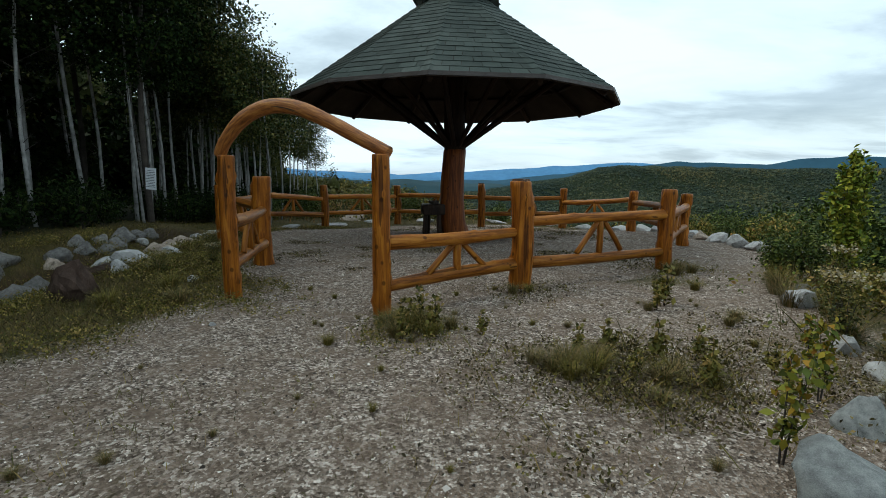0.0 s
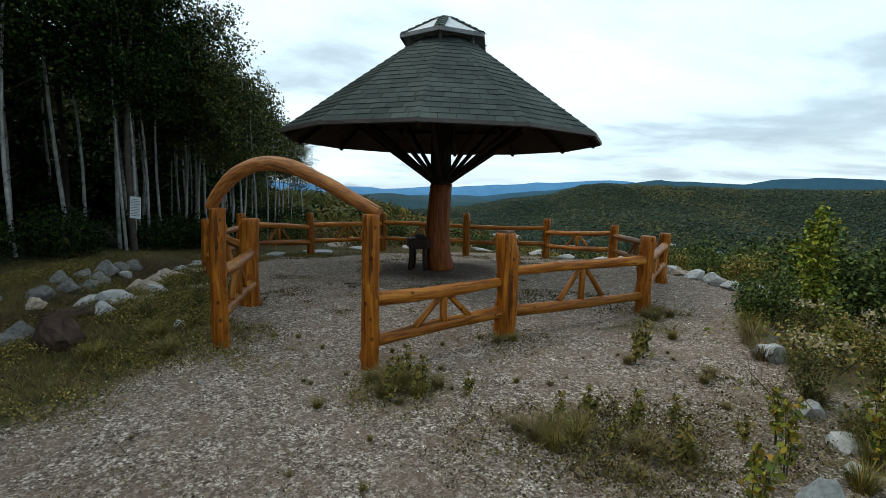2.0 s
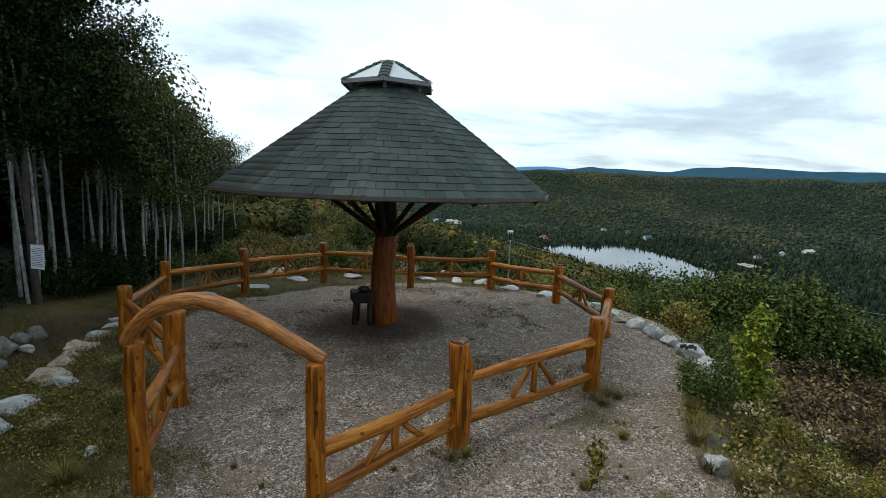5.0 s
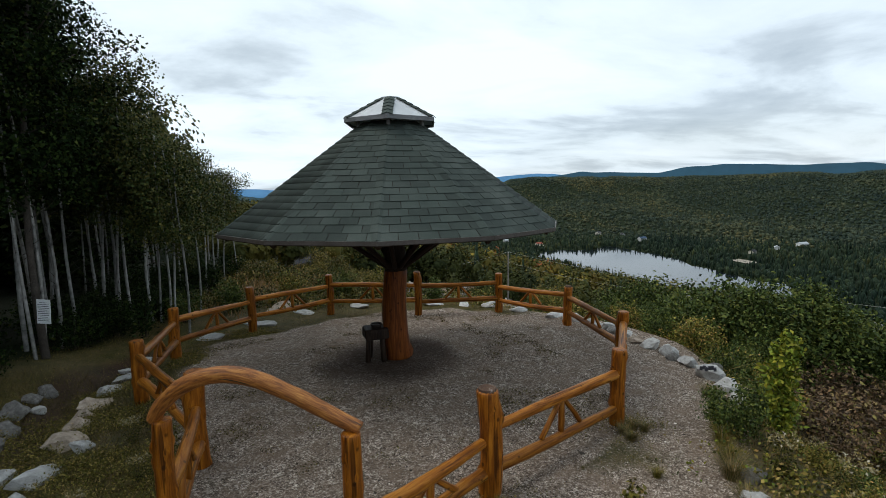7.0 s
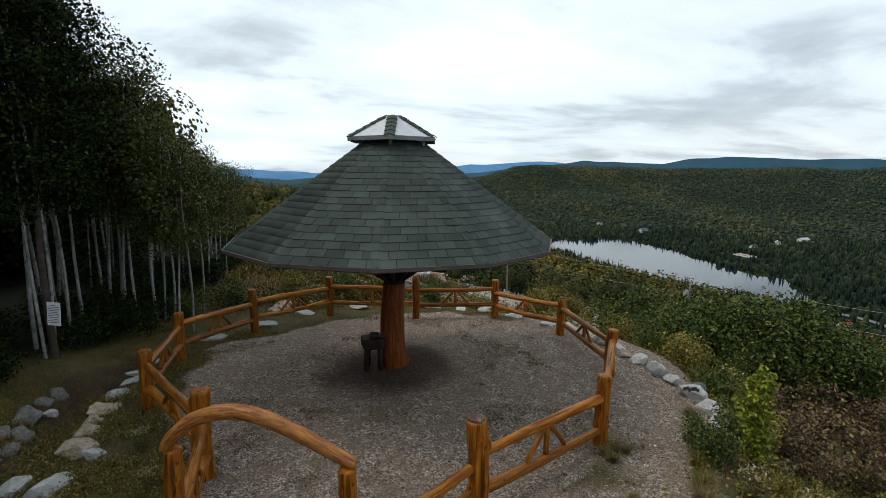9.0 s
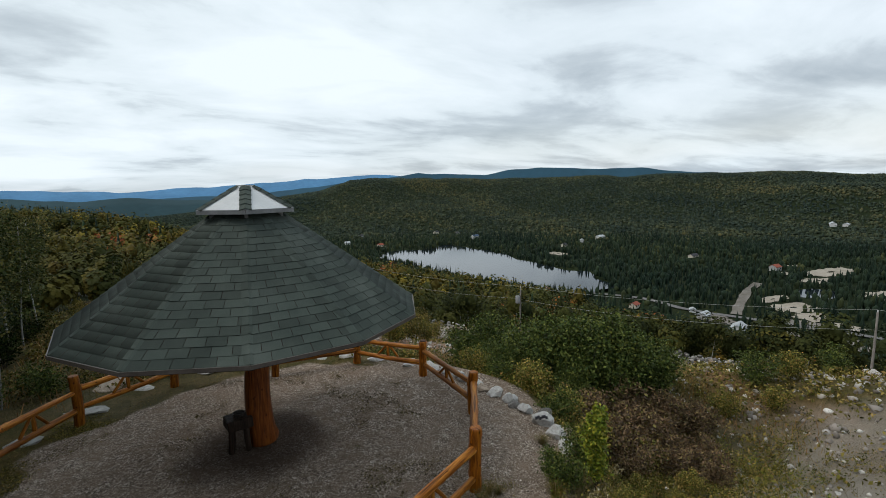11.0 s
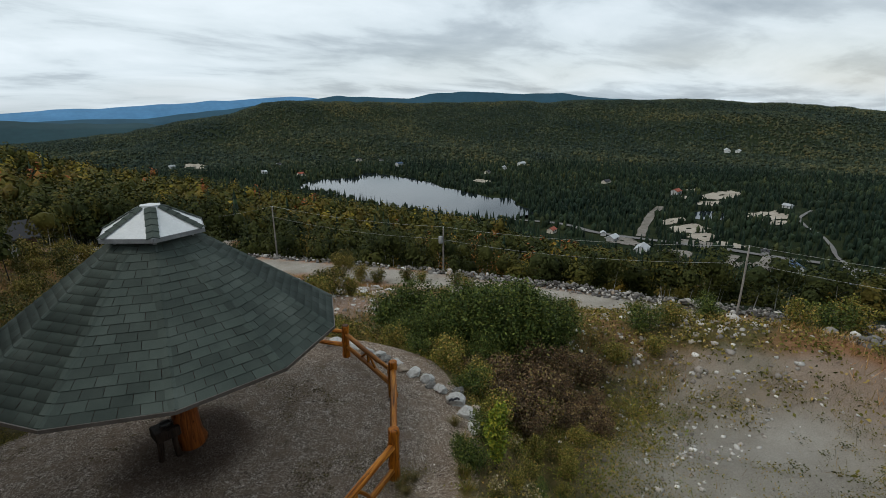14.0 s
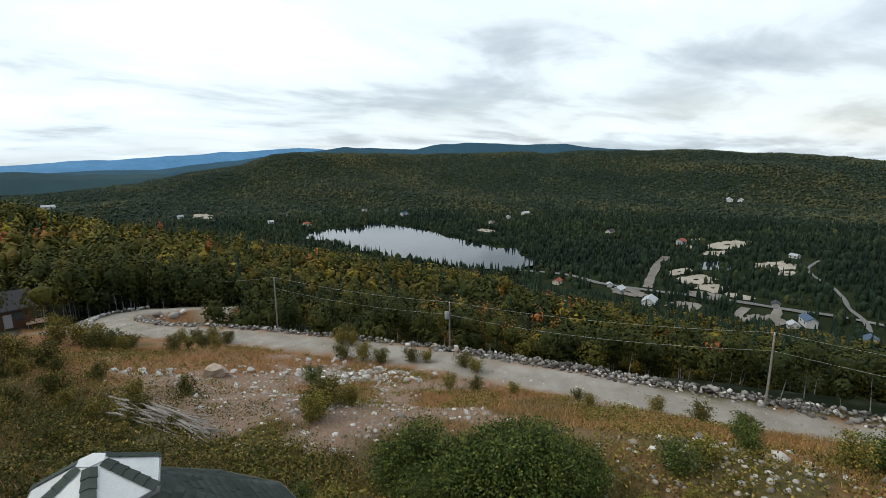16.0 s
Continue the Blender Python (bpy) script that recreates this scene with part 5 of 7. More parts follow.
# ---------------------------------------------------------------- plants
def cards(centres, size, rng, normals=None, stretch=1.5, up=0.0):
    """Diamond leaves: four vertices each, at the centres, turned at random or about the normals."""
    n = len(centres)
    nv = rng.normal(size=(n, 3))
    nv /= np.linalg.norm(nv, axis=1, keepdims=True)
    if normals is not None:
        nv = nv * 0.75 + normals
    nv[:, 2] += up
    nv /= np.linalg.norm(nv, axis=1, keepdims=True) + 1e-9
    t = np.cross(nv, rng.normal(size=(n, 3)))
    t /= np.linalg.norm(t, axis=1, keepdims=True) + 1e-9
    b = np.cross(nv, t)
    s = np.asarray(size).reshape(-1, 1) * rng.uniform(0.7, 1.3, (n, 1)) * 0.5
    fold = nv * s * 0.35
    v = np.stack([centres - t * s * stretch, centres - b * s + fold, centres + t * s * stretch, centres + b * s + fold], 1).reshape(-1, 3)
    f = np.arange(4 * n).reshape(n, 4)
    return v, f


def tube(path, radii, sides=7):
    """A bent tapering stem through the path."""
    path = [Vector(p) for p in path]
    bm = bmesh.new()
    loops = []
    for i, p in enumerate(path):
        d = (path[min(i + 1, len(path) - 1)] - path[max(i - 1, 0)]).normalized()
        q = d.to_track_quat("Z", "Y").to_matrix()
        loops.append([bm.verts.new(p + q @ Vector((math.cos(k * 6.28319 / sides), math.sin(k * 6.28319 / sides), 0)) * radii[i]) for k in range(sides)])
    for l0, l1 in zip(loops, loops[1:]):
        for k in range(sides):
            bm.faces.new((l0[k], l0[(k + 1) % sides], l1[(k + 1) % sides], l1[k])).smooth = True
    bm.faces.new(loops[-1])
    return bm


def join_into(bm, other):
    me = bpy.data.meshes.new("tmp")
    other.to_mesh(me)
    other.free()
    bm.from_mesh(me)
    bpy.data.meshes.remove(me)
    return bm


def hill_tree(name, seed, height, trunk_r, crown_from, crown_w, leaves, leaf, bark, foliage, label, lean=0.25):
    """A slim tree: bent trunk with forked limbs, and a crown of separate leaves in uneven tufts round the limbs."""
    rnd, rng = random.Random(seed), np.random.default_rng(seed)
    base = group(name, (0, 0, 0), label, "tree", "trees of the wood edge")
    lx, ly = rnd.uniform(-lean, lean), rnd.uniform(-lean, lean)
    path = [Vector((lx * f * f * 2 + 0.12 * math.sin(f * 5 + seed), ly * f * f * 2 + 0.12 * math.cos(f * 4 + seed), f * height - 0.15)) for f in np.linspace(0, 1, 9)]
    bm = tube(path, [trunk_r * (1.0 - 0.8 * f) + 0.012 for f in np.linspace(0, 1, 9)], 8)
    tufts, limbs = [], bmesh.new()
    for i in range(rnd.randint(15, 19)):
        f = crown_from + (0.99 - crown_from) * (i + rnd.random()) / 18
        f = min(f, 0.985)
        j = min(int(f * 8), 7)
        p = path[j].lerp(path[j + 1], f * 8 - j)
        ang = i * 2.4 + rnd.uniform(-0.5, 0.5)
        reach = crown_w * rnd.uniform(0.55, 1.0) * (1 - 0.55 * ((f - crown_from) / (1 - crown_from)) ** 1.5)
        tip = p + Vector((math.cos(ang) * reach, math.sin(ang) * reach, reach * rnd.uniform(0.35, 0.8)))
        mid = p.lerp(tip, 0.5) + Vector((0, 0, -0.06 * reach))
        join_into(limbs, tube([p, mid, tip], [trunk_r * 0.32 * (1 - f * 0.6), trunk_r * 0.2, 0.006], 5))
        tufts += [(tip, 0.50), (mid.lerp(tip, 0.4), 0.42), (tip + Vector((rnd.uniform(-0.6, 0.6), rnd.uniform(-0.6, 0.6), rnd.uniform(-0.3, 0.5))), 0.40), (mid + Vector((rnd.uniform(-0.4, 0.4), rnd.uniform(-0.4, 0.4), 0.2)), 0.36)]
    # a bare dead branch or two below the crown
    for i in range(3):
        f = rnd.uniform(0.2, crown_from)
        j = min(int(f * 8), 7)
        p = path[j].lerp(path[j + 1], f * 8 - j)
        ang = rnd.uniform(0, 6.28)
        join_into(limbs, tube([p, p + Vector((math.cos(ang) * 0.35, math.sin(ang) * 0.35, 0.25))], [0.011, 0.004], 4))
    part("trunk", bm, bark, base)
    tagged(part("limb", limbs, M["bark"], base), kind="stuff")
    tufts.append((path[-1], 0.4))
    per = leaves // len(tufts)
    pts = np.concatenate([np.array(c) + np.clip(rng.normal(size=(per, 3)), -1.5, 1.5) * np.array([r, r, r * 0.7]) * 0.66 for c, r in tufts])
    v, f = cards(pts, leaf, rng, None, 1.3, 0.5)
    raw("crown", v, f, foliage, base)
    return base


aspen_label = "slender pale-barked aspen with dark green leaves at the wood edge"
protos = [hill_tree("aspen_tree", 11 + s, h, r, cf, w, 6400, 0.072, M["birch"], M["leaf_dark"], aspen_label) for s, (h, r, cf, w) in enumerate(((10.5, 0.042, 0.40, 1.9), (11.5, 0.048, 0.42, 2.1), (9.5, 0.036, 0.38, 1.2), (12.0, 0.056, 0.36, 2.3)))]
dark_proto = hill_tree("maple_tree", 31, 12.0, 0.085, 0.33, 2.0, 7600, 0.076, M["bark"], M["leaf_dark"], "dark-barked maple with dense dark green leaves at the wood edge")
small_birch = [hill_tree("birch_tree", 41 + s, 7.2 + s, 0.038, 0.42, 1.5, 3400, 0.078, M["birch"], leaf_material("thin_birch_leaves", ((0.0, (0.016, 0.030, 0.008)), (0.6, (0.055, 0.070, 0.016)), (1.0, (0.15, 0.13, 0.035)))), "white-trunked birch with thin yellowing leaves") for s in range(2)]
spots = [(-7.46, 12.97, 4, 0.9), (-8.3, 13.9, 0, 1.0), (-8.6, 15.4, 1, 1.0), (-9.0, 12.6, 0, 1.0), (-9.6, 14.2, 2, 1.0), (-10.1, 11.6, 1, 1.0), (-8.9, 11.0, 2, 0.95), (-10.8, 13.2, 3, 1.0), (-9.9, 17.9, 0, 0.95), (-10.4, 21.0, 2, 0.72), (-9.9, 20.4, 0, 0.66), (-10.1, 21.9, 1, 0.62),
         (-10.6, 9.4, 0, 1.0), (-11.6, 10.6, 3, 1.0), (-9.6, 9.0, 2, 1.0), (-11.2, 8.0, 1, 1.0), (-10.2, 6.6, 0, 1.0), (-12.2, 7.0, 3, 1.05), (-9.2, 16.6, 2, 0.95), (-11.3, 16.0, 4, 1.0), (-12.4, 13.6, 1, 1.0), (-11.0, 18.6, 3, 0.9), (-12.6, 17.4, 0, 1.0), (-13.2, 10.8, 4, 1.0),
         (-10.9, 23.4, 1, 0.8), (-12.2, 21.4, 3, 0.9), (-9.0, 18.6, 2, 0.85), (-5.2, 15.2, 5, 0.73), (-5.6, 15.8, 6, 0.66), (-6.0, 16.2, 5, 0.77), (-6.3, 16.6, 6, 0.71), (-6.6, 16.8, 5, 0.87), (-7.5, 17.4, 6, 0.95), (-7.8, 17.1, 5, 1.04), (-8.1, 17.4, 6, 1.03), (-8.4, 17.8, 5, 1.04),
         (-7.6, 17.2, 6, 0.98), (-5.4, 17.1, 5, 0.72), (-7.7, 13.9, 2, 0.9), (-7.5, 13.0, 2, 0.9), (-7.7, 12.8, 2, 0.85), (-8.0, 15.3, 2, 0.95), (-8.35, 20.9, 5, 1.02), (-7.95, 20.4, 5, 0.97), (-8.1, 21.4, 6, 0.82), (-6.7, 20.3, 5, 0.4), (-9.0, 23.5, 6, 0.86), (-8.0, 24.0, 5, 0.85),
         (-10.0, 25.5, 6, 0.94), (-8.9, 26.6, 6, 0.77), (-7.6, 22.6, 6, 0.74), (-7.3, 26.0, 5, 0.77), (-9.3, 29.0, 6, 0.76), (-8.3, 31.0, 5, 0.77), (-6.5, 22.2, 5, 0.76), (-6.1, 23.6, 6, 0.64), (-6.8, 24.9, 5, 0.75), (-6.3, 26.4, 6, 0.65)]
rnd = random.Random(5)
for x in range(58):
    px, py = -13.6 - rnd.random() ** 0.8 * 13, rnd.uniform(1, 36)
    spots.append((px, py, rnd.choice((7, 8)), rnd.uniform(0.9, 1.15) * max(0.5, 1.0 - 0.021 * max(py - 6, 0))))
spots.append((-4.6, 40.5, 4, 0.38))
for x, y in ((-12.2, 4.2), (-11.5, 2.4), (-13.4, 1.0), (-12.8, -1.2), (-14.5, -2.5), (-13.0, 5.4), (-10.9, 4.9)):
    spots.append((x, y, rnd.choice((0, 1, 3, 4)), 1.0))
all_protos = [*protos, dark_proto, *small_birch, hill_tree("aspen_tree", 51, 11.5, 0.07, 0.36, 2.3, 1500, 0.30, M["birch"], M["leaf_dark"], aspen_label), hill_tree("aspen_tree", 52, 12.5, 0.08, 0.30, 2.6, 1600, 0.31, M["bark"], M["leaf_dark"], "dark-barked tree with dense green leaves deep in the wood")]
used = set()
for x, y, k, s in spots:
    m = Matrix.Translation((x, y, ground_at(x, y) - 0.1)) @ Matrix.Rotation(rnd.uniform(0, 6.28), 4, "Z")
    if k not in used:
        all_protos[k].matrix_world = m @ Matrix.Diagonal((s, s, s, 1))
        used.add(k)
        continue
    ob = copy_thing(all_protos[k], m)
    ob.scale = (s, s, s * rnd.uniform(0.93, 1.07))

# the notice on the maple at the wood edge
notice = group("notice_sheet", (-7.20, 12.55, 1.24), "white printed notice sheet fixed to a tree trunk", "notice")
notice.rotation_euler = Euler((0, radians(4), radians(-12)))
part("sheet", box(bmesh.new(), (0.30, 0.012, 0.54), Matrix()), M["paper"], notice)
for i in range(11):
    part("print_line", box(bmesh.new(), (0.25 if i % 4 else 0.17, 0.004, 0.010), pose(0, -0.0085, 0.2 - 0.04 * i)), M["ink"], notice)


def shrub(name, seed, height, width, leaves, leaf, foliage, label, category="bush", stems=7, grp="", thin=0.0):
    rnd, rng = random.Random(seed), np.random.default_rng(seed)
    base = group(name, (0, 0, 0), label, category, grp)
    bm = bmesh.new()
    pts = []
    for i in range(stems):
        a, rr = rnd.uniform(0, 6.28), width * rnd.uniform(0.15, 0.95)
        h = height * rnd.uniform(0.65, 1.0) * (1 - 0.3 * rr / width)
        tip = Vector((math.cos(a) * rr, math.sin(a) * rr, h))
        mid = Vector((tip.x * 0.4, tip.y * 0.4, h * 0.5))
        stem = tube([Vector((tip.x * 0.1, tip.y * 0.1, -0.1)), mid, tip], [0.003 + 0.006 * height, 0.002 + 0.004 * height, 0.002], 5)
        if stems > 7:
            join_into(bm, stem)
        else:
            part("stem", stem, M["bark"], base)
        for f in rng.uniform(0.22 + thin, 1.05, leaves // stems):
            c = (mid * 2 * f if f < 0.5 else mid.lerp(tip, (f - 0.5) * 2))
            sp = width * (0.24 if f < 0.9 else 0.12) * (1 - thin)
            pts.append(np.array(c) + rng.normal(size=3) * np.array([sp, sp, sp * 0.6]))
    pts = np.array(pts)
    pts[:, 2] = np.maximum(pts[:, 2], 0.03)
    if stems > 7:
        tagged(part("stem", bm, M["bark"], base), kind="stuff")
    v, f = cards(pts, leaf, rng, None, 1.8, 0.6)
    raw("foliage", v, f, foliage, base)
    return base


def place(ob, x, y, turn=0.0, s=1.0, dz=0.0, first=None):
    m = Matrix.Translation((x, y, ground_at(x, y) + dz)) @ Matrix.Rotation(turn, 4, "Z")
    if first is None:
        ob.matrix_world = m @ Matrix.Diagonal((s, s, s, 1))
        return ob
    c = copy_thing(ob, m)
    c.scale = (s, s, s)
    return c


rnd = random.Random(12)
big_label = "large leafy dark green shrub on the slope below the path"
bigs = [shrub("shrub", 61 + s, 3.1 + 0.3 * s, 1.6, 7600, 0.070, M["leaf_bush"], big_label, stems=34, grp="shrubs on the slope") for s in range(2)]
for i, (x, y, k, s) in enumerate(((12.9, 13.2, 0, 0.9), (10.3, 12.0, 1, 0.52), (10.5, 14.2, 0, 0.95), (11.6, 12.5, 1, 1.0), (12.4, 14.4, 0, 1.0), (13.3, 12.4, 1, 0.95), (11.4, 15.6, 0, 0.7), (14.3, 13.6, 0, 0.9), (13.6, 15.4, 1, 0.8), (8.9, 15.0, 1, 0.55), (12.2, 12.0, 0, 0.8), (9.6, 13.6, 0, 0.7), (9.2, 16.4, 0, 0.85), (8.7, 14.0, 1, 0.5), (10.4, 16.4, 1, 0.9), (14.9, 12.3, 0, 0.82), (14.2, 11.9, 1, 0.75), (12.9, 12.8, 1, 1.0), (14.6, 14.6, 1, 0.8), (11.2, 13.6, 0, 1.05))):
    place(bigs[k], x, y, rnd.uniform(0, 6), s, first=None if i < 2 else 1)
mid_shrub = [shrub("shrub", 71 + s, 1.4, 0.75, 2300, 0.044, (M["leaf_bush"], M["bank_weed"], M["leaf_red"])[s], ("low green shrub among weeds on the bank", "rank weedy shrub with yellowing leaves", "low red-brown shrub on the slope")[s], stems=9, grp="shrubs on the slope") for s in range(3)]
mids = [(5.9, 7.0, 0, 0.7), (4.95, 6.55, 0, 0.62), (4.85, 6.95, 0, 0.5), (5.3, 5.6, 1, 0.32), (13.4, 10.4, 2, 1.2), (15.0, 10.1, 2, 1.0), (11.0, 9.8, 2, 1.0), (12.6, 8.7, 2, 0.9), (9.2, 9.5, 1, 0.8), (10.0, 8.7, 1, 0.8), (16.7, 10.2, 1, 0.9), (18.4, 9.4, 1, 0.8), (8.9, 6.9, 1, 0.42), (10.7, 11.4, 1, 0.9), (8.7, 10.6, 1, 0.8), (6.3, 6.1, 1, 0.42), (4.7, 4.6, 1, 0.4), (4.4, 3.6, 1, 0.4), (5.6, 5.2, 0, 0.42), (5.3, 4.0, 0, 0.45), (4.3, 2.9, 1, 0.4), (7.2, 8.2, 1, 0.8), (7.3, 9.4, 0, 0.8), (7.5, 10.6, 1, 0.8), (7.4, 11.8, 0, 0.7), (7.2, 13.1, 1, 0.8), (8.4, 10.4, 1, 0.9), (8.6, 9.2, 2, 1.1), (9.6, 9.0, 2, 1.2), (10.6, 9.6, 2, 1.3), (9.4, 10.1, 2, 1.1), (11.4, 8.6, 2, 1.0), (12.0, 11.0, 2, 1.3), (13.2, 10.6, 2, 1.2), (12.6, 8.8, 2, 1.0), (11.2, 7.4, 2, 0.9), (9.8, 7.2, 1, 0.5), (14.2, 10.2, 2, 1.0), (8.4, 6.6, 1, 0.5), (7.8, 8.8, 1, 0.9), (9.0, 12.2, 1, 0.9), (10.2, 10.6, 2, 1.2), (11.3, 10.3, 2, 1.1), (9.1, 11.0, 2, 0.9), (12.2, 9.7, 2, 1.0), (8.0, 9.8, 1, 0.9), (7.9, 11.4, 1, 0.9), (8.2, 7.6, 1, 0.55), (8.9, 8.2, 2, 0.8), (10.4, 8.2, 2, 0.8), (6.4, 15.4, 1, 1.0), (5.4, 16.6, 0, 0.9), (4.2, 17.8, 1, 0.9), (2.6, 18.6, 0, 0.9), (0.8, 19.0, 1, 0.9), (-1.0, 19.0, 0, 0.9), (-2.8, 18.6, 1, 0.9), (-4.4, 17.6, 0, 0.9), (-5.6, 16.4, 0, 0.8),
        (6.8, 5.4, 0, 0.4), (7.6, 6.1, 1, 0.4), (9.4, 25.2, 1, 1.2), (10.2, 26.0, 1, 1.3), (16.0, 41.5, 0, 1.5), (13.0, 27.6, 1, 1.1), (19.5, 10.8, 0, 1.3), (21.2, 10.2, 1, 1.0), (24, 9.5, 0, 1.2), (26.5, 6.5, 1, 1.5), (28, 5.5, 0, 1.6), (30, 4.8, 1, 1.7), (33, 2, 0, 1.8), (31.5, 12.5, 0, 1.5)]
seen_kind = set()
for x, y, k, s in mids:
    place(mid_shrub[k], x, y, rnd.uniform(0, 6), s, first=None if k not in seen_kind else 1)
    seen_kind.add(k)
# undergrowth: shade under the trees painted in with the near-black leaves
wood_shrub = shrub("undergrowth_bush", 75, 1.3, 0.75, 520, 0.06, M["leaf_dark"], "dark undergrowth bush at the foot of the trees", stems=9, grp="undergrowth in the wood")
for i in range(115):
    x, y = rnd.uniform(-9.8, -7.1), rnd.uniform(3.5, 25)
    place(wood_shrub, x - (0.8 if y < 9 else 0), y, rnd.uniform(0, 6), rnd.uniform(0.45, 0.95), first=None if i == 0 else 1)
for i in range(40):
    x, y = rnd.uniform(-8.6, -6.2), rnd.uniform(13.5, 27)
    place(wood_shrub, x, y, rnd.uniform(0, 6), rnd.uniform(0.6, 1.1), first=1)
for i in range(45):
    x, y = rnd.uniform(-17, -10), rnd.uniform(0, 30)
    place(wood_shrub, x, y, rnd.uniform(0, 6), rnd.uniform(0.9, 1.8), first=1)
# tall near-black bushes, added to block light and stand for deep shade
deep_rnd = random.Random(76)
deep_shrub = shrub("undergrowth_bush", 76, 3.6, 1.9, 1500, 0.17, M["leaf_dark"], "tall near-black undergrowth added to darken the inside of the wood", stems=9, grp="undergrowth in the wood")
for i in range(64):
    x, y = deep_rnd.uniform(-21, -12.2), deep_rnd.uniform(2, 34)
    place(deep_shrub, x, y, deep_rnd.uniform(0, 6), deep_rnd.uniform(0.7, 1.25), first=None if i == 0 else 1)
sapling = shrub("sapling", 81, 2.2, 0.30, 2100, 0.042, M["leaf_yellow"], "slim sapling with bright yellow-green leaves at the path edge", "sapling", stems=6)
place(sapling, 5.3, 6.2, 0.4, 1.0)
autumn = shrub("sapling", 82, 1.0, 0.17, 150, 0.042, M["leaf_autumn"], "small sapling with yellowing leaves beside a boulder", "sapling", stems=2)
place(autumn, 1.60, 2.28, 0.0, 0.78)
for x, y, s in ((2.3, 2.9, 0.7), (2.55, 3.3, 0.6), (3.0, 2.9, 0.8), (3.4, 3.3, 0.8)):
    place(autumn, x, y, x * 3, s, first=1)
seedling = shrub("seedling", 83, 0.40, 0.11, 90, 0.034, M["weed"], "thin green seedling growing in the gravel", "seedling", stems=2)
place(seedling, 2.55, 5.55, 0, 1.0)
for i, (x, y, s) in enumerate(((-0.25, 4.55, 1.1), (-0.1, 4.3, 1.0), (-0.4, 4.1, 0.8), (1.55, 3.55, 1.0), (1.25, 3.75, 0.9), (1.0, 3.7, 0.8), (1.8, 3.2, 0.9), (2.45, 5.25, 1.3), (2.3, 5.1, 1.0), (0.3, 4.2, 0.7), (1.9, 3.6, 0.8), (2.3, 3.3, 0.7), (1.7, 3.1, 0.8), (2.1, 2.9, 0.7), (1.3, 3.3, 0.6), (-0.4, 4.5, 0.8))):
    place(seedling, x, y, rnd.uniform(0, 6), s, first=1)
golden = shrub("goldenrod", 84, 1.05, 0.34, 800, 0.030, M["hollow"], "tall seeding goldenrod with pale tufted heads", "wild flower", stems=12, grp="goldenrod on the bank")
rng = np.random.default_rng(3)
hv, hf = cards(np.concatenate([np.array([math.cos(a) * r, math.sin(a) * r, 0.98 + 0.05 * math.sin(a * 3)]) + rng.normal(size=(26, 3)) * [0.07, 0.07, 0.045] for a, r in ((0, 0.1), (1, 0.25), (2.2, 0.3), (3.4, 0.2), (4.4, 0.3), (5.4, 0.25))]), 0.04, rng)
tagged(raw("seed_head", hv, hf, M["flower"], golden), kind="stuff")
for i, (x, y, s) in enumerate(((3.35, 3.95, 0.6), (3.75, 3.4, 0.6), (4.3, 4.2, 0.6), (3.75, 4.5, 0.5), (3.15, 3.2, 0.42), (4.6, 5.5, 0.55), (3.6, 2.6, 0.45), (4.9, 4.9, 0.6), (-3.8, 6.6, 0.35), (-3.4, 7.3, 0.35), (-3.9, 8.4, 0.4), (7.0, 7.2, 0.5))):
    place(golden, x, y, rnd.uniform(0, 6), s, first=None if i == 0 else 1)


def grass_tuft(seed, blades, height, spread):
    rng = np.random.default_rng(seed)
    base = group("grass_tuft", (0, 0, 0), "clump of long yellowing grass beside the path", "grass", "grass clumps by the path")
    a, r = rng.uniform(0, 6.28, blades), spread * np.sqrt(rng.random(blades))
    h, out = height * rng.uniform(0.5, 1.1, blades), rng.uniform(0.2, 0.75, blades) * height
    c, s_ = np.cos(a), np.sin(a)
    rows = []
    for f, w in ((0.0, 0.0022), (0.55, 0.0018), (1.0, 0.0003)):
        rr, zz = r + out * f * f, h * (f - 0.25 * f * f)
        rows += [np.stack([c * rr - s_ * w, s_ * rr + c * w, zz - 0.01], 1), np.stack([c * rr + s_ * w, s_ * rr - c * w, zz - 0.01], 1)]
    v = np.stack(rows, 1).reshape(-1, 3)
    q = np.array([(0, 1, 3, 2), (2, 3, 5, 4)])
    tagged(raw("blade", v, (np.arange(blades)[:, None, None] * 6 + q[None]).reshape(-1, 4), M["straw"] if seed % 2 else M["weed"], base), kind="stuff")
    return base


tuft_kinds = [grass_tuft(301 + s, 420, 0.34, 0.10) for s in range(2)]
for i, (x, y, s) in enumerate(((3.85, 5.2, 1.0), (3.95, 4.8, 0.9), (4.1, 5.75, 1.1), (4.35, 6.1, 0.9), (3.7, 4.4, 0.8), (4.6, 6.5, 1.0), (3.3, 3.4, 0.9), (3.05, 3.0, 0.8), (3.45, 4.0, 0.8), (2.7, 2.75, 0.7), (-0.45, 4.7, 0.55), (-0.6, 4.55, 0.5), (2.2, 5.1, 0.4), (3.2, 6.0, 0.5), (-2.9, 5.3, 0.8), (-3.3, 5.9, 0.9), (-2.6, 6.0, 0.7), (-3.6, 5.2, 0.8), (-4.0, 6.9, 0.8), (-2.9, 6.7, 0.6), (3.4, 6.9, 0.6), (5.3, 7.3, 0.9), (5.6, 8.0, 0.8))):
    place(tuft_kinds[i % 2], x, y, i * 1.3, s, first=None if i < 2 else 1)


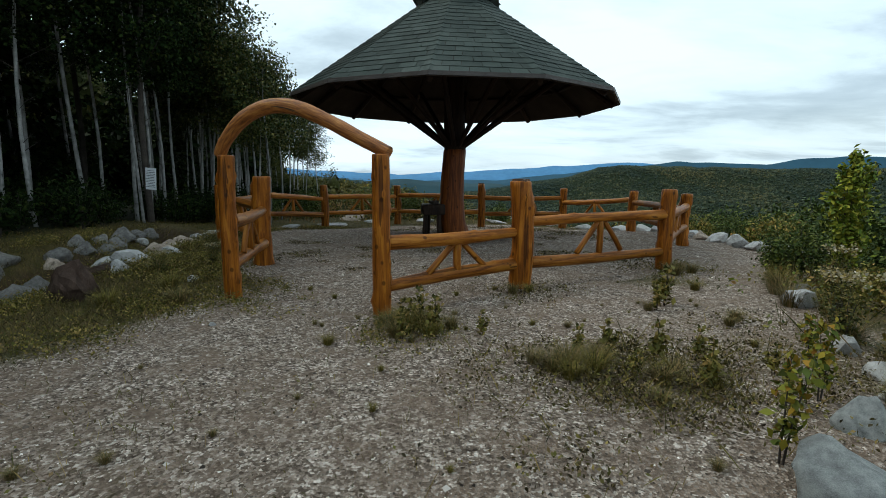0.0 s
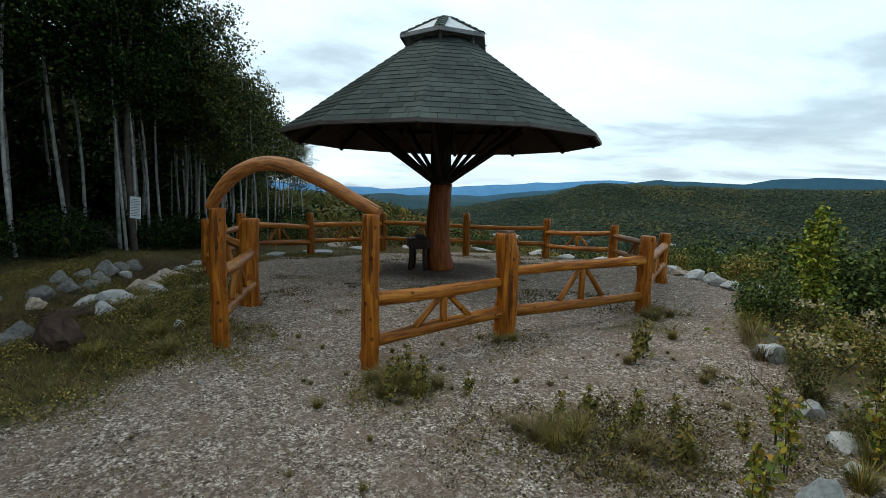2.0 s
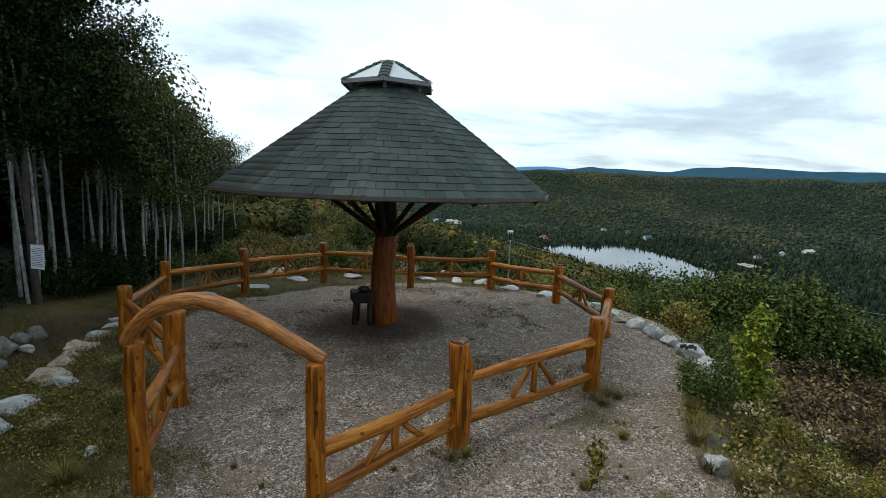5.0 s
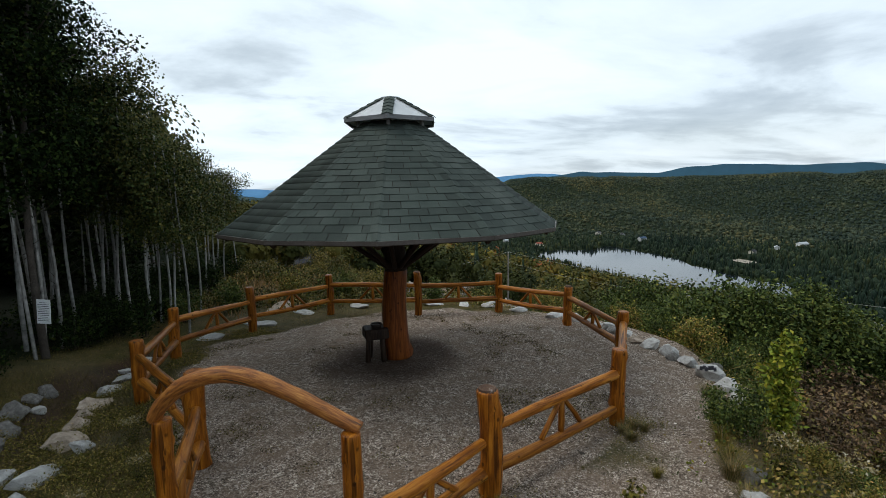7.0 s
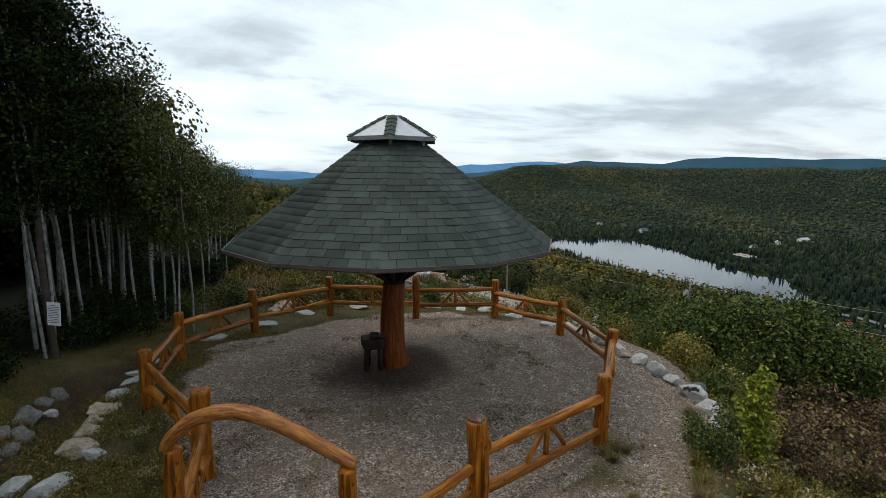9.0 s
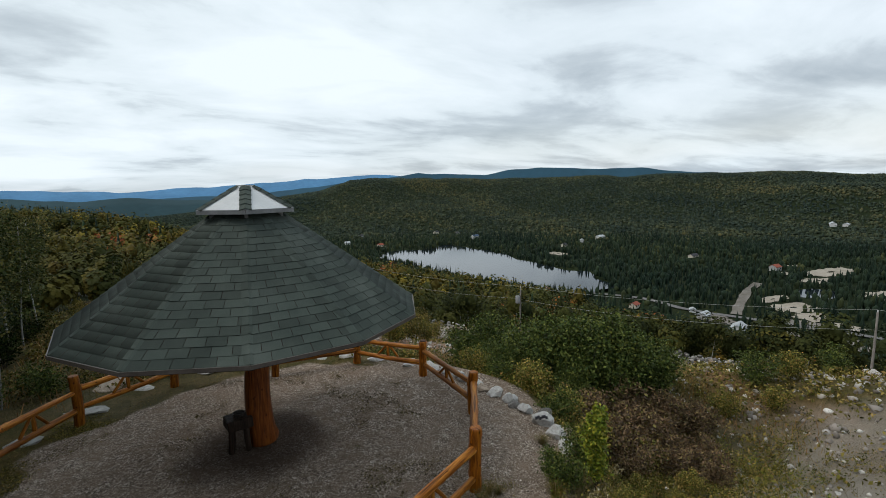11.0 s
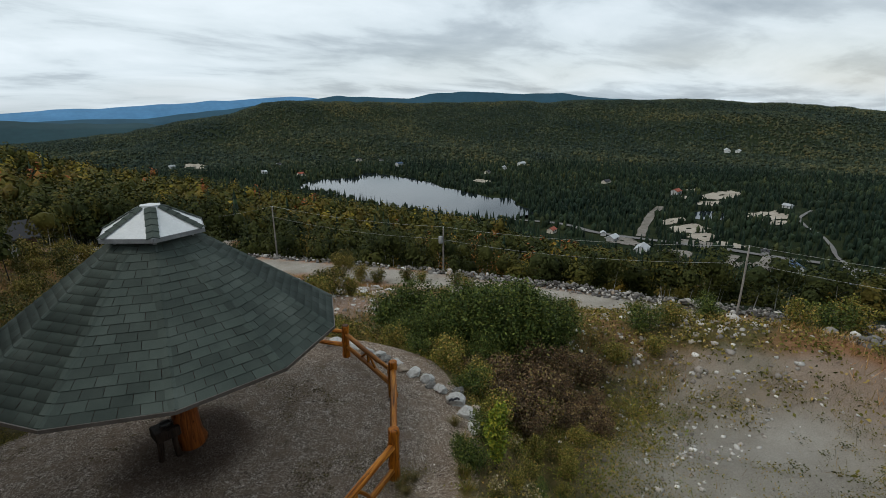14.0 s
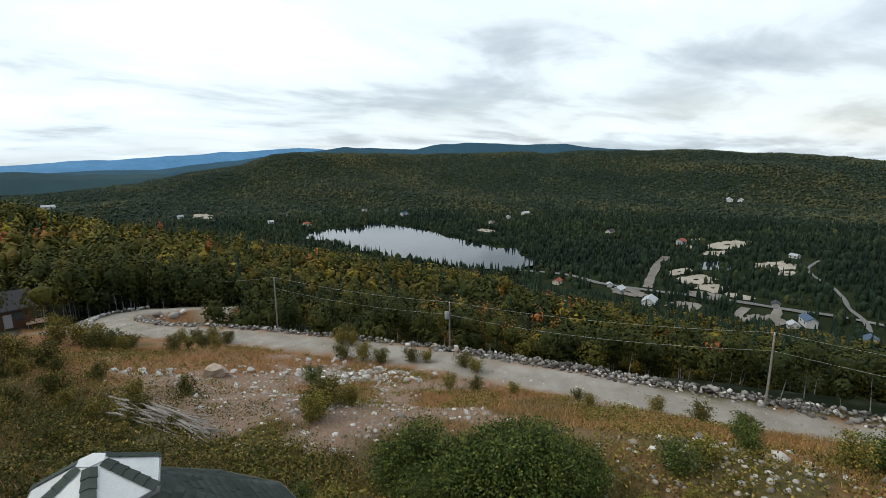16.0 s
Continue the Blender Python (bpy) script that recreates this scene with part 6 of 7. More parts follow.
rnd = random.Random(91)
for x, y, k in ((0.75, 3.45, 0.6), (0.9, 3.55, 0.7), (1.05, 3.4, 0.65), (0.85, 3.3, 0.55), (1.15, 3.6, 0.6), (0.65, 3.6, 0.5), (1.45, 3.2, 0.6), (1.6, 3.35, 0.5), (1.75, 3.1, 0.45), (1.3, 2.9, 0.4), (-0.35, 4.35, 0.75), (-0.2, 4.45, 0.8), (-0.45, 4.2, 0.6), (-0.15, 4.2, 0.55), (0.05, 4.4, 0.5), (-0.5, 4.5, 0.6), (0.85, 5.8, 0.5), (1.05, 5.85, 0.45), (-1.0, 4.0, 0.35), (2.9, 4.7, 0.5), (2.75, 4.55, 0.4), (3.4, 7.1, 0.6), (3.6, 7.2, 0.7), (3.75, 7.1, 0.6)):
    place(tuft_kinds[int(k * 20) % 2], x, y, x * 5, k, first=1)
for i in range(64):
    x, y = rnd.uniform(-2.6, 3.6), rnd.uniform(1.2, 7.0)
    if math.hypot(x - CX, y - CY) > 5.3:
        place(tuft_kinds[i % 2], x, y, i * 1.3, rnd.uniform(0.10, 0.26), first=1)


# ground cover: blades and small leaves, too many to count
def scatter(n, xr, yr, rng, keep):
    x, y = rng.uniform(*xr, n), rng.uniform(*yr, n)
    ok = rng.random(n) < keep(x, y)
    return x[ok], y[ok]


def cover(x, y):
    """How thickly weeds grow."""
    g, e, s = zone_of(x, y)
    patch = smooth(0.0, 0.55, vnoise(x, y, 0.9, 31) + 0.6 * vnoise(x, y, 0.35, 32))
    weedy = np.exp(-(((x - 1.9) / 1.0) ** 2 + ((y - 3.3) / 0.75) ** 2)) + 0.8 * np.exp(-(((x + 0.4) / 0.6) ** 2 + ((y - 4.7) / 0.5) ** 2)) + 0.7 * np.exp(-(((x - 0.9) / 0.5) ** 2 + ((y - 5.9) / 0.4) ** 2)) + 0.8 * np.exp(-(((x + 2.5) / 0.7) ** 2 + ((y - 5.5) / 0.6) ** 2)) + 0.6 * np.exp(-(((x - 3.6) / 0.5) ** 2 + ((y - 7.3) / 0.4) ** 2)) + 0.5 * np.exp(-(((x - 2.9) / 0.5) ** 2 + ((y - 4.3) / 0.6) ** 2))
    return np.clip((1 - g) * (1 - e) * (0.35 + 0.65 * patch) + weedy * (0.1 + 0.5 * patch), 0, 1)


def grass(name, n, xr, yr, hgt, wid, material, seed, keep, label):
    rng = np.random.default_rng(seed)
    x, y = scatter(n, xr, yr, rng, keep)
    k = len(x)
    z = land(x, y)
    a, h = rng.uniform(0, 6.28, k), hgt * rng.uniform(0.4, 1.3, k)
    dx, dy = np.cos(a) * wid, np.sin(a) * wid
    lx, ly = rng.normal(size=k) * h * 0.45, rng.normal(size=k) * h * 0.45
    v = np.stack([np.stack([x - dx, y - dy, z - 0.01], 1), np.stack([x + dx, y + dy, z - 0.01], 1), np.stack([x + lx * 0.58 + dx * 1.2, y + ly * 0.58 + dy * 1.2, z + h * 0.6], 1), np.stack([x + lx, y + ly, z + h], 1)], 1).reshape(-1, 3)
    ob = raw(name, v, np.arange(4 * k).reshape(k, 4), material)
    return tagged(ob, label, "grass", kind="stuff")


def leaflets(name, n, xr, yr, hgt, leaf, material, seed, keep, label, tuft=6, spread=0.08):
    rng = np.random.default_rng(seed)
    x, y = scatter(n, xr, yr, rng, keep)
    k = len(x)
    z = land(x, y)
    h = hgt * rng.uniform(0.3, 1.2, k)
    c = np.repeat(np.stack([x, y, z], 1), tuft, 0) + rng.normal(size=(k * tuft, 3)) * [spread, spread, 0]
    c[:, 2] += rng.random(k * tuft) * np.repeat(h, tuft) + 0.01
    v, f = cards(c, leaf, rng, None, 1.7, 0.7)
    ob = raw(name, v, f, material)
    return tagged(ob, label, "weeds", kind="stuff")


def left_grass(x, y):
    return cover(x, y) * smooth(-10, -7.5, x)


grass("grass", 120000, (-8.5, 7.5), (-0.5, 18), 0.05, 0.0019, M["weed"], 51, left_grass, "short green and yellowing grass between the gravel")
grass("dry_grass", 32000, (-8.0, 7.5), (-0.5, 18), 0.11, 0.0014, M["straw"], 52, lambda x, y: left_grass(x, y) * 0.5, "thin dry straw-coloured grass stems")
leaflets("weeds", 22000, (-8.5, 7.5), (-0.5, 18.5), 0.06, 0.014, M["patch_weed"], 53, lambda x, y: left_grass(x, y) * 0.8, "low leafy weeds along the gravel edge")
leaflets("red_weeds", 4000, (-5.5, 3.2), (1.5, 9), 0.04, 0.012, M["leaf_red"], 54, lambda x, y: left_grass(x, y) * smooth(0.1, 0.5, vnoise(x, y, 1.3, 33)), "reddish creeping weeds in the gravel")


def ring_weeds(x, y):
    r = np.hypot(x - CX, y - CY)
    return smooth(5.2, 4.8, r) * smooth(1.3, 2.2, r) * smooth(0.25, 0.6, vnoise(x, y, 0.55, 81) + 0.6 * vnoise(x, y, 1.9, 82))


leaflets("ring_weeds", 9000, (-4.8, 5.6), (6.2, 16.6), 0.035, 0.018, M["patch_weed"], 97, ring_weeds, "low brown and green weeds creeping over the gravel", 7, 0.05)
leaflets("grass_verge_weeds", 9000, (-4.6, -1.0), (6.5, 15.5), 0.06, 0.02, M["weed"], 98, lambda x, y: (1 - zone_of(x, y)[0]) * smooth(-0.2, 0.4, vnoise(x, y, 0.6, 83)), "yellowing weeds inside the fence", 7, 0.06)


def patch_of(cx_, cy_, a, b):
    return lambda x, y: np.clip(1.3 * np.exp(-(((x - cx_) / a) ** 2 + ((y - cy_) / b) ** 2)) * (0.35 + 0.65 * smooth(-0.3, 0.3, vnoise(x, y, 0.3, 35))), 0, 1)


for i, (cx_, cy_, a, b, n) in enumerate(((1.45, 3.3, 0.85, 0.55, 5200), (-0.32, 4.25, 0.34, 0.34, 900), (0.95, 5.75, 0.4, 0.35, 600), (3.6, 7.2, 0.4, 0.35, 500), (2.9, 4.3, 0.5, 0.5, 500), (-2.5, 5.4, 0.6, 0.5, 1200), (0.6, 2.2, 0.3, 0.2, 120))):
    box_ = (cx_ - 2 * a, cx_ + 2 * a), (cy_ - 2 * b, cy_ + 2 * b)
    leaflets("weed_patch", n, *box_, 0.09, 0.016, M["patch_weed"] if i % 2 == 0 else M["weed"], 60 + i, patch_of(cx_, cy_, a, b), "patch of low green and brown weeds in the gravel", 9, 0.05)
    grass("grass_patch", int(n * 0.8), *box_, 0.16 if i < 2 else 0.11, 0.0019, M["straw"] if i % 2 else M["weed"], 80 + i, patch_of(cx_, cy_, a, b), "patch of thin grass in the gravel")
leaflets("verge_weeds", 14000, (-7.2, -1.8), (3.6, 11), 0.12, 0.017, M["weed"], 91, lambda x, y: (1 - zone_of(x, y)[0]) * smooth(-0.5, 0.3, vnoise(x, y, 0.8, 36)), "weeds and wild flowers on the grassy verge", 9, 0.06)
grass("verge_grass", 42000, (-7.4, -1.8), (3.2, 12), 0.12, 0.0015, M["patch_weed"], 92, lambda x, y: (1 - zone_of(x, y)[0]) * 0.7, "tall dry grass on the verge")


def slope_cover(x, y):
    g, e, s = zone_of(x, y)
    brown = np.exp(-(((x - 10 - 0.3 * (y - 50)) / 11) ** 2 + ((y - 51) / 11) ** 2) ** 2)
    return np.clip((1 - e) * (1 - 0.85 * s) * (1 - 0.45 * brown) * (1 - g), 0, 1) * smooth(5.8, 7.0, np.hypot(x - CX, y - CY)) * smooth(3.0, 4.6, road_off(x, y)) * smooth(2.5, 4.5, x + np.maximum(y - 12, 0) * 2)


leaflets("slope_weeds", 15000, (-6, 40), (-2, 62), 0.40, 0.085, M["weed"], 55, lambda x, y: slope_cover(x, y) * smooth(-0.35, 0.2, vnoise(x, y, 3.5, 34)) * smooth(12, 15, np.hypot(x, y)), "rank green and yellow weeds on the cleared slope", 12, 0.22)
grass("slope_straw", 150000, (-6, 44), (-2, 66), 0.38, 0.011, M["rust_grass"], 56, lambda x, y: np.clip(slope_cover(x, y), 0, 1) * smooth(0.35, -0.1, vnoise(x, y, 3.5, 34)) * smooth(16, 20, np.hypot(x, y)), "dry rust-coloured grass on the cleared slope")
leaflets("hollow_weeds", 9000, (-7, 9), (17.5, 40), 0.45, 0.062, M["hollow"], 59, lambda x, y: slope_cover(x, y) * smooth(-0.5, 0.1, vnoise(x, y, 2.5, 37)) * smooth(40, 34, y), "dense rank weeds in the hollow below the shelter", 13, 0.20)
def bank_patch(x, y):
    return slope_cover(x, y) * smooth(-0.45, 0.25, vnoise(x, y, 1.1, 38) + 0.5 * vnoise(x, y, 0.4, 39))


leaflets("bank_weeds", 26000, (2.8, 17.5), (0.5, 18), 0.27, 0.032, M["bank_weed"], 57, bank_patch, "thick weeds on the bank below the path", 9, 0.10)
leaflets("bank_leaves", 11000, (2.8, 18), (0.5, 18), 0.32, 0.037, M["weed"], 94, lambda x, y: slope_cover(x, y) * smooth(0.0, 0.4, vnoise(x, y, 1.4, 47)), "yellow-green leafy weeds on the bank", 9, 0.12)
leaflets("bank_flowers", 2200, (3.5, 17), (3, 15), 0.38, 0.028, M["leaf_yellow"], 95, lambda x, y: slope_cover(x, y) * smooth(0.1, 0.5, vnoise(x, y, 1.0, 48)), "yellow wild flowers on the bank", 14, 0.10)
grass("bank_grass", 46000, (2.8, 20), (0.5, 18), 0.34, 0.0032, M["straw"], 93, lambda x, y: slope_cover(x, y) * smooth(-0.2, 0.3, vnoise(x, y, 0.9, 40)), "long yellowing grass on the bank below the path")
leaflets("yard_weeds", 300, (9, 26), (1, 11), 0.22, 0.04, M["hollow"], 58, lambda x, y: 0.15 + 0.5 * smooth(0.0, 0.4, vnoise(x, y, 2.0, 46)), "scattered weeds in the gravel yard", 40, 0.14)

far_shrub = [shrub("shrub", 77 + s, 1.6, 1.05, 1900, 0.060, (M["hollow"], M["weed"])[s], ("green shrub on the cleared slope", "yellow-green shrub on the cleared slope")[s], stems=9, grp="shrubs on the slope") for s in range(2)]
for i in range(24):
    place(far_shrub[i % 2], rnd.uniform(-7, 4), rnd.uniform(21, 47), rnd.uniform(0, 6), rnd.uniform(0.45, 0.9), first=None if i < 2 else 1)
for i, (x, y, s) in enumerate(((11.2, 28.2, 1.35), (11.7, 27.7, 1.2), (8.3, 61, 1.3), (9.8, 62, 1.0), (11.5, 63.2, 1.2), (13, 62.5, 1.0), (2.2, 62.2, 1.5), (3.6, 61.4, 1.2), (0.8, 63, 1.4), (26.5, 57.1, 1.5), (28.3, 58.2, 1.6), (27.4, 56, 1.2), (33.7, 41.3, 1.3), (33.7, 39.3, 1.2), (30.3, 46.5, 1.3), (31.4, 45, 1.0), (-2, 46.3, 1.4), (-3.7, 48.7, 1.5), (-1.2, 38.3, 1.2), (2.5, 34.8, 0.9), (5.1, 34.7, 0.9), (32.2, 23.8, 0.8), (43.6, 16.2, 0.9), (1.5, 66, 1.7), (3.0, 65, 1.5), (0.0, 68, 1.8), (4.4, 64.4, 1.3), (-1.8, 69, 1.9), (12.4, 70.4, 1.4), (13.8, 69, 1.5), (15.2, 67.6, 1.3), (10.8, 72, 1.2), (24.5, 52.5, 1.4), (26, 50.5, 1.5), (27.2, 48.6, 1.3), (-3, 97.5, 1.5), (-1.2, 98.5, 1.3), (27.5, 36, 1.1), (29, 34, 1.0), (31, 31, 0.8), (34.5, 26.5, 0.8), (37, 20.5, 1.0), (38.4, 17.6, 1.2), (11.5, 93, 0.8), (9.3, 94.6, 0.6))):
    place(far_shrub[i % 2], x, y, i * 1.7, s, first=1)

# loose pebbles on the gravel
rng = np.random.default_rng(77)
x, y = scatter(74000, (-4.5, 4.2), (0.3, 8.5), rng, lambda x, y: zone_of(x, y)[0] * np.clip(1.25 - y / 9, 0.2, 1))
k = len(x)
shape = np.array([(1, 0, 0), (0, 1, 0), (-1, 0, 0), (0, -1, 0), (0, 0, 0.8)]) + 0.0
s = rng.lognormal(-5.15, 0.42, k)
a = rng.uniform(0, 6.28, k)
co, si = np.cos(a), np.sin(a)
jit = shape[None] * rng.uniform(0.6, 1.35, (k, 5, 1)) * s[:, None, None]
px, py = jit[..., 0] * co[:, None] - jit[..., 1] * si[:, None], jit[..., 0] * si[:, None] + jit[..., 1] * co[:, None]
pv = np.stack([px + x[:, None], py + y[:, None], jit[..., 2] + land(x, y)[:, None] - 0.001], -1).reshape(-1, 3)
tri = np.array([(0, 1, 4), (1, 2, 4), (2, 3, 4), (3, 0, 4)])
pf = (np.arange(k)[:, None, None] * 5 + tri[None]).reshape(-1, 3)
pebble_mat = leaf_material("pebbles", ((0.0, (0.032, 0.025, 0.019)), (0.35, (0.15, 0.120, 0.095)), (0.75, (0.35, 0.292, 0.24)), (0.93, (0.50, 0.44, 0.375)), (1.0, (0.82, 0.77, 0.70))), rough=0.9)
rng = np.random.default_rng(78)
x, y = scatter(20000, (-4.6, 6.8), (5.5, 16.5), rng, lambda x, y: zone_of(x, y)[0] * smooth(1.2, 1.9, np.hypot(x - CX, y - CY)))
k = len(x)
s = rng.lognormal(-4.55, 0.35, k)
a = rng.uniform(0, 6.28, k)
co, si = np.cos(a), np.sin(a)
jit = shape[None] * rng.uniform(0.6, 1.35, (k, 5, 1)) * s[:, None, None] * np.array([1, 1, 0.6])
px, py = jit[..., 0] * co[:, None] - jit[..., 1] * si[:, None], jit[..., 0] * si[:, None] + jit[..., 1] * co[:, None]
pf = np.concatenate([pf, (np.arange(k)[:, None, None] * 5 + tri[None]).reshape(-1, 3) + len(pv)])
pv = np.concatenate([pv, np.stack([px + x[:, None], py + y[:, None], jit[..., 2] + land(x, y)[:, None] - 0.001], -1).reshape(-1, 3)])
tagged(raw("pebbles", pv, pf, pebble_mat), "loose crushed grey and white gravel stones", "gravel", kind="stuff")

# ---------------------------------------------------------------- woods on the hillside, in the valley and on the far hill
def wood_spots(n, r0, r1, a0, a1, seed, keep):
    rng = np.random.default_rng(seed)
    r, a = np.sqrt(rng.uniform(r0 * r0, r1 * r1, n)), np.radians(rng.uniform(a0, a1, n))
    x, y = CX + r * np.sin(a), CY + r * np.cos(a)
    ok = keep(x, y)
    return x[ok], y[ok], rng


def hillside(x, y):
    left = (x < -2.5 - 0.04 * np.maximum(y - 60, 0)) & (np.hypot(x - CX, y - CY) > 26) & (np.hypot(x + 6, y - 98) > 10) & (x < -5.5 - 0.0 * y + 0.07 * (y - 30))
    far_side = road_reach(x, y)
    view = np.degrees(np.arctan2(x - 0.8, y - 1.8))
    gap = (view > -7.4) & (view < -3.2) & (y > 40) & (y < 99)
    return ~gap & (left | far_side) & (road_off(x, y) > 4.8) & (np.hypot(x - 9.5, y - 92) > 8.8) & ~((np.abs(x + 6) < 9) & (np.abs(y - 99) < 8))


def leafy_wood(name, x, y, rng, per, card, height, width, label, trunks, tone, leaves="forest"):
    """Many broad-leaved trees as one wood: trunks, and crowns of leafy clumps whose outline is ragged."""
    k = len(x)
    z = land(x, y)
    h = height * rng.uniform(0.55, 1.25, k)
    d = np.hypot(x, y)
    h = np.where(np.arctan2(x, y) > radians(46), h * 0.66, h)
    h = np.where((d < 75) & ((x > -9.5) | (np.arctan2(x, y) > radians(-18))) & (x < 12), np.clip(2.0 - 0.045 * d - z, 2.0, h), h)
    w = np.minimum(1.0, h / 6) * width * rng.uniform(0.65, 1.35, k)
    u = rng.normal(size=(k, per, 3))
    u /= np.linalg.norm(u, axis=2, keepdims=True)
    rad = rng.uniform(0.45, 1.0, (k, per, 1)) ** 0.5
    lobes = 1 + 0.3 * np.sin(u[..., :1] * 5 + rng.uniform(0, 6, (k, 1, 1))) + 0.2 * np.sin(u[..., 2:] * 7 + rng.uniform(0, 6, (k, 1, 1)))
    c = u * rad * lobes * np.stack([w, w, h * 0.34], 1)[:, None]
    c[..., 2] += (h * 0.65)[:, None]
    c += np.stack([x, y, z], 1)[:, None]
    tint = tone(x, y, rng)
    v, f = cards(c.reshape(-1, 3), card, rng, u.reshape(-1, 3) * 2.4, 1.15, 0.45)
    # the dense inner mass of each crown, lumpy, that the leaf clumps stand out from
    bm = bmesh.new()
    bmesh.ops.create_icosphere(bm, subdivisions=1, radius=1.0)
    bm.verts.ensure_lookup_table()
    bv, bf = np.array([q.co for q in bm.verts]), np.array([[q.index for q in t.verts] for t in bm.faces])
    bm.free()
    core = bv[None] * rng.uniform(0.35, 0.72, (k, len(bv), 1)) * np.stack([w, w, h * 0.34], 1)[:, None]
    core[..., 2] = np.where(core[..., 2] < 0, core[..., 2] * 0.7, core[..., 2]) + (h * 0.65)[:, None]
    core += np.stack([x, y, z], 1)[:, None]
    cf = (np.arange(k)[:, None, None] * len(bv) + bf[None]).reshape(-1, 3) + len(v)
    v = np.concatenate([v, core.reshape(-1, 3)])
    f = np.concatenate([np.concatenate([f[:, [0, 1, 2]], f[:, [0, 2, 3]]]), cf])
    # core tint lowered a step: self-shadow inside the crown put into its colour
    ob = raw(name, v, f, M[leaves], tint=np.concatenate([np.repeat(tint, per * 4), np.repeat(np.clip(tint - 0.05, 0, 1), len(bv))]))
    tagged(ob, label, "forest", kind="stuff")
    if trunks:
        t = 0.09 * h / 9
        a = np.array([0, 2.094, 4.189])
        ring = np.stack([np.cos(a), np.sin(a), 0 * a], 1)
        lean = rng.normal(size=(k, 1, 2)) * 0.35
        bot = np.stack([x, y, z - 0.3], 1)[:, None] + ring[None] * t[:, None, None]
        top = np.stack([x, y, z + h * 0.7], 1)[:, None] + ring[None] * t[:, None, None] * 0.4
        top[..., :2] += lean
        tv = np.concatenate([bot, top], 1).reshape(-1, 3)
        q = np.array([(0, 1, 4, 3), (1, 2, 5, 4), (2, 0, 3, 5)])
        tagged(raw(name.replace("wood", "trunks"), tv, (np.arange(k)[:, None, None] * 6 + q[None]).reshape(-1, 4), M["birch"]), "pale slim trunks of the hillside wood", "tree trunks", kind="stuff")
    return ob


def autumn_tone(x, y, rng):
    base = 0.38 + 0.16 * vnoise(x, y, 40, 41) + 0.10 * vnoise(x, y, 14, 42) + rng.normal(size=len(x)) * 0.13
    odd = rng.random(len(x))
    base = np.where(odd > 0.94, 0.70 + 0.12 * rng.random(len(x)), base)
    base = np.where(odd > 0.985, 1.0, base)
    return np.clip(base, 0, 1)


def green_tone(x, y, rng):
    return np.clip(0.28 + 0.15 * vnoise(x, y, 20, 43) + rng.normal(size=len(x)) * 0.12, 0, 0.62)


x, y, rng = wood_spots(420, 24, 64, -60, 30, 105, lambda x, y: hillside(x, y) & (x < 3))
leafy_wood("near_wood", x, y, rng, 430, 0.30, 9.0, 2.2, "leafy green trees at the edge of the clearing", True, green_tone)
# mostly unseen wood, added to keep western sky light from between the trunks
x, y, rng = wood_spots(330, 26, 62, -150, -52, 106, lambda x, y: x < -17)
leafy_wood("west_wood", x, y, rng, 120, 0.75, 11.0, 2.6, "dense leafy wood added behind the pale trunks to close off the sky", True, green_tone, "leaf_dark")
x, y, rng = wood_spots(1400, 45, 118, -60, 95, 101, lambda x, y: hillside(x, y) & ~((np.hypot(x - CX, y - CY) < 64) & (x < 3)) & (road_off(x, y) > np.where(y > 92, 4.8, 7.0)))
nx, ny, _ = wood_spots(260, 84, 108, -9, 14, 108, lambda x, y: (road_off(x, y) > 4.8) & (y > 101) & (x > -3.5))
x, y = np.concatenate([x, nx]), np.concatenate([y, ny])
close = np.hypot(x - CX, y - CY) < 78
edge_tone = lambda x, y, g: np.where((np.abs(np.degrees(np.arctan2(x - CX, y - CY)) - 47) < 9) & (g.random(len(x)) > 0.86), 0.93, np.clip(autumn_tone(x, y, g) - 0.19, 0, 1))
leafy_wood("edge_wood", x[close], y[close], rng, 430, 0.29, 8.6, 2.0, "leafy autumn-tinted trees along the road and clearing", True, edge_tone)
leafy_wood("edge_wood", x[~close], y[~close], rng, 185, 0.46, 9.2, 2.1, "leafy autumn-tinted trees behind the road", True, edge_tone)
x, y, rng = wood_spots(4200, 112, 330, -50, 85, 102, hillside)
leafy_wood("hillside_wood", x, y, rng, 52, 0.95, 10.5, 2.8, "autumn hardwood forest covering the hillside", False, autumn_tone)


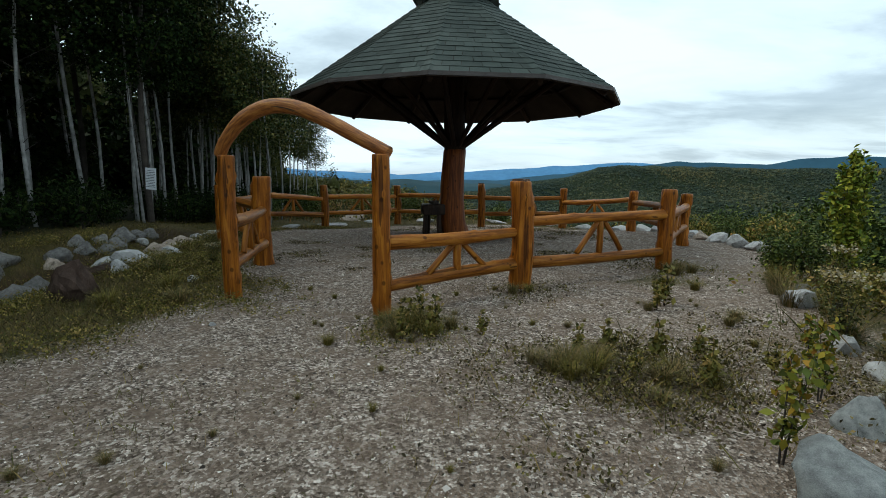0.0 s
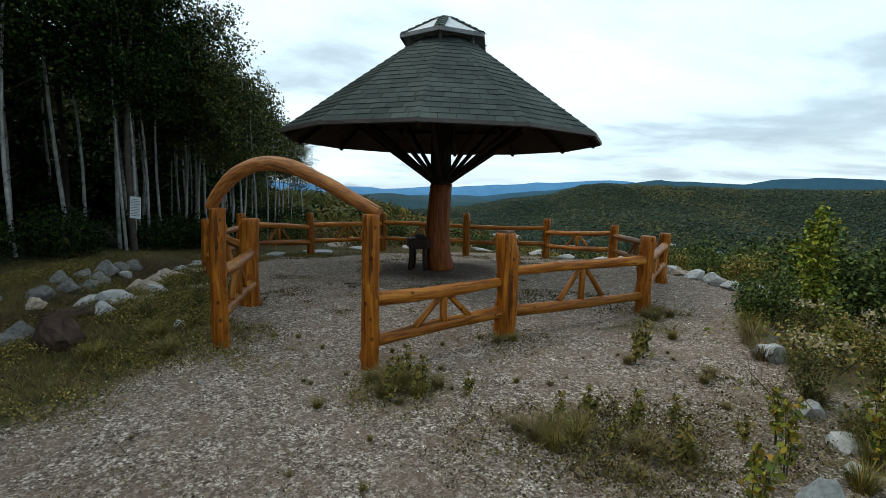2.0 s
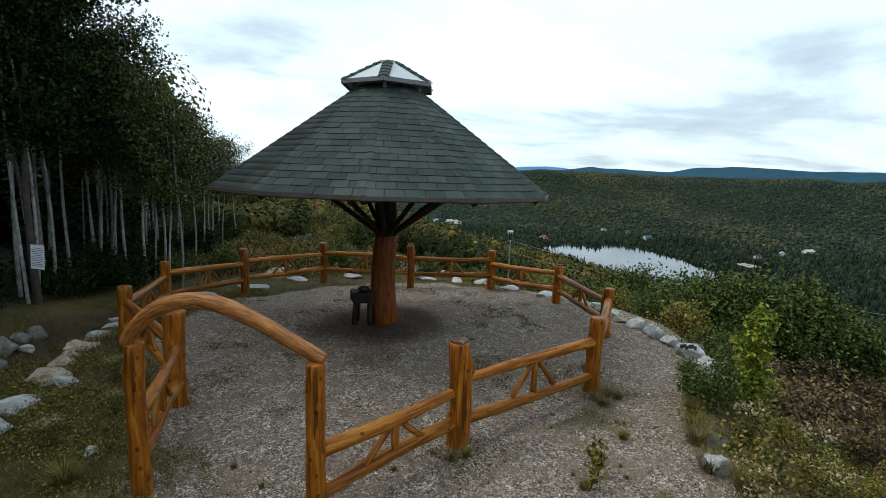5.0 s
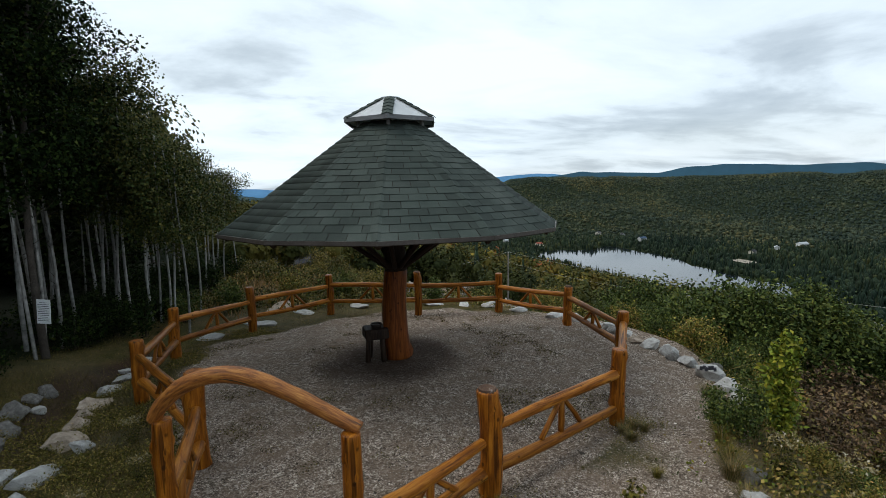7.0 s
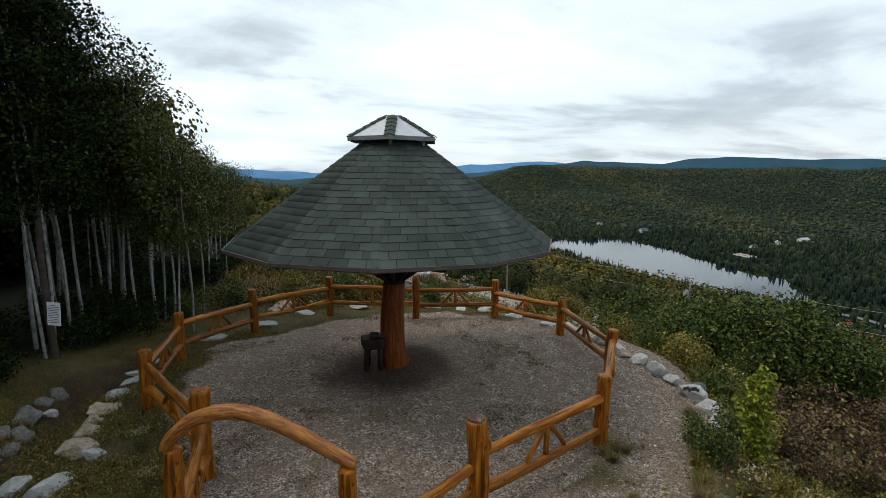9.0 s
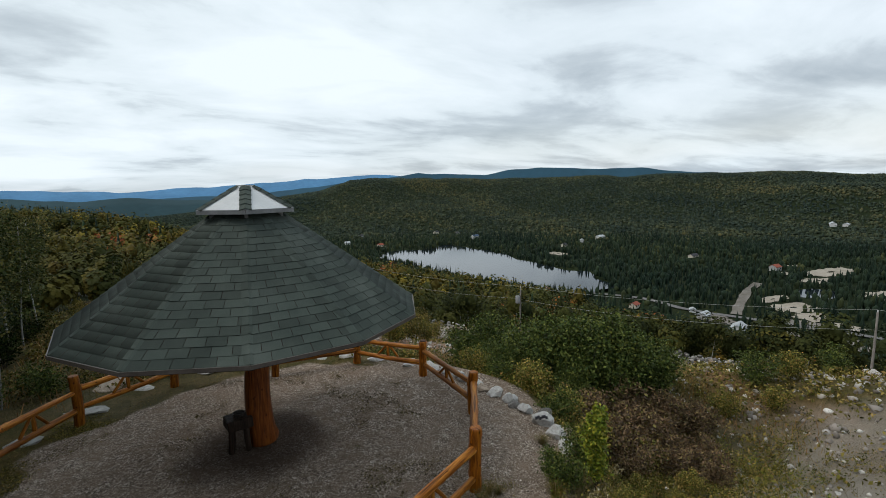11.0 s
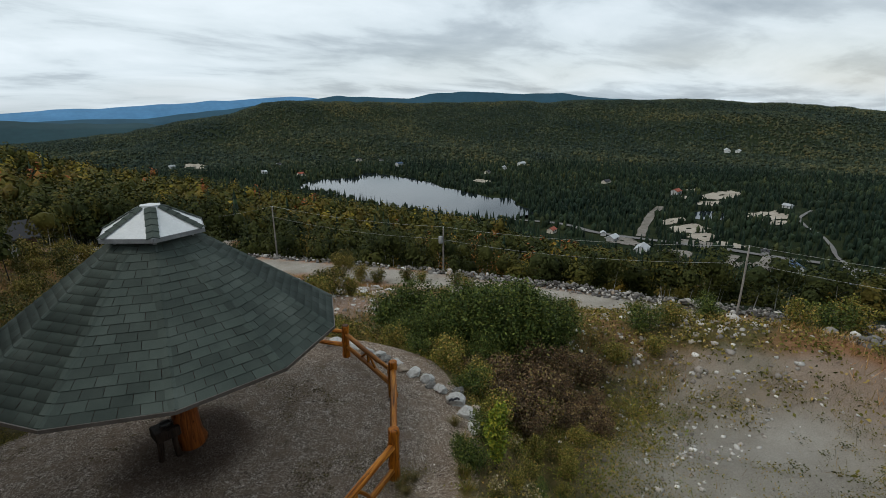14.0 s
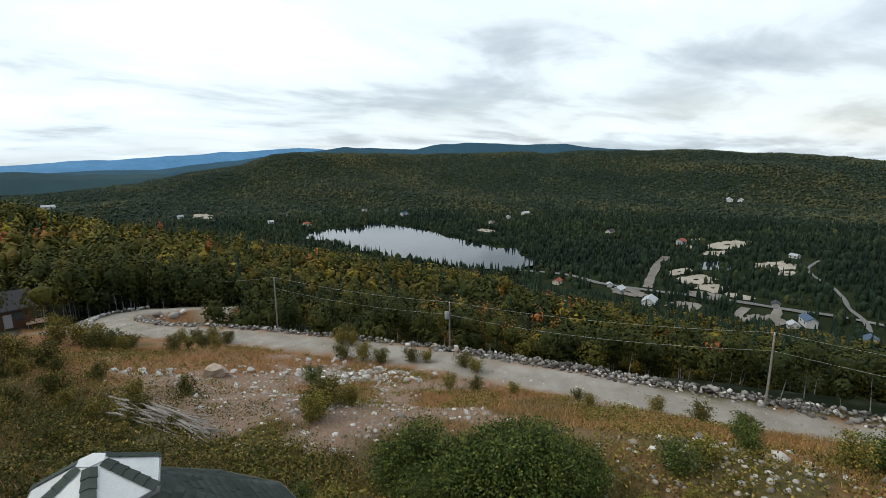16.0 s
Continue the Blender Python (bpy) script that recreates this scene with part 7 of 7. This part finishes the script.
def spiky_wood(name, x, y, rng, height, width, label, sides, tone, conifer=0.6):
    """Far trees: narrow pointed spruces and rounder hardwoods, a few faces each."""
    k = len(x)
    z = land(x, y)
    h, w = height * rng.uniform(0.6, 1.3, k), width * rng.uniform(0.7, 1.3, k)
    con = rng.random(k) < conifer
    w = np.where(con, w * 0.75, w * 1.35)
    h = np.where(con, h, h * 0.75)
    a = np.arange(sides) * 6.28319 / sides
    turn = rng.uniform(0, 6.28, (k, 1))
    rr = w[:, None] * rng.uniform(0.75, 1.25, (k, sides))
    low = np.stack([x[:, None] + np.cos(a + turn) * rr * np.where(con, 1, 0.7)[:, None], y[:, None] + np.sin(a + turn) * rr * np.where(con, 1, 0.7)[:, None], z[:, None] + 0 * rr], -1)
    midh = np.where(con, 0.45, 0.62)
    r2 = rr * np.where(con, 0.62, 1.05)[:, None] * rng.uniform(0.8, 1.2, (k, sides))
    mid = np.stack([x[:, None] + np.cos(a + turn) * r2, y[:, None] + np.sin(a + turn) * r2, (z + h * midh)[:, None] * np.ones((1, sides)) + rng.normal(size=(k, sides)) * h[:, None] * 0.05], -1)
    top = np.stack([x, y, z + h], 1)[:, None]
    v = np.concatenate([low, mid, top], 1)
    nv = 2 * sides + 1
    i = np.arange(sides)
    j = (i + 1) % sides
    t = np.concatenate([np.stack([i, j, sides + j], 1), np.stack([i, sides + j, sides + i], 1), np.stack([sides + i, sides + j, 0 * i + 2 * sides], 1)])
    f = (np.arange(k)[:, None, None] * nv + t[None]).reshape(-1, 3)
    tint = np.clip(tone(x, y, rng) - 0.25 * con, 0, 1)
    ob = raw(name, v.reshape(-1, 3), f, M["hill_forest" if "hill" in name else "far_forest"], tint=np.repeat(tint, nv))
    return tagged(ob, label, "forest", kind="stuff")


def needle_wood(name, x, y, rng, height, width, tiers, label):
    """Spruces of drooping ragged tiers."""
    k, n = len(x), 9
    z, h = land(x, y), height * rng.uniform(0.6, 1.25, len(x))
    v, f = [], []
    for t in range(tiers):
        f0 = 0.12 + 0.88 * t / tiers
        w = width * (1 - f0) * rng.uniform(0.8, 1.2, (k, n)) * h[:, None] / height + 0.12
        a = np.arange(n) * 6.28319 / n + rng.uniform(0, 6, (k, 1))
        zz = (z + h * f0)[:, None] - w * 0.35 * (np.arange(n) % 2)
        ringv = np.stack([x[:, None] + np.cos(a) * w * np.where(np.arange(n) % 2, 1, 0.55), y[:, None] + np.sin(a) * w * np.where(np.arange(n) % 2, 1, 0.55), zz], -1)
        tip = np.stack([x, y, z + h * min(1.0, f0 + 1.7 / tiers)], 1)[:, None]
        v.append(np.concatenate([ringv, tip], 1))
    per = (n + 1) * tiers
    v = np.concatenate(v, 1).reshape(-1, 3)
    i = np.arange(n)
    tri = np.concatenate([np.stack([i, (i + 1) % n, 0 * i + n], 1) + t * (n + 1) for t in range(tiers)])
    f = (np.arange(k)[:, None, None] * per + tri[None]).reshape(-1, 3)
    return tagged(raw(name, v, f, M["needle"]), label, "forest", kind="stuff")


x, y, rng = wood_spots(330, 95, 320, -45, 88, 107, hillside)
ok = ~((np.hypot(x, y) < 75) & (x < 12))
needle_wood("spruce_wood", x[ok], y[ok], rng, 11.0, 1.9, 10, "dark pointed spruces among the hardwoods")


HOUSE_SPOTS = [(365, 91), (351, 95), (344, 212), (333, 180), (265, 271), (325, 259), (504, 765), (477, 869), (510, 837), (682, 621), (616, 601), (548, 573), (315, 775), (276, 835), (331, 916), (615, 397), (599, 287), (1089, 427), (1100, 410), (596, 166), (348, 57), (168, 1011), (204, 1000), (491, 525), (393, 118), (352, 226)]


def clear_of_houses(x, y):
    ok = np.ones(x.shape, bool)
    for hx, hy in HOUSE_SPOTS:
        d = math.hypot(hx, hy)
        ux, uy = hx / d, hy / d
        along, across = (x - hx) * ux + (y - hy) * uy, (x - hx) * -uy + (y - hy) * ux
        ok &= ~((along > -34) & (along < 12) & (np.abs(across) < 12))
    return ok


def valley(x, y):
    bare = zone_of(x, y)[1]
    return clear_of_houses(x, y) & (bare < 0.45) & ~in_shape(SHORE, x, y) & ~in_shape(POND, x, y) & ((np.hypot(x - CX, y - CY) > 330) | (0.965 * (x - CX) + 0.22 * (y - CY) > 215))


def valley_tone(x, y, rng):
    return np.clip(0.42 + 0.30 * vnoise(x, y, 70, 44) + 0.25 * vnoise(x, y, 240, 45) + rng.normal(size=len(x)) * 0.2, 0, 1)


def hill_tone(x, y, rng):
    return np.clip(0.48 + 0.34 * vnoise(x, y * 0.6, 90, 84) + 0.22 * vnoise(x, y, 32, 85) + 0.24 * vnoise(x, y * 0.5, 260, 86) + rng.normal(size=len(x)) * 0.13, 0, 1)


x, y, rng = wood_spots(26000, 230, 950, -35, 92, 103, valley)
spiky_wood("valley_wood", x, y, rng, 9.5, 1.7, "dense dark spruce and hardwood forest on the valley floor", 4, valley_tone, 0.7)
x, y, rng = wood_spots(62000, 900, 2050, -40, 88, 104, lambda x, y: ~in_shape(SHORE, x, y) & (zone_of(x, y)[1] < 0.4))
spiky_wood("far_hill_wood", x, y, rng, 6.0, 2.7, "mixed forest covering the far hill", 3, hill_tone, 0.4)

# ---------------------------------------------------------------- poles, wires
pole_wood = rough_material("weathered_pole", ((0.3, (0.11, 0.10, 0.09)), (0.7, (0.26, 0.24, 0.22))), 2, 14, 0.9, 0.4, 0.01)
POLES = [(48.6, 16.4, -5.4, 0.115), (36.6, 47.3, -7.3, 0.125), (22.9, 70.4, -6.3, 0.13), (22.0, 150.4, -20.5, 0.13), (8.3, 126.7, -15.0, 0.13), (59, -28, -4.0, 0.14)]
heads = []
for i, (px, py, top, r) in enumerate(POLES):
    gz_ = ground_at(px, py)
    base = group("utility_pole", (px, py, gz_), "weathered grey wooden utility pole beside the road", "utility pole", "poles along the road")
    log_part("shaft", (0, 0, -0.5), (0.06 * (top - gz_) * (0.7 if i == 0 else 0.0), 0, top - gz_), r, r * 0.7, pole_wood, base, 600 + i, sides=10, rings=5, wobble=0.02, knots=0)
    dx = 0.06 * (top - gz_) * (0.7 if i == 0 else 0.0)
    part("insulator", box(bmesh.new(), (0.10, 0.10, 0.22), pose(dx, 0, top - gz_ + 0.1), 0.02), M["white_metal"], base, "white ceramic insulator")
    if i == 1:
        part("transformer", tube([(dx - 0.45, 0, top - gz_ - 1.9), (dx - 0.45, 0, top - gz_ - 1.0)], [0.27, 0.27], 12), M["grey_metal"], base, "grey cylindrical transformer")
    heads.append(Vector((px + dx, py, top + 0.2)))
wire_mat = rough_material("aluminium_wire", ((0.3, (0.28, 0.28, 0.27)), (0.7, (0.42, 0.42, 0.41))), 2, 20, 0.5)
for (a, b, drop, sag) in ((5, 0, 0.0, 0.9), (0, 1, 0.0, 0.6), (1, 2, 0.0, 0.5), (2, 3, 0.0, 1.2), (3, 4, 0.0, 0.6), (5, 0, 1.7, 1.0), (0, 1, 1.7, 0.8), (1, 2, 1.6, 0.6)):
    p, q = heads[a] - Vector((0, 0, drop)), heads[b] - Vector((0, 0, drop))
    path = [p.lerp(q, f) - Vector((0, 0, sag * 4 * f * (1 - f))) for f in np.linspace(0, 1, 15)]
    wire = part("power_line", tube(path, [0.011] * 15, 4), wire_mat)
    tagged(wire, "thin sagging power line strung between the poles", "wire", "power lines")

# ---------------------------------------------------------------- houses
def wall_mat(name, c):
    return rough_material(name, ((0.3, tuple(v * 0.8 for v in c)), (0.7, c)), 1.5, 8, 0.8, 0.1, 0.01)


WALLS = [wall_mat("white_siding", (0.55, 0.55, 0.55)), wall_mat("grey_siding", (0.36, 0.36, 0.36)), wall_mat("brown_siding", (0.10, 0.055, 0.035)), wall_mat("cream_siding", (0.55, 0.5, 0.42))]
ROOFS = [wall_mat("pale_metal_roof", (0.42, 0.44, 0.46)), wall_mat("blue_metal_roof", (0.08, 0.12, 0.19)), wall_mat("dark_roof", (0.05, 0.05, 0.055)), wall_mat("red_roof", (0.30, 0.09, 0.06))]
glass_mat, nt, bsdf = nodes_of("dark_window_glass")
bsdf.inputs["Base Color"].default_value, bsdf.inputs["Roughness"].default_value = (0.02, 0.025, 0.03, 1), 0.1


def house(x, y, w, d, h, turn, wall, roof_, label, sills=2, lift=0.0):
    base = group("house", (x, y, ground_at(x, y) + lift), label, "house", "houses in the valley")
    base.rotation_euler = Euler((0, 0, radians(turn)))
    part("wall", box(bmesh.new(), (w, d, h + 1.0), pose(0, 0, h / 2 - 0.5)), WALLS[wall], base)
    bm = bmesh.new()
    o, rh = 0.5, d * 0.32
    sec = [(-d / 2 - o, h - 0.2), (0, h + rh), (d / 2 + o, h - 0.2), (d / 2 + o, h - 0.45), (0, h + rh - 0.3), (-d / 2 - o, h - 0.45)]
    ends = [[bm.verts.new((sx * (w / 2 + o), yy, zz)) for yy, zz in sec] for sx in (-1, 1)]
    for k in range(6):
        bm.faces.new((ends[0][k], ends[0][(k + 1) % 6], ends[1][(k + 1) % 6], ends[1][k]))
    bm.faces.new(ends[0][::-1]), bm.faces.new(ends[1])
    part("roof", bm, ROOFS[roof_], base)
    for sx in (-1, 1):
        bm = bmesh.new()
        v = [bm.verts.new((sx * w / 2, yy, zz)) for yy, zz in ((-d / 2, h), (d / 2, h), (0, h + rh - 0.25))]
        bm.faces.new(v)
        part("gable", bm, WALLS[wall], base)
    for sx in range(sills):
        for sy in (-1, 1):
            part("window", box(bmesh.new(), (1.3, 0.1, 1.2), pose((sx + 0.5) / sills * w - w / 2, sy * (d / 2 + 0.02), h * 0.55)), glass_mat, base)
    part("door", box(bmesh.new(), (1.0, 0.1, 2.1), pose(w * 0.08, -d / 2 - 0.03, 1.05)), WALLS[1], base)
    return base


for x, y, w, d, h, turn, wl_, rf_, lab in (
        (365, 91, 15, 8, 6, 35, 0, 1, "white house with a blue metal roof beside the valley road"), (351, 95, 8, 7, 4, 30, 0, 0, "small white shed beside the valley road"), (333, 180, 17, 11, 4, 20, 0, 0, "white rounded barn beside the valley road"),
        (344, 212, 13, 8, 4, 10, 1, 0, "grey house with a pale metal roof"), (352, 226, 5, 5, 3.5, 40, 0, 0, "small white cottage in the valley"), (325, 259, 10, 7, 4, 15, 3, 3, "cream house among trees with a reddish roof"), (265, 271, 9, 7, 5, 60, 0, 0, "white house among the trees"),
        (504, 765, 19, 11, 8, 10, 0, 1, "white house on the far lake shore"), (477, 869, 15, 9, 7, 30, 3, 2, "cream house on the far lake shore"), (510, 837, 13, 9, 6, 80, 1, 2, "grey house on the far lake shore"), (682, 621, 22, 11, 7, 5, 0, 0, "long white house with a pale roof above the lake"), (616, 601, 12, 9, 6, 50, 0, 0, "small white house above the lake"), (548, 573, 13, 9, 5, 20, 3, 2, "cream house behind the lake"),
        (615, 397, 20, 10, 4, 5, 3, 2, "long low cream building in the valley"), (315, 775, 14, 9, 4, 10, 3, 3, "cream house with a reddish roof on the lake shore"), (276, 835, 12, 9, 5, 0, 0, 0, "white house near the lake end"), (331, 916, 16, 9, 5, 40, 0, 2, "white house behind the lake end"),
        (599, 287, 16, 12, 7, 0, 1, 3, "grey house with a reddish roof by the sand pit"), (1089, 427, 24, 14, 7, 30, 0, 0, "white buildings far across the valley"), (1100, 410, 18, 12, 6, 10, 0, 0, "white house far across the valley"), (596, 166, 12, 8, 4, 70, 0, 0, "small white house by the sand pit"), (348, 57, 10, 8, 6, 20, 0, 1, "white house at the end of the valley road"), (168, 1011, 14, 9, 5, 10, 0, 0, "white house in a clearing of the valley"), (393, 118, 9, 6, 3.5, 20, 1, 2, "low grey house by the valley road"),
        (-31, 1500, 34, 16, 14, 5, 0, 0, "large white building far down the valley")):
    k = 0.72 if 450 < math.hypot(x, y) < 1200 else 0.8
    house(x, y, w * k, d * k, h * k, turn, wl_, rf_, lab)
cabin = house(-9.6, 101, 7.5, 6.5, 3.0, 12, 2, 2, "dark brown log cabin with a dark roof at the bend", 2, 0.3)
deck = group("wooden_deck", (-4.6, 98.6, ground_at(-4.6, 98.6)), "raw pinkish timber deck beside the cabin", "deck")
part("platform", box(bmesh.new(), (3.4, 2.6, 0.18), pose(0, 0, 1.0)), wall_mat("fresh_timber", (0.55, 0.36, 0.25)), deck)
for sx in (-1.5, 1.5):
    for sy in (-1.1, 1.1):
        part("leg", box(bmesh.new(), (0.14, 0.14, 1.4), pose(sx, sy, 0.3)), M["grey_wood"], deck)

# heap of bare cut poles on the slope
heap = group("brush_heap", (3.4, 28.9, ground_at(3.4, 28.9)), "heap of bare grey cut saplings lying on the slope", "brush heap")
rnd = random.Random(44)
pale_stick = rough_material("bleached_sticks", ((0.3, (0.13, 0.115, 0.10)), (0.7, (0.36, 0.34, 0.315))), 3, 20, 0.9)
for i in range(46):
    a = radians(-63 + rnd.gauss(0, 7))
    L = rnd.uniform(2.5, 5.5)
    u, w = rnd.gauss(0, 1.25), rnd.gauss(0, 0.38)
    cx_, cy_ = 0.45 * u + 0.89 * w, -0.89 * u + 0.45 * w
    d = Vector((math.cos(a), math.sin(a), rnd.uniform(-0.10, 0.02)))
    z0 = 0.22 + rnd.random() * 0.4
    log_part("stick", Vector((cx_, cy_, z0)) - d * L / 2, Vector((cx_, cy_, z0)) + d * L / 2, 0.042, 0.022, pale_stick, heap, 700 + i, sides=5, rings=3, knots=0)
